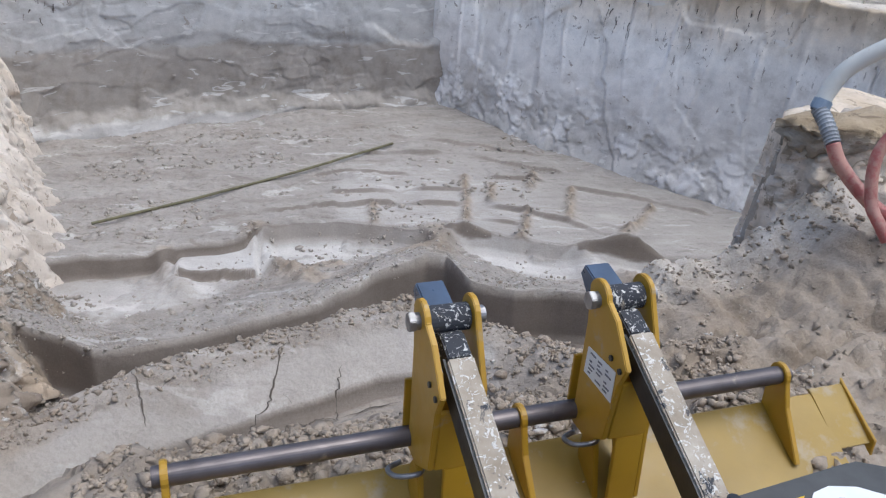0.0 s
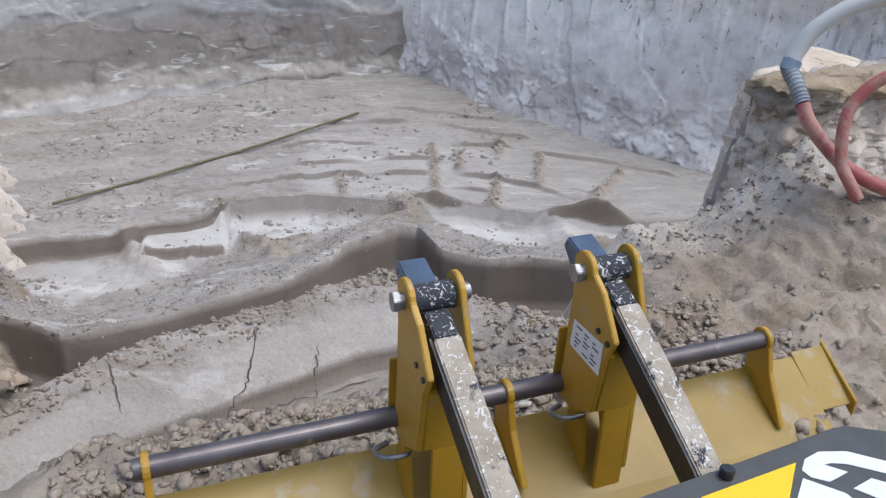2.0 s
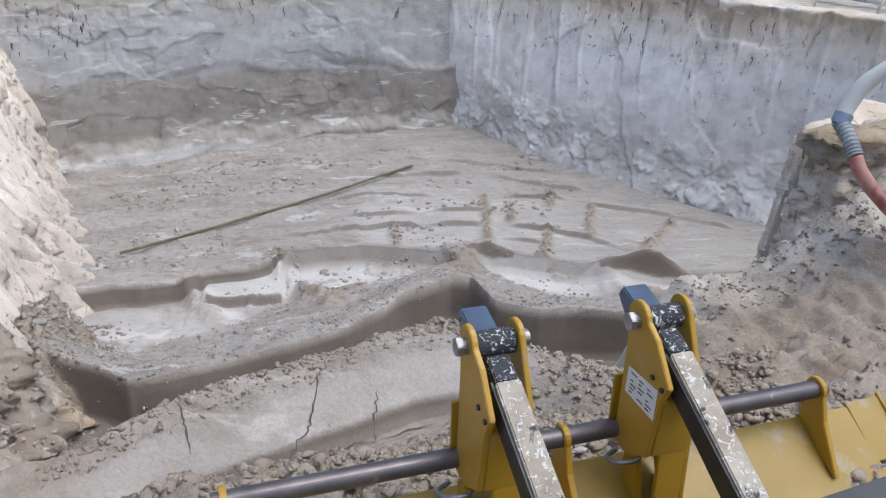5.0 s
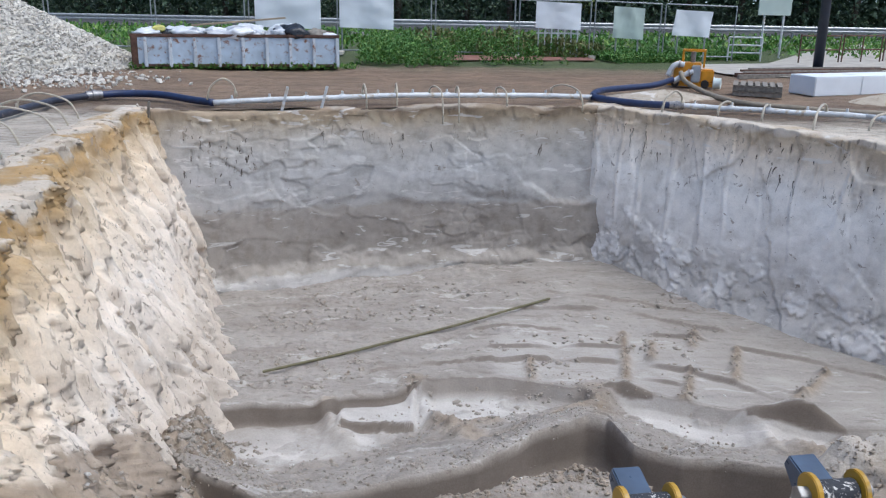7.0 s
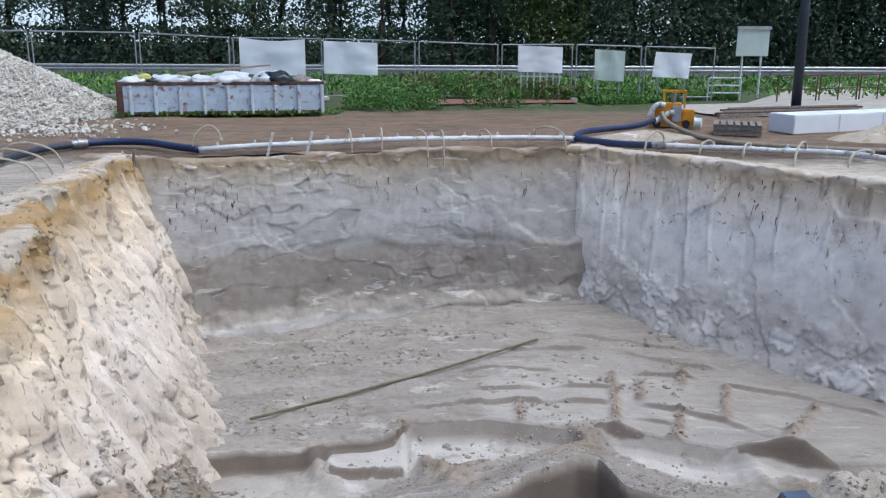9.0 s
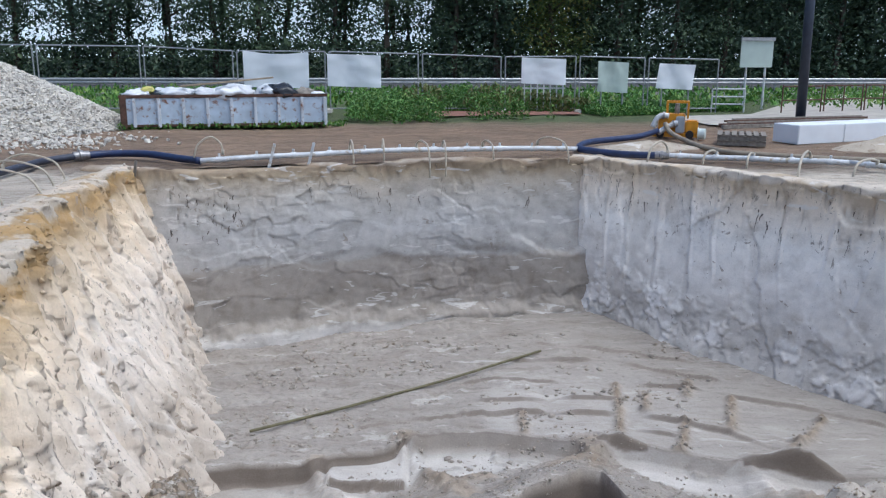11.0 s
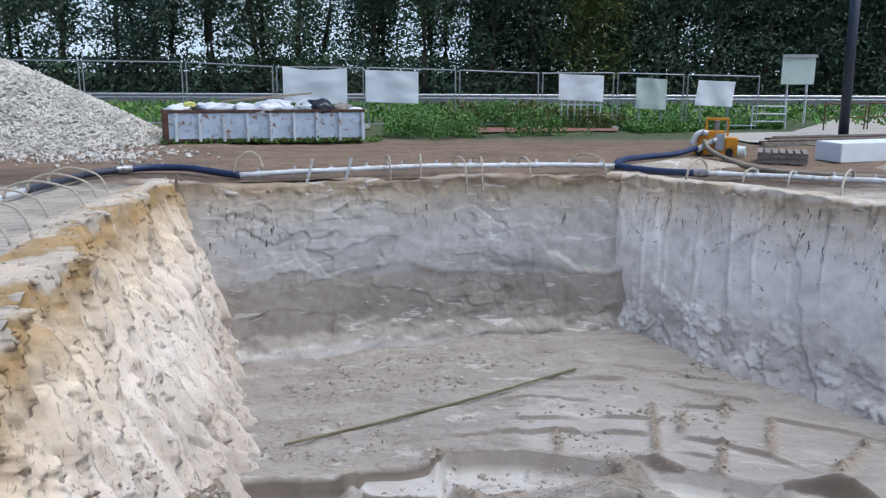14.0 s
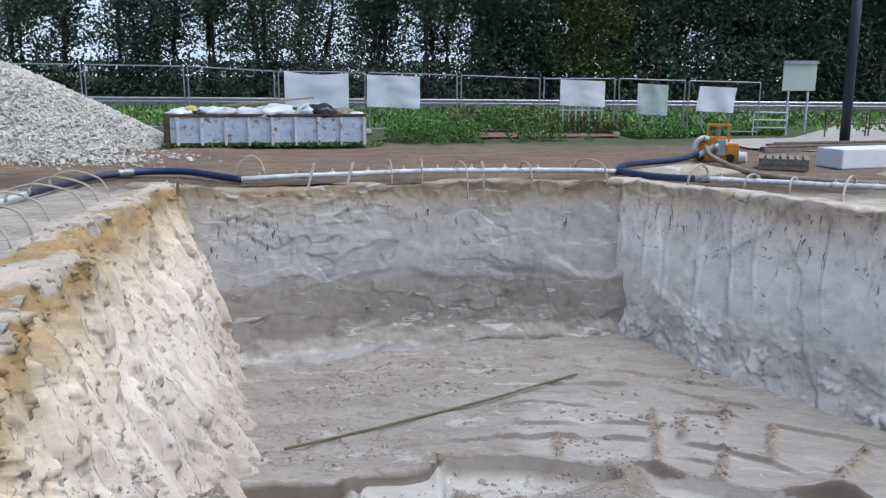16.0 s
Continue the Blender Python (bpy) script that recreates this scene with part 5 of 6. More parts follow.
wall_lumps("east_lumps", "wall_east", 320, lambda c: (c[:, 2] < -1.7) & clump(c, 8.0, 0.05), 0.006, 0.03, M_EAST, "pale sand lumps at the foot of the pit face", 52, 0.35)
wall_lumps("north_lumps", "wall_north", 350, lambda c: ((c[:, 2] < -3.0) | clump(c, 5.0, 0.30)) & (c[:, 2] < -0.2), 0.006, 0.035, M_WALL, "grey sand crumbs on the bedded pit face", 53, 0.35)
wall_lumps("rim_lumps", "wall_west", 700, lambda c: (c[:, 1] > 4.5) & (c[:, 2] > -0.35), 0.012, 0.06, M_WEST, "orange-brown crumbs along the rim", 54, 0.7)
wall_lumps("foot_clods", "wall_west", 1500, lambda c: (c[:, 1] > 4.6) & (c[:, 1] < 9.2) & (c[:, 2] < -1.35 - 0.12 * (c[:, 1] - 5.0)), 0.008, 0.04, M_CLOD, "brown-grey sand clods at the foot of the slope", 55, 0.6)


# the crust that overhangs the hollow of the bank
def bank_crust():
    edge, _ = resample([(4.86, 6.92, 0), (4.95, 6.62, 0), (5.25, 6.54, 0), (5.7, 6.5, 0), (6.4, 6.38, 0), (7.6, 6.2, 0), (9.0, 5.96, 0)], 190)
    for k in range(2):
        edge[:, k] = np.convolve(np.pad(edge[:, k], 5, mode="edge"), np.ones(11) / 11, "valid")
    way = np.gradient(edge, axis=0)
    way /= np.linalg.norm(way, axis=1)[:, None]
    side = np.stack([way[:, 1], -way[:, 0], 0 * way[:, 0]], 1)
    s = np.arange(190) * 0.025
    rows = []
    for k, (o, z) in enumerate(((-0.75, -0.10), (-0.45, 0.02), (-0.2, 0.05), (0.0, 0.05), (0.10, 0.03), (0.14, -0.01), (0.09, -0.05), (0.13, -0.09), (0.07, -0.14), (0.10, -0.18), (0.02, -0.24), (-0.10, -0.30), (-0.35, -0.38))):
        loose_edge = 0.09 * fbm(s * 2.2, 0 * s + 0.35 * k, 3.0, 4) + 0.06 * fbm(s * 9, 0 * s + 0.7 * k, 4.0, 3)
        q = edge + side * (o + (loose_edge if k > 1 else 0 * s))[:, None]
        q[:, 2] = 0.09 * (q[:, 0] - 5.0).clip(0, 4) + z + 0.045 * fbm(s * 7, 0 * s + 0.8 * k, 9.0, 3)
        rows.append(q)
    P = np.array(rows)
    ob = new("bank_crust", mesh_of("bank_crust", P.reshape(-1, 3).tolist(), grid_faces(*P.shape[:2]).tolist(), M_CRUST))
    ob.data.attributes.new("bed", "FLOAT", "POINT").data.foreach_set("value", np.full(len(ob.data.vertices), 0.55, dtype=np.float32))
    tagged(ob, "brown layered sand crust overhanging the hollow of the bank", "sand crust", kind="structure")


bank_crust()
r = np.random.default_rng(61)
spots = np.c_[r.uniform(4.25, 4.98, 900), r.uniform(6.35, 7.5, 900)]
spots = [(x, y, height(x, y) + 0.005, 0.005 + 0.018 * r.random() ** 2) for x, y in spots]
crumbs = new("bank_crumbs", lumps("bank_crumbs", spots, M_EAST, 62, 1, 0.6))
crumbs.data.attributes.new("bed", "FLOAT", "POINT").data.foreach_set("value", np.full(len(crumbs.data.vertices), 0.55, dtype=np.float32))
tagged(crumbs, "cream sand crumbs on the face of the bank", "sand crumbs", kind="stuff")

# ---- hoses at the bank ----
def hose(name, pts, radius, mat, label, category="hose", per=8, n=14, ribs=None):
    bm = bmesh.new()
    sweep(bm, smooth_path(pts, per), radius, n, ribs)
    return tagged(part(name, bm, mat, None, smooth=True), label, category)


bm = bmesh.new()
sweep(bm, smooth_path([(4.84, 6.41, 0.26), (4.90, 6.43, 0.42), (5.02, 6.40, 0.63), (5.28, 6.24, 0.87), (5.55, 6.04, 0.95), (5.95, 5.70, 0.95), (6.8, 5.0, 0.78), (7.6, 4.3, 0.2), (8.0, 3.9, -0.6)], 8), 0.072, 18)
white_hose = tagged(part("white_hose", bm, M_GREYHOSE, None, smooth=True), "thick off-white plastic hose arching over the sand bank", "hose")
bm = bmesh.new()
tube_between(bm, (4.835, 6.41, 0.245), (4.87, 6.42, 0.34), 0.082, 18)
part("end_collar", bm, plain("blue_grey_collar", (0.28, 0.34, 0.42), 0.4), white_hose, "blue-grey collar", bevel=0.008)
# solid black plug, painted in place of the shaded inside of the hose
bm = bmesh.new()
tube_between(bm, (4.826, 6.406, 0.232), (4.84, 6.41, 0.262), 0.066, 18)
part("dark_mouth", bm, M_BLACK, white_hose, "black plug for the shade inside the open mouth")
bm = bmesh.new()
sweep(bm, smooth_path([(4.83, 6.10, 0.06), (4.87, 6.02, -0.07), (4.97, 5.89, -0.22), (5.10, 5.72, -0.36), (5.30, 5.55, -0.46), (5.5, 5.5, -0.52)], 8), 0.06, 16)
suction = tagged(part("suction_hose", bm, M_RED, None, smooth=True), "dusty red suction hose running into the sand hollow", "hose")
bm = bmesh.new()
sweep(bm, smooth_path([(4.835, 6.40, 0.26), (4.84, 6.30, 0.20), (4.835, 6.18, 0.12), (4.83, 6.09, 0.05)], 10), 0.062, 16, lambda k: 1.0 + 0.16 * (k % 3 == 0))
part("corrugated_end", bm, M_RIB, suction, "grey corrugated end piece")
hose("red_hose", [(5.05, 5.42, -0.52), (5.0, 5.48, -0.42), (4.945, 5.60, -0.26), (4.95, 5.70, 0.06), (5.05, 5.72, 0.27), (5.20, 5.66, 0.43), (5.43, 5.50, 0.58), (5.72, 5.24, 0.67), (6.3, 4.6, 0.6), (6.9, 4.0, 0.1), (7.2, 3.7, -0.5)], 0.05, M_RED, "red suction hose looping down into the sand bank")

# ---- well-point drainage round the rim ----
def header(name, a, b, n, label, sag=0.0):
    bm = bmesh.new()
    pts = [Vector(a).lerp(Vector(b), k / 8) + Vector((0, 0, sag * math.sin(math.pi * k / 8) + 0.008 * math.sin(k * 2.1))) for k in range(9)]
    sweep(bm, smooth_path(pts, 3), 0.056, 16)
    ob = tagged(part(name, bm, M_WHITE_PIPE, None, smooth=True), label, "drain pipe")
    for k in range(n):
        p = Vector(a).lerp(Vector(b), (k + 0.5) / n) + Vector((0, 0, sag * math.sin(math.pi * (k + 0.5) / n)))
        d = (Vector(b) - Vector(a)).normalized()
        bm = bmesh.new()
        tube_between(bm, p - d * 0.06, p + d * 0.06, 0.066, 16)
        tube_between(bm, p, p + Vector((0, 0, 0.13)), 0.026, 10)
        part("coupling", bm, M_WHITE_PIPE, ob, "clamped pipe coupling", bevel=0.006)
    return ob


WELL_A, WELL_B = (-4.35, 17.38, 0.09), (3.7, 19.2, 0.12)
header("header_pipe", WELL_A, WELL_B, 11, "white dirty plastic header pipe lying along the pit rim", 0.09)
header("header_pipe", (5.25, 17.95, 0.12), (8.7, 16.75, 0.12), 5, "white dirty plastic header pipe lying on sand", 0.0)
header("header_pipe", (8.7, 16.75, 0.12), (10.85, 12.35, 0.12), 6, "white dirty plastic header pipe lying on sand", 0.0)
hose("blue_hose", [(10.85, 12.35, 0.12), (11.1, 11.7, 0.12), (11.7, 10.9, 0.12), (12.8, 10.3, 0.12), (14.5, 10.0, 0.1)], 0.085, M_BLUE, "thick blue hose lying on the sand by the bank")
bm = bmesh.new()
bmesh.ops.create_grid(bm, x_segments=30, y_segments=30, size=1.0, matrix=pose(17.6, 15.6, 0.06, 0, 0, 24) @ Matrix.Diagonal((3.4, 4.6, 1, 1)))
for v in bm.verts:
    q = pose(17.6, 15.6, 0.06, 0, 0, 24).inverted() @ v.co
    v.co.z += 0.16 * (1 - max(abs(q.x) / 3.4, abs(q.y) / 4.6) ** 6) - 0.12 + 0.03 * noise.fractal(v.co * 0.9, 0.9, 2.0, 4)
tagged(part("tarpaulin", bm, plain("pale_blue_white_tarpaulin", (0.66, 0.74, 0.82), 0.4, 0, 0.05, 2.0, 0.01), None, smooth=True), "pale blue-white plastic tarpaulin spread on the sand", "tarpaulin")
hose("blue_hose", [(-4.35, 17.38, 0.09), (-4.9, 17.75, 0.10), (-5.7, 18.25, 0.13), (-6.5, 18.3, 0.13), (-7.0, 18.0, 0.12)], 0.075, M_BLUE, "thick blue suction hose lying on the sand")
hose("dark_hose", [(-7.0, 18.0, 0.12), (-7.45, 17.4, 0.10), (-7.6, 16.5, 0.08), (-7.7, 15.2, 0.07)], 0.07, M_DARKHOSE, "dark blue-black rubber hose on the ground")
bm = bmesh.new()
tube_between(bm, (-6.86, 18.1, 0.125), (-7.12, 17.9, 0.12), 0.095, 16)
tube_between(bm, (-6.95, 18.02, 0.125), (-7.02, 17.97, 0.125), 0.115, 16)
tagged(part("hose_coupling", bm, M_STEEL, None, bevel=0.008), "grey metal coupling between two hoses", "coupling")
bm = bmesh.new()
tube_between(bm, (5.12, 18.02, 0.118), (5.40, 17.90, 0.12), 0.084, 16)
tube_between(bm, (5.22, 17.965, 0.12), (5.28, 17.94, 0.12), 0.10, 16)
tagged(part("hose_coupling", bm, M_STEEL, None, bevel=0.008), "grey metal coupling between hose and header pipe", "coupling")
header("header_pipe", (-7.7, 15.2, 0.07), (-7.2, 9.0, 0.07), 8, "white dusty plastic header pipe beside the pit", 0.0)
hose("blue_hose", [(3.7, 19.2, 0.12), (3.85, 19.84, 0.12), (4.21, 20.6, 0.12), (4.87, 21.2, 0.12), (5.7, 21.75, 0.14), (6.35, 22.4, 0.22)], 0.075, M_BLUE, "thick blue hose leading to the pump")
hose("blue_hose", [(3.7, 19.15, 0.12), (4.1, 18.75, 0.10), (4.6, 18.3, 0.10), (5.25, 17.95, 0.12)], 0.075, M_BLUE, "thick blue hose joining two header pipes")
hose("discharge_hose", [(6.6, 22.55, 0.40), (6.65, 22.2, 0.20), (6.78, 21.0, 0.07), (6.83, 19.6, 0.07), (7.1, 18.8, 0.07), (7.9, 18.2, 0.07), (9.2, 17.6, 0.07), (11.5, 17.2, 0.08), (15, 17.0, 0.08)], 0.062, M_TANHOSE, "dusty tan discharge hose lying on sand")


def riser(x, y, z, dx, dy, drop, tall, rad=0.019):
    bm = bmesh.new()
    p = Vector((x, y, z))
    e = Vector((dx, dy, 0))
    sweep(bm, smooth_path([p, p + Vector((0, 0, tall * 0.6)) + e * 0.08, p + Vector((0, 0, tall)) + e * 0.42, p + Vector((0, 0, tall * 0.55)) + e * 0.85, p + Vector((0, 0, -drop * 0.4)) + e * 1.0, p + Vector((0, 0, -drop)) + e * 1.02], 6), rad, 8)
    tube_between(bm, p + Vector((0, 0, -0.05)), p + Vector((0, 0, 0.06)), rad * 1.6, 10)
    ob = part("riser_hose", bm, M_CLEARHOSE, None, smooth=True)
    return tagged(ob, "thin bent pale hose from the header pipe into the sand", "riser hose", "riser hoses")


A, B = Vector(WELL_A), Vector(WELL_B)
for s, dx, dy, drop, tall in ((0.055, -0.55, -0.1, 0.1, 0.32), (0.37, 0.12, -0.55, 0.25, 0.20), (0.455, 0.05, -0.45, 0.22, 0.20), (0.545, 0.28, -0.85, 0.55, 0.16), (0.615, 0.05, -0.8, 0.55, 0.14), (0.725, 0.18, -0.75, 0.25, 0.12), (0.88, 0.55, -0.85, 0.35, 0.16)):
    p = A.lerp(B, s)
    riser(p.x, p.y, p.z + 0.16, dx, dy, drop, tall)
for x, y, dx, dy, drop, tall in ((5.35, 17.9, -0.5, -0.35, 0.15, 0.26), (6.3, 17.62, -0.4, -0.4, 0.16, 0.1), (7.0, 17.42, -0.35, -0.6, 0.2, 0.08), (8.0, 17.0, -0.9, -1.5, 0.75, 0.2), (8.95, 16.2, -0.7, -0.5, 0.3, 0.1), (9.5, 15.1, -0.7, -0.3, 0.3, 0.16), (9.95, 14.1, -0.8, -0.4, 0.3, 0.2), (10.4, 13.2, -0.6, -0.3, 0.3, 0.1)):
    riser(x, y, 0.18, dx, dy, drop, tall, 0.024)
for k in range(7):
    y = 15.9 - 0.95 * k
    riser(-7.6 + 0.08 * k, y, 0.16, 1.15 + 0.12 * (k % 3), -0.15, 0.22, 0.26)
for k, (x, y, lean) in enumerate(((-2.95, 17.35, 0.11), (-2.18, 17.55, 0.11))):
    bm = bmesh.new()
    box(bm, (0, 0, 0.15), (0.055, 0.03, 0.62), pose(x, y, 0.0, 0, 16, 0))
    tagged(part("marker_stake", bm, M_WHITE_PIPE, None, bevel=0.004), "white leaning marker stake in the sand at the rim", "stake", "marker stakes")
bm = bmesh.new()
box(bm, (0, 0, 0.0), (0.05, 0.04, 0.8), pose(-5.5, 16.75, -0.2, 8, 12, 0))
tagged(part("wooden_stake", bm, M_GREYWOOD, None, bevel=0.006), "dark weathered wooden stake stuck in the pit corner", "stake")

# ---- roots hanging out of the walls ----
rng = np.random.default_rng(11)
def root(x, y, z, length, ax, ay):
    bm = bmesh.new()
    pts, p = [], Vector((x, y, z))
    for k in range(6):
        pts.append(p.copy())
        p = p + Vector((ax * rng.normal(0, 0.035) * length * 2, ay * rng.normal(0, 0.035) * length * 2, -length / 5))
    line = smooth_path(pts, 2)
    r0 = rng.uniform(0.006, 0.012)
    sweep(bm, line, r0, 5, lambda k: 1.0 - 0.8 * k / len(line))
    tagged(part("root", bm, M_ROOT, None), "thin dark root hanging from the cut sand face", "root", "roots in the pit wall")


def from_wall(ob_name, x, y, z):
    """The wall's own point nearest to a place."""
    co = WALL_POINTS[ob_name]
    return co[np.argmin(((co - (x, y, z)) ** 2).sum(1))]


for k in range(58):
    s = rng.random()
    x = -4.95 + 1.55 * s if k < 48 else -2.0 + 5.0 * rng.random()
    z = rng.uniform(-1.45, -0.55) if k < 48 else rng.uniform(-0.9, -0.3)
    q = from_wall("wall_north", x, 17.1, z)
    root(q[0], q[1] - 0.012, q[2], rng.uniform(0.12, 0.32), 1, 0.15)
for k in range(34):
    s = (0.06, 0.10, 0.46, 0.50, 0.62, 0.80)[k % 6] + rng.normal(0, 0.03)
    x, y = 4.0 + 5.6 * s, 17.9 - 5.3 * s
    q = from_wall("wall_east", x, y, rng.uniform(-0.95, -0.2))
    root(q[0] - 0.012, q[1] - 0.012, q[2], rng.uniform(0.12, 0.42), 0.8, 0.6)

# ---- pump ----
pump = thing("water_pump", "yellow-orange wheeled drainage pump with lifting frame", "pump", (7.0, 22.9, 0), rz=-18)
pump.scale = (0.80, 0.82, 0.84)
def ppart(name, mat, build, label="", bevel=0.008, smooth=False):
    bm = bmesh.new()
    build(bm)
    return part(name, bm, mat, pump, label, smooth, bevel)


ppart("skid", M_PUMP, lambda b: (box(b, (0, -0.33, 0.10), (1.5, 0.08, 0.12)), box(b, (0, 0.33, 0.10), (1.5, 0.08, 0.12)), box(b, (-0.6, 0, 0.10), (0.08, 0.7, 0.1)), box(b, (0.6, 0, 0.10), (0.08, 0.7, 0.1))))
ppart("engine_housing", M_PUMP, lambda b: box(b, (-0.15, 0, 0.46), (0.85, 0.62, 0.60)), bevel=0.03)
ppart("fuel_tank", M_PUMP, lambda b: box(b, (0.5, 0, 0.36), (0.42, 0.6, 0.40)), bevel=0.04)
ppart("gear_case", plain("grey_cast_iron", (0.40, 0.42, 0.44), 0.5, 0.2), lambda b: box(b, (0.13, -0.36, 0.44), (0.28, 0.2, 0.52)), "grey gear case", bevel=0.03)
for x in (-0.32, 0.36):
    for y in (-0.22, 0.22):
        ppart("frame_post", M_PUMP, lambda b: box(b, (x, y, 0.88), (0.06, 0.06, 0.52)))
ppart("frame_top", M_PUMP, lambda b: (box(b, (0.02, -0.22, 1.13), (0.74, 0.07, 0.06)), box(b, (0.02, 0.22, 1.13), (0.74, 0.07, 0.06)), box(b, (-0.32, 0, 1.13), (0.07, 0.4, 0.06)), box(b, (0.36, 0, 1.13), (0.07, 0.4, 0.06))))
ppart("filter_can", M_STEEL, lambda b: tube_between(b, (0.0, 0, 0.76), (0.0, 0, 1.08), 0.08, 16), "grey filter can")
for pts in ([(-0.75, -0.45, 0.35), (-0.62, -0.42, 0.62), (-0.45, -0.38, 0.72), (-0.25, -0.36, 0.70)], [(-0.55, -0.6, 0.18), (-0.35, -0.52, 0.32), (-0.1, -0.46, 0.46), (0.05, -0.44, 0.50)]):
    ppart("bent_pipe", M_WHITE_PIPE, lambda b: sweep(b, smooth_path(pts, 5), 0.085, 14), "galvanised bent pump pipe", bevel=0, smooth=True)
    ppart("pipe_flange", M_STEEL, lambda b: tube_between(b, Vector(pts[-2]), Vector(pts[-2]).lerp(Vector(pts[-1]), 0.3), 0.12, 16))
ppart("hose_reel", plain("pale_plastic_reel", (0.66, 0.72, 0.68), 0.5), lambda b: (tube_between(b, (0.72, -0.42, 0.17), (0.95, -0.46, 0.17), 0.17, 18), tube_between(b, (0.70, -0.42, 0.17), (0.74, -0.42, 0.17), 0.20, 18)), "pale plastic reel", bevel=0.01)
for x in (-0.5, 0.45):
    ppart("wheel", M_BLACK, lambda b: tube_between(b, (x, -0.42, 0.13), (x, -0.34, 0.13), 0.13, 18), bevel=0.01)

# ---- pallets and rails ----
pallet = thing("pallet_stack", "stack of grey weathered concrete-dusted wooden pallets", "pallets", (8.15, 21.2, 0), rz=-20)
pallet.scale = (0.78, 0.78, 0.85)
for layer in range(2):
    for k in range(7):
        bm = bmesh.new()
        box(bm, (-0.66 + 0.22 * k, 0, 0.155 + layer * 0.16), (0.15, 1.5, 0.024))
        part("board", bm, M_GREYWOOD, pallet, bevel=0.004)
    for k in range(3):
        bm = bmesh.new()
        box(bm, (0, -0.65 + 0.65 * k, 0.075 + layer * 0.16), (1.45, 0.10, 0.12))
        part("bearer", bm, M_GREYWOOD, pallet, bevel=0.004)
for k in range(5):
    bm = bmesh.new()
    box(bm, (0, 0, 0.06), (5.2 + 0.4 * (k % 2), 0.10, 0.12), pose(11.6 + 0.3 * k, 26.0 + 0.62 * k, 0, 0, 0, 16))
    tagged(part("steel_beam", bm, M_RUST if k % 2 else M_GREYWOOD, None, bevel=0.006), "long brown steel beam lying on sand", "beam", "stacked beams")

# ---- white blocks, sand heaps, lamp post, sign ----
for k, (x, y, sx) in enumerate(((10.15, 21.9, 1.5), (11.57, 22.42, 1.5), (12.99, 22.94, 1.5), (14.41, 23.46, 1.5))):
    bm = bmesh.new()
    box(bm, (0, 0, 0.22), (sx, 0.9, 0.48), pose(x, y, 0, 0, 0, 20))
    tagged(part("white_block", bm, M_FOIL, None, bevel=0.02), "white foam insulation block standing on sand", "foam block", "white foam blocks")


def heap(name, x, y, rx, ry, h, mat, label, seed, sharp=1.3, bumpy=0.16):
    n, m = 24, 48
    v, f = [(x, y, h)], []
    r = np.linspace(0, 1, n + 1)[1:]
    a = np.linspace(0, 2 * math.pi, m, endpoint=False)
    R, T = np.meshgrid(r, a, indexing="ij")
    px, py = x + rx * R * np.cos(T), y + ry * R * np.sin(T)
    pz = h * (1 - R ** sharp) + bumpy * h * fbm(px * 1.6, py * 1.6, seed) * (1 - R) - 0.05 * R
    v += np.stack([px, py, pz], -1).reshape(-1, 3).tolist()
    f += [[0, 1 + k, 1 + (k + 1) % m] for k in range(m)]
    for i in range(n - 1):
        f += [[1 + i * m + k, 1 + (i + 1) * m + k, 1 + (i + 1) * m + (k + 1) % m, 1 + i * m + (k + 1) % m] for k in range(m)]
    ob = new(name, mesh_of(name, v, f, mat))
    ob.data.attributes.new("bed", "FLOAT", "POINT").data.foreach_set("value", np.full(len(ob.data.vertices), 0.55, dtype=np.float32))
    return tagged(ob, label, "heap")


heap("sand_mound", 11.5, 19.8, 1.9, 0.8, 0.42, M_CLOD, "low heap of pale loose sand by the white blocks", 3)
heap("sand_mound", 5.6, 20.3, 1.6, 0.9, 0.20, M_CLOD, "low brown earth heap inside the hose loop", 9)

lamp = thing("lamp_post", "tall dark blue painted steel lamp post", "lamp post", (13.04, 28.9, 0))
bm = bmesh.new()
tube_between(bm, (0, 0, 0), (-0.08, 0, 6.5), 0.165, 24, 0.15)
part("shaft", bm, M_POST, lamp, smooth=True)
bm = bmesh.new()
tube_between(bm, (0, 0, 0), (0, 0, 0.06), 0.36, 24)
part("foot_plate", bm, M_POST, lamp, bevel=0.01)

sign = thing("information_sign", "pale grey-green information board on two posts", "sign", (13.34, 34, 0))
bm = bmesh.new()
box(bm, (0, 0, 2.15), (1.28, 0.05, 1.05))
part("board", bm, M_BOARD, sign, bevel=0.01)
bm = bmesh.new()
box(bm, (0, -0.03, 2.71), (1.34, 0.14, 0.13))
part("top_rail", bm, M_FENCE, sign, bevel=0.01)
for x in (-0.36, 0.40):
    bm = bmesh.new()
    tube_between(bm, (x, 0.05, 0), (x, 0.05, 2.1), 0.045, 12)
    part("post", bm, M_WHITE_PIPE, sign)

barrier = thing("traffic_barrier", "white tubular barrier leaning in the grass", "barrier", (11.7, 32.2, 0), rz=-6)
for a, b in (((-0.6, 0, 0.30), (0.6, 0, 0.30)), ((-0.6, 0, 0.58), (0.6, 0, 0.58)), ((-0.6, 0, 0.86), (0.6, 0, 0.86)), ((-0.6, 0, 0), (-0.6, 0, 0.86)), ((0.6, 0, 0), (0.6, 0, 0.86))):
    bm = bmesh.new()
    tube_between(bm, a, b, 0.03, 8)
    part("bar", bm, M_WHITE_PIPE, barrier)
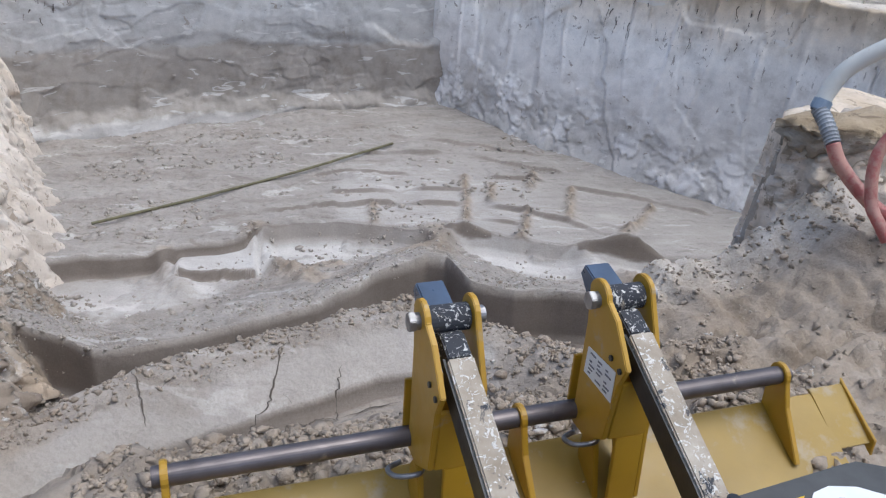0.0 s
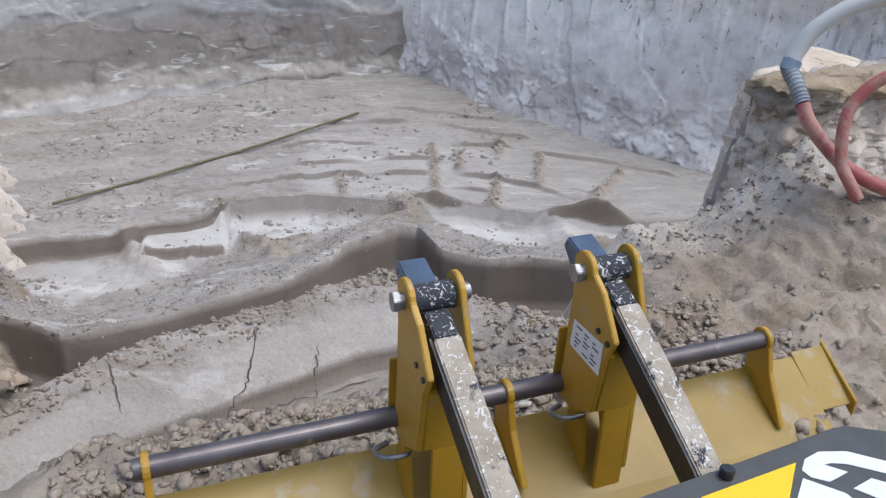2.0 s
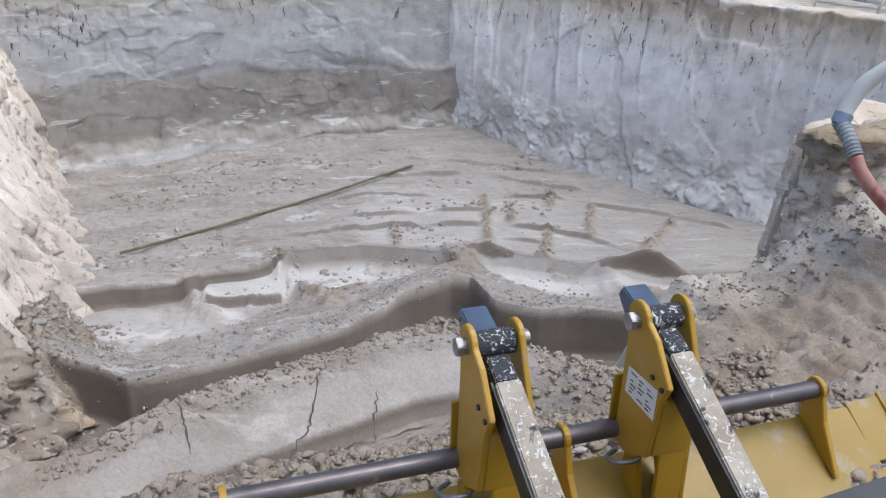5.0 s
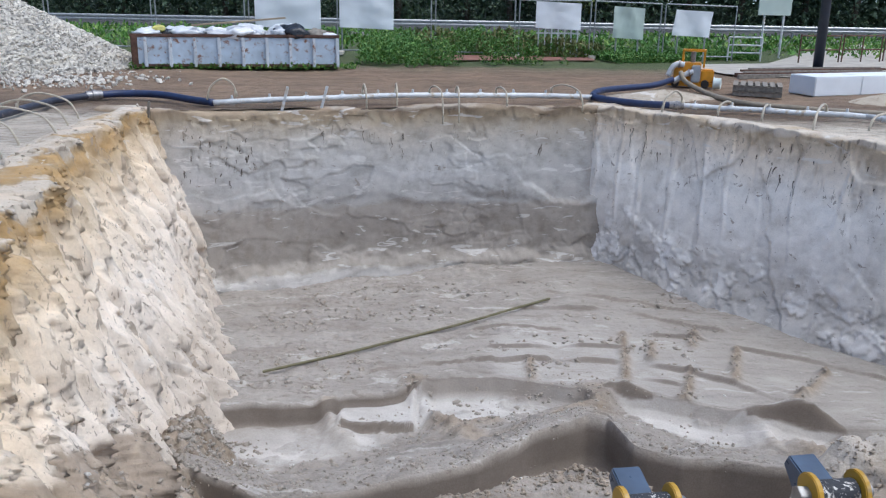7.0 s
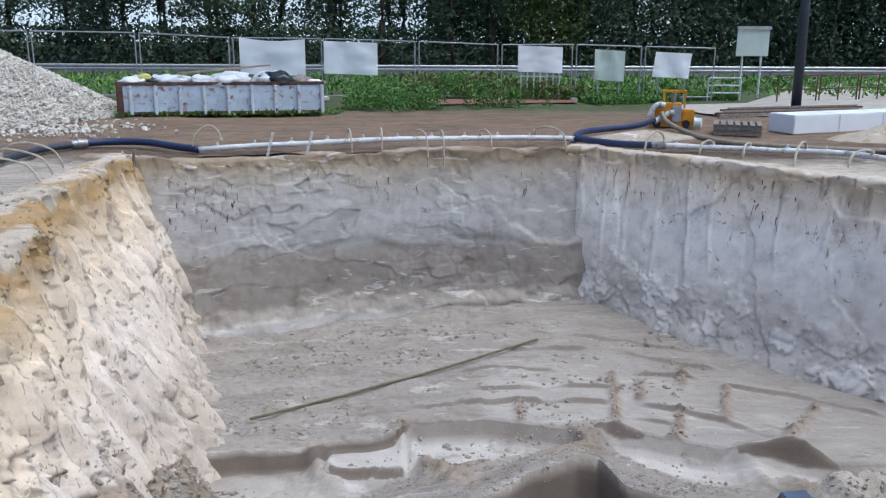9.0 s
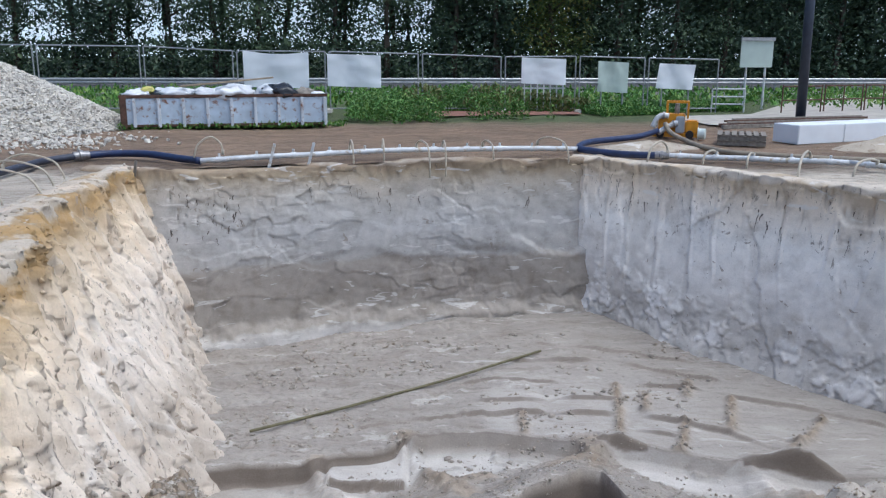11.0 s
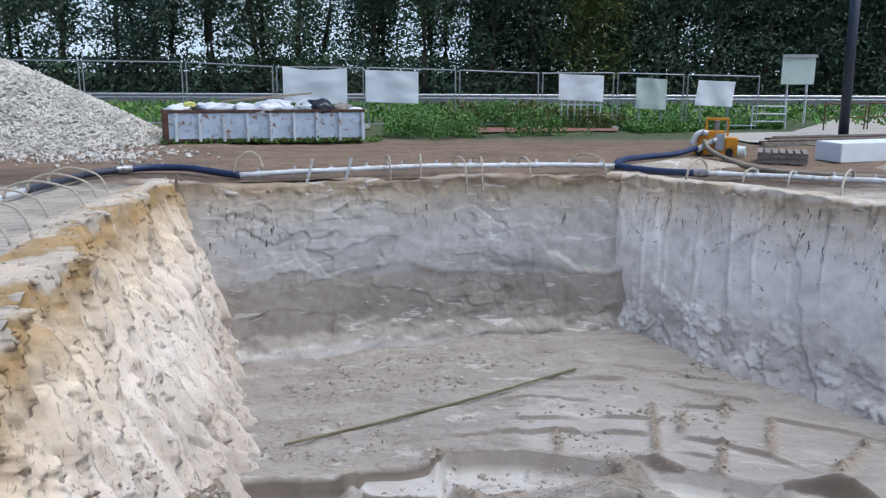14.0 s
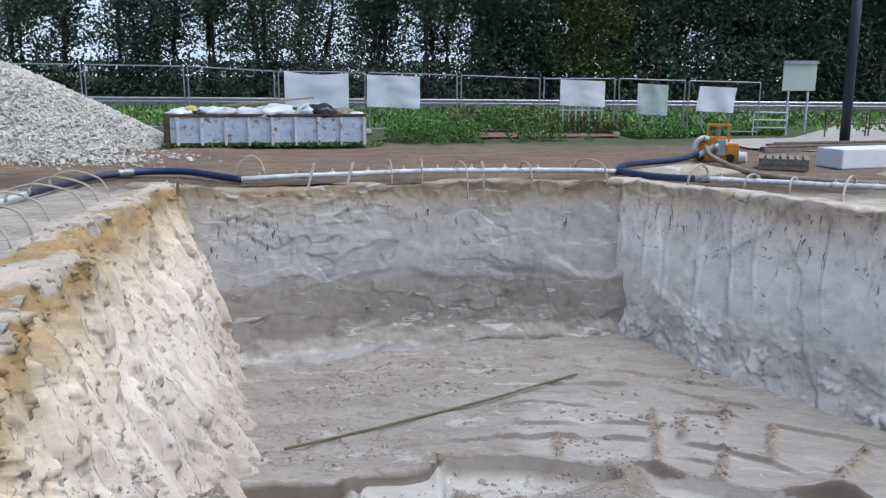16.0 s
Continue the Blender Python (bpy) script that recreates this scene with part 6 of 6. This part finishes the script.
for k in range(4):
    rail = thing("mesh_barrier", "thin rusty brown tubular site railing", "railing", (14.2 + 1.9 * k, 31.5 + 0.7 * k, 0), "site railings", rz=18)
    for a, b in (((-0.9, 0, 1.0), (0.9, 0, 1.0)), ((-0.9, 0, 0.5), (0.9, 0, 0.5)), ((-0.9, 0, 0), (-0.9, 0, 1.05)), ((0.9, 0, 0), (0.9, 0, 1.05)), ((0, 0, 0), (0, 0, 1.0))):
        bm = bmesh.new()
        tube_between(bm, a, b, 0.026, 8)
        part("bar", bm, M_RUST, rail)

# ---- container ----
CW = 5.95
cont = thing("waste_container", "faded blue-white rusty steel skip filled with plastic waste", "skip container", (-8.55, 24.91, 0), rz=10.6)
bm = bmesh.new()
box(bm, (CW / 2, 1.1, 0.14), (CW - 0.1, 2.15, 0.1))
part("bottom", bm, M_RUST, cont)
for y in (0.0, 2.2):
    bm = bmesh.new()
    box(bm, (CW / 2, y, 0.52), (CW - 0.2, 0.05, 0.78))
    part("side_panel", bm, M_CONT, cont)
    bm = bmesh.new()
    box(bm, (CW / 2, y, 0.965), (CW, 0.12, 0.085))
    part("top_rail", bm, M_RUST, cont, "rusty brown top rail", bevel=0.015)
    bm = bmesh.new()
    box(bm, (CW / 2, y - 0.02, 0.13), (CW - 0.1, 0.10, 0.07))
    part("bottom_rail", bm, M_RUST, cont, bevel=0.01)
    for k in range(9):
        bm = bmesh.new()
        x = 0.42 + k * (CW - 0.5) / 8
        box(bm, (x, y - 0.075 if y < 1 else y + 0.075, 0.50), (0.09, 0.12, 0.84))
        part("side_rib", bm, M_RIBPAINT, cont, bevel=0.02)
for x in (0.05, CW - 0.05):
    bm = bmesh.new()
    box(bm, (x, 1.1, 0.54), (0.08, 2.2, 0.86))
    part("end_panel", bm, M_RUST if x < 1 else M_CONT, cont, bevel=0.01)
for y in (-0.03, 2.22):
    bm = bmesh.new()
    box(bm, (0.12, y, 0.53), (0.16, 0.12, 0.98))
    part("corner_post", bm, M_RUST, cont, "rusty corner post", bevel=0.015)
for x in (0.7, CW - 0.8):
    bm = bmesh.new()
    tube_between(bm, (x, 0.15, 0.08), (x, 2.0, 0.08), 0.08, 14)
    part("roller", bm, M_RUST, cont)


def sack(x, y, z, s, mat, seed, label, name="waste_sack"):
    bm = bmesh.new()
    bmesh.ops.create_icosphere(bm, subdivisions=3, radius=1.0)
    for v in bm.verts:
        q = v.co
        d = 1 + 0.30 * noise.fractal(q * 2.4 + Vector((seed, 0, 0)), 0.7, 2.2, 5)
        v.co = Vector((q.x * s[0] * d, q.y * s[1] * d, q.z * s[2] * d * 0.78))
    ob = part(name, bm, mat, None, smooth=True)
    ob.matrix_basis = pose(-8.55, 24.91, 0, 0, 0, 10.6) @ pose(x, y, z, 0, 0, seed * 40)
    return tagged(ob, label, "waste sack", "waste in the skip")


for k, (x, y, z, s, mat, lab) in enumerate(((0.45, 0.5, 0.98, (0.42, 0.4, 0.24), M_BAG, "crumpled white plastic sack in the skip"), (0.9, 0.7, 0.95, (0.35, 0.4, 0.2), M_BAG_DARK, "dark plastic sheet lying in the skip"), (0.75, 0.5, 1.12, (0.2, 0.2, 0.14), M_YELBAG, "small yellow plastic sack in the skip"), (1.6, 0.5, 1.0, (0.55, 0.45, 0.24), M_BAG, "crumpled white plastic sack in the skip"), (2.35, 0.6, 0.98, (0.45, 0.45, 0.25), M_BAG, "white plastic sheeting in the skip"), (3.2, 0.6, 1.0, (0.8, 0.5, 0.34), M_BAG, "large bulging white plastic sheet in the skip"), (4.35, 0.7, 1.0, (0.55, 0.5, 0.38), M_BAG, "white plastic sheet in the skip"), (4.55, 0.45, 1.02, (0.62, 0.4, 0.34), M_BAG_DARK, "black plastic sheet bulging from the skip"), (5.3, 0.6, 0.96, (0.35, 0.4, 0.26), M_GREYWOOD, "brown rubbish bundle in the skip"), (5.65, 0.4, 0.98, (0.25, 0.3, 0.1), M_BAG, "flat white plastic scrap in the skip"), (2.9, 1.5, 0.95, (1.2, 0.5, 0.3), M_BAG, "white plastic sheeting at the back of the skip"), (1.2, 1.6, 0.95, (0.7, 0.4, 0.28), M_BAG, "white plastic sheeting at the back of the skip"))):
    sack(x, y, z, s, mat, k + 1, lab)
bm = bmesh.new()
box(bm, (0, 0, 0), (2.7, 0.12, 0.05), pose(-8.55, 24.91, 0, 0, 0, 10.6) @ pose(3.05, 0.25, 1.36, 0, -5, 3))
tagged(part("timber_plank", bm, M_WOOD, None, bevel=0.006), "pale timber plank lying across the waste", "plank")

# ---- crushed stone heap ----
heap("stone_heap_core", -14.3, 25.8, 5.6, 4.2, 2.72, M_STONE, "tall heap of pale crushed stone", 5, 1.12, 0.02)
rng = np.random.default_rng(21)
places = []
for _ in range(13000):
    r, a = math.sqrt(rng.random()), rng.uniform(math.pi * 0.95, 2.15 * math.pi)
    x, y = -14.3 + 5.7 * r * math.cos(a), 25.8 + 4.3 * r * math.sin(a)
    places.append((x, y, max(0.0, 2.72 * (1 - r ** 1.12)) + 0.01, 0.022 + 0.045 * rng.random() ** 2))
for _ in range(500):
    places.append((rng.normal(-9.6, 1.3), rng.normal(21.9, 1.0), 0.02, rng.uniform(0.02, 0.06)))
stones = new("crushed_stone", lumps("crushed_stone", places, M_STONE, 3, level=1, flat=0.8, soft=False))
tagged(stones, "pale grey-beige crushed stones on the heap", "crushed stone", kind="stuff")

# ---- site fence with sheets ----
POSTS = [(-24.6, 2.5), (-21.0, 2.48), (-17.4, 2.46), (-13.93, 2.44), (-10.07, 2.40), (-6.69, 2.24), (-3.32, 2.22), (0.1, 2.14), (3.16, 2.04), (5.93, 2.06), (8.5, 2.0), (11.26, 1.95)]
for (xa, za), (xb, zb) in zip(POSTS, POSTS[1:]):
    pan = thing("site_fence", "galvanised wire mesh site fence panel", "fence panel", (xa, 32, 0), "site fence panels")
    w, top_a, top_b = xb - xa - 0.14, za, zb
    bm = bmesh.new()
    tube_between(bm, (0.07, 0, 0), (0.07, 0, top_a), 0.026, 8)
    part("upright", bm, M_FENCE, pan)
    bm = bmesh.new()
    tube_between(bm, (w + 0.05, 0, 0), (w + 0.05, 0, top_b), 0.026, 8)
    part("upright", bm, M_FENCE, pan)
    bm = bmesh.new()
    tube_between(bm, (0.07, 0, top_a), (w + 0.05, 0, top_b), 0.024, 8)
    part("top_tube", bm, M_FENCE, pan)
    bm = bmesh.new()
    tube_between(bm, (0.07, 0, 0.16), (w + 0.05, 0, 0.16), 0.024, 8)
    part("bottom_tube", bm, M_FENCE, pan)
    v, f = [], []
    for k in range(1, int(w / 0.14)):
        x = 0.07 + 0.14 * k
        v += [(x - 0.0006, 0, 0.16), (x + 0.0006, 0, 0.16), (x + 0.0006, 0.003, min(top_a, top_b)), (x - 0.0006, 0.003, min(top_a, top_b))]
        f.append([len(v) - 4, len(v) - 3, len(v) - 2, len(v) - 1])
    wire = new("wire_mesh", mesh_of("wire_mesh", v, f, M_FENCE))
    wire.parent = pan
    bm = bmesh.new()
    box(bm, (0.0, 0, 0.07), (0.25, 0.65, 0.14))
    part("foot_block", bm, M_STONE, pan, bevel=0.02)


def sheet(name, x0, z1, x1, z0, y, mat, label, category, skew=0.0, sag=0.0):
    nx, nz = 24, 14
    X, Z = np.meshgrid(np.linspace(0, 1, nx), np.linspace(0, 1, nz))
    px = x0 + (x1 - x0) * X + skew * (1 - Z)
    pz = z0 + (z1 - z0) * Z - sag * np.sin(np.pi * X) * Z - 0.06 * X
    py = y + 0.025 * fbm(X * 3, Z * 3, x0) - 0.02 * np.sin(X * 9 + Z * 3)
    v = np.stack([px, py, pz], -1).reshape(-1, 3)
    back = v + (0, 0.012, 0)
    f = grid_faces(nz, nx)
    return tagged(new(name, mesh_of(name, np.concatenate([v, back]).tolist(), np.concatenate([f, f[:, ::-1] + len(v)]).tolist(), mat)), label, category)


sheet("fence_banner", -6.38, 2.26, -4.0, 0.95, 31.9, M_BANNER, "white wrinkled cloth banner tied to the fence", "banner", 0, 0.10)
sheet("fence_banner", -3.32, 2.14, -1.36, 0.98, 31.9, M_BANNER, "white plain banner sheet tied to the fence", "banner")
sheet("fence_banner", 3.82, 2.02, 5.47, 1.08, 31.9, M_BANNER, "white plain banner sheet on the fence", "banner")
sheet("fence_board", 6.6, 1.90, 7.72, 0.80, 31.6, M_BOARD, "pale grey-green board standing before the fence", "board")
sheet("fence_board", 8.85, 1.82, 10.2, 0.92, 31.6, M_BANNER, "white board standing crooked before the fence", "board", -0.1)
pickets = thing("picket_screen", "row of white upright slats below a banner", "picket screen", (4.67, 31.95, 0))
for k in range(7):
    bm = bmesh.new()
    box(bm, (-0.72 + 0.24 * k, 0, 0.55), (0.05, 0.03, 1.1))
    part("slat", bm, M_WHITE_PIPE, pickets, bevel=0.004)
bm = bmesh.new()
box(bm, (0, 0.03, 0.9), (1.6, 0.02, 0.06))
part("rail", bm, M_WHITE_PIPE, pickets)
for board, xs in ((bpy.data.objects["fence_board"], (6.75, 7.55)), (bpy.data.objects["fence_board.001"], (9.0, 10.0))):
    for x in xs:
        bm = bmesh.new()
        tube_between(bm, (x, 31.68, 0), (x, 31.68, 1.5), 0.03, 8)
        part("post", bm, M_FENCE, board)

# ---- road and guard rail ----
bm = bmesh.new()
box(bm, (0, 54.5, 0.03), (240, 8.5, 0.05))
tagged(part("road", bm, M_ASPHALT, None), "grey asphalt road beyond the fence", "road", kind="structure")
bm = bmesh.new()
prism(bm, [(0, 0.42), (-0.05, 0.46), (-0.05, 0.52), (0, 0.58), (-0.05, 0.64), (-0.05, 0.70), (0, 0.75), (0.02, 0.75), (0.02, 0.42)], -75, 75, pose(0, 48, 0))
guard = tagged(part("guard_rail", bm, M_FENCE, None), "galvanised steel guard rail along the road", "guard rail")
bm = bmesh.new()
box(bm, (0, 0.08, 0.33), (0.10, 0.09, 0.7))
post0 = part("rail_post", bm, M_FENCE, guard)
post0.location = (-60, 48, 0)
for k in range(1, 31):
    o = post0.copy()
    scene.collection.objects.link(o)
    o.location = (-60 + 4 * k, 48, 0)
bm = bmesh.new()
for k in range(5):
    bm.verts.new((0.1 + 1.45 * k, 29.6 + 0.28 * k, 0.045))
    bm.verts.new((0.1 + 1.45 * k, 31.6 + 0.25 * k, 0.075))
bm.verts.ensure_lookup_table()
for k in range(4):
    bm.faces.new((bm.verts[2 * k], bm.verts[2 * k + 2], bm.verts[2 * k + 3], bm.verts[2 * k + 1]))
tagged(part("pavement", bm, M_BRICKRED, None), "reddish strip of paving in the grass", "pavement", kind="structure")
bm = bmesh.new()
ring = [(8.5, 29.5), (12, 30.6), (18, 40), (24, 46), (40, 46), (40, 24), (22, 22), (14, 24), (9, 26.2)]
bm.faces.new([bm.verts.new((x, y, 0.055)) for x, y in ring])
tagged(part("path", bm, M_PAVE, None), "pale sandy gravel path", "path", kind="structure")

# ---- weeds ----
def leaves(name, places, mat, seed, low, high, upright):
    """Small bent leaves as one mesh. places: arrays x, y, z."""
    r = np.random.default_rng(seed)
    p = np.asarray(places, float)
    n = len(p)
    a, size = r.uniform(0, 6.283, n), r.uniform(low, high, n)
    side = np.stack([np.cos(a), np.sin(a), r.normal(0, 0.3, n)], 1) * (size * 0.32)[:, None]
    up = np.stack([r.normal(0, 1, n), r.normal(0, 1, n), r.normal(upright, 0.7, n)], 1)
    up = up / np.linalg.norm(up, axis=1)[:, None] * size[:, None]
    bend = np.stack([-np.sin(a), np.cos(a), 0 * a], 1) * (size * 0.18)[:, None]
    v = np.stack([p, p + up * 0.5 + side + bend, p + up, p + up * 0.5 - side + bend], 1).reshape(-1, 3)
    f = np.arange(4 * n).reshape(-1, 4)
    return mesh_of(name, v.tolist(), f.tolist(), mat, smooth=False)


rng = np.random.default_rng(31)
def weed_points(count, x0, x1, front, back, tall, seed):
    x = rng.uniform(x0, x1, count)
    f, b = np.interp(x, *front), np.interp(x, *back)
    y = f + (b - f) * rng.random(count)
    clump = fbm(x * 0.7, y * 0.7, seed)
    keep = (clump > -0.2) & ~((x > -0.2) & (x < 6.2) & (y > 29.4) & (y < 31.7))
    x, y, clump = x[keep], y[keep], clump[keep]
    z = rng.random(len(x)) ** 1.3 * np.interp(x, [-2.4, 0, 2, 5, 7, 12], [0.7, 0.9, 1.05, 0.65, 0.30, 0.22]) * (tall * (0.35 + 0.65 * (clump * 0.8 + 0.5).clip(0, 1.2)))
    return np.stack([x, y, z], 1)


FRONT = ([-2.6, 0, 2.4, 5.6, 7.8, 11.5, 14], [26.6, 27.2, 28.4, 29.7, 30.4, 32.2, 33.5])
BACK = ([-2.6, 0, 14], [33.5, 33.5, 35])
tagged(new("weeds", leaves("weeds", weed_points(64000, -2.4, 12.5, FRONT, BACK, 1.05, 1.0), M_WEED, 4, 0.05, 0.15, 0.7)), "dense green weeds along the site fence", "weeds", kind="stuff")
tagged(new("dry_weeds", leaves("dry_weeds", weed_points(5000, -0.5, 6.5, ([-1, 7], [30.5, 32]), ([-1, 7], [33, 34]), 1.15, 5.0), M_WEED_DRY, 5, 0.10, 0.28, 1.6)), "taller yellowish grass before the fence", "weeds", kind="stuff")
verge = np.stack([rng.uniform(-40, 45, 16000), rng.uniform(33.5, 47.5, 16000), 0.3 * rng.random(16000)], 1)
tagged(new("verge_grass", leaves("verge_grass", verge, M_WEED, 6, 0.12, 0.3, 1.4)), "rough green grass on the road verge", "grass", kind="stuff")
foot = np.stack([rng.uniform(-8.6, -2.2, 1500), 24.7 + rng.random(1500) * 0.6, 0.14 * rng.random(1500)], 1)
foot[:, 1] += (foot[:, 0] + 8.6) * 0.19
tagged(new("skip_weeds", leaves("skip_weeds", foot, M_WEED, 8, 0.05, 0.14, 1.2)), "short weeds growing at the foot of the skip", "weeds", kind="stuff")

# ---- trees ----
def sky_glow():
    m, t, b = material("bright_cloud")
    b.inputs["Base Color"].default_value = (0.8, 0.85, 0.9, 1)
    b.inputs["Emission Color"].default_value = (0.90, 0.95, 1.0, 1)
    b.inputs["Emission Strength"].default_value = 1.7
    v = [(260 * math.cos(a), 260 * math.sin(a), z) for z in (-2.0, 55.0) for a in np.linspace(radians(35), radians(145), 24)]
    tagged(new("backdrop", mesh_of("backdrop", v, grid_faces(2, 24).tolist(), m)), "bright overcast sky low behind the trees", "sky", kind="structure")


sky_glow()


def tree(name, seed, mat, tall, wide, count, label):
    r = np.random.default_rng(seed)
    t = thing(name, label, "tree", group="roadside trees")
    bm = bmesh.new()
    line = smooth_path([(0, 0, -0.1), (r.normal(0, 0.1), r.normal(0, 0.1), tall * 0.3), (r.normal(0, 0.3), r.normal(0, 0.3), tall * 0.65), (r.normal(0, 0.4), r.normal(0, 0.4), tall * 0.97)], 4)
    sweep(bm, line, 0.20, 9, lambda k: 1.25 - 1.1 * k / len(line))
    tips = []
    for k in range(16):
        z = tall * r.uniform(0.10, 0.9)
        a, reach = r.uniform(0, 6.283), wide * r.uniform(0.6, 1.1) * (1 - 0.5 * (z / tall) ** 2)
        e = Vector((math.cos(a) * reach, math.sin(a) * reach, z + reach * r.uniform(0.1, 0.6)))
        limb = smooth_path([(0, 0, z), e * 0.5 + Vector((0, 0, z * 0.5 + 0.1)), e], 3)
        sweep(bm, limb, 0.06, 6, lambda q: 1.1 - 0.85 * q / len(limb))
        tips += [e, e * 0.6 + Vector((0, 0, z * 0.4))]
    part("trunk", bm, M_BARK, t, smooth=True)
    centres = np.array([tuple(q) for q in tips] + [(r.normal(0, wide * 0.4), r.normal(0, wide * 0.4), tall * r.uniform(0.12, 1.0)) for _ in range(60)])
    pick = centres[r.integers(0, len(centres), count)] + r.normal(0, 1, (count, 3)) * (wide * 0.23, wide * 0.23, wide * 0.26)
    pick = pick[pick[:, 2] > 0.25]
    crown = new("crown", leaves("crown", pick, mat, seed + 50, 0.14, 0.36, 0.2))
    crown.parent = t
    return t


KINDS = [tree("tree", 1, M_LEAF, 13.0, 2.6, 8200, "tall dark green leafy roadside tree"), tree("tree", 2, M_LEAF, 11.5, 2.9, 8800, "broad dark green leafy roadside tree"), tree("tree", 3, M_LEAF, 14.0, 2.4, 7600, "slender dark green leafy roadside tree"), tree("tree", 4, M_LEAF_YELLOW, 10.0, 2.4, 8000, "yellowing green leafy roadside tree")]
rng = np.random.default_rng(41)
spots = []
for row, (y, gap) in enumerate(((63, 3.7), (67, 3.3), (71.5, 3.6))):
    x = -58.0 + 1.3 * row
    while x < 62:
        if row == 2 and x < -7:
            x = -7.0
        spots.append((x + rng.normal(0, 0.5), y + rng.normal(0, 0.8), row))
        x += gap * rng.uniform(0.8, 1.25) * (1.25 if (x < 1 and row > 0) else 1.0)
for k, (x, y, row) in enumerate(spots):
    kind = 3 if (abs(x - 11) < 1.8 and row == 0) else int(rng.integers(0, 3))
    m = pose(x, y, 0, 0, 0, rng.uniform(0, 360))
    if k < 4:
        KINDS[k].matrix_basis = m
    else:
        copy_thing(KINDS[kind], m)
hedge = np.stack([rng.uniform(-60, 62, 60000), rng.uniform(61, 70, 60000), 4.6 * rng.random(60000) ** 1.25], 1)
hedge[:, 2] *= np.where(hedge[:, 0] < 1, 0.62, 1.0)
thick = np.stack([rng.uniform(1, 62, 56000), rng.uniform(65, 73, 56000), 10.0 * rng.random(56000)], 1)
hedge = np.concatenate([hedge, thick])
tagged(new("undergrowth", leaves("undergrowth", hedge, M_LEAF, 9, 0.2, 0.5, 0.4)), "dark green undergrowth below the trees", "undergrowth", kind="stuff")
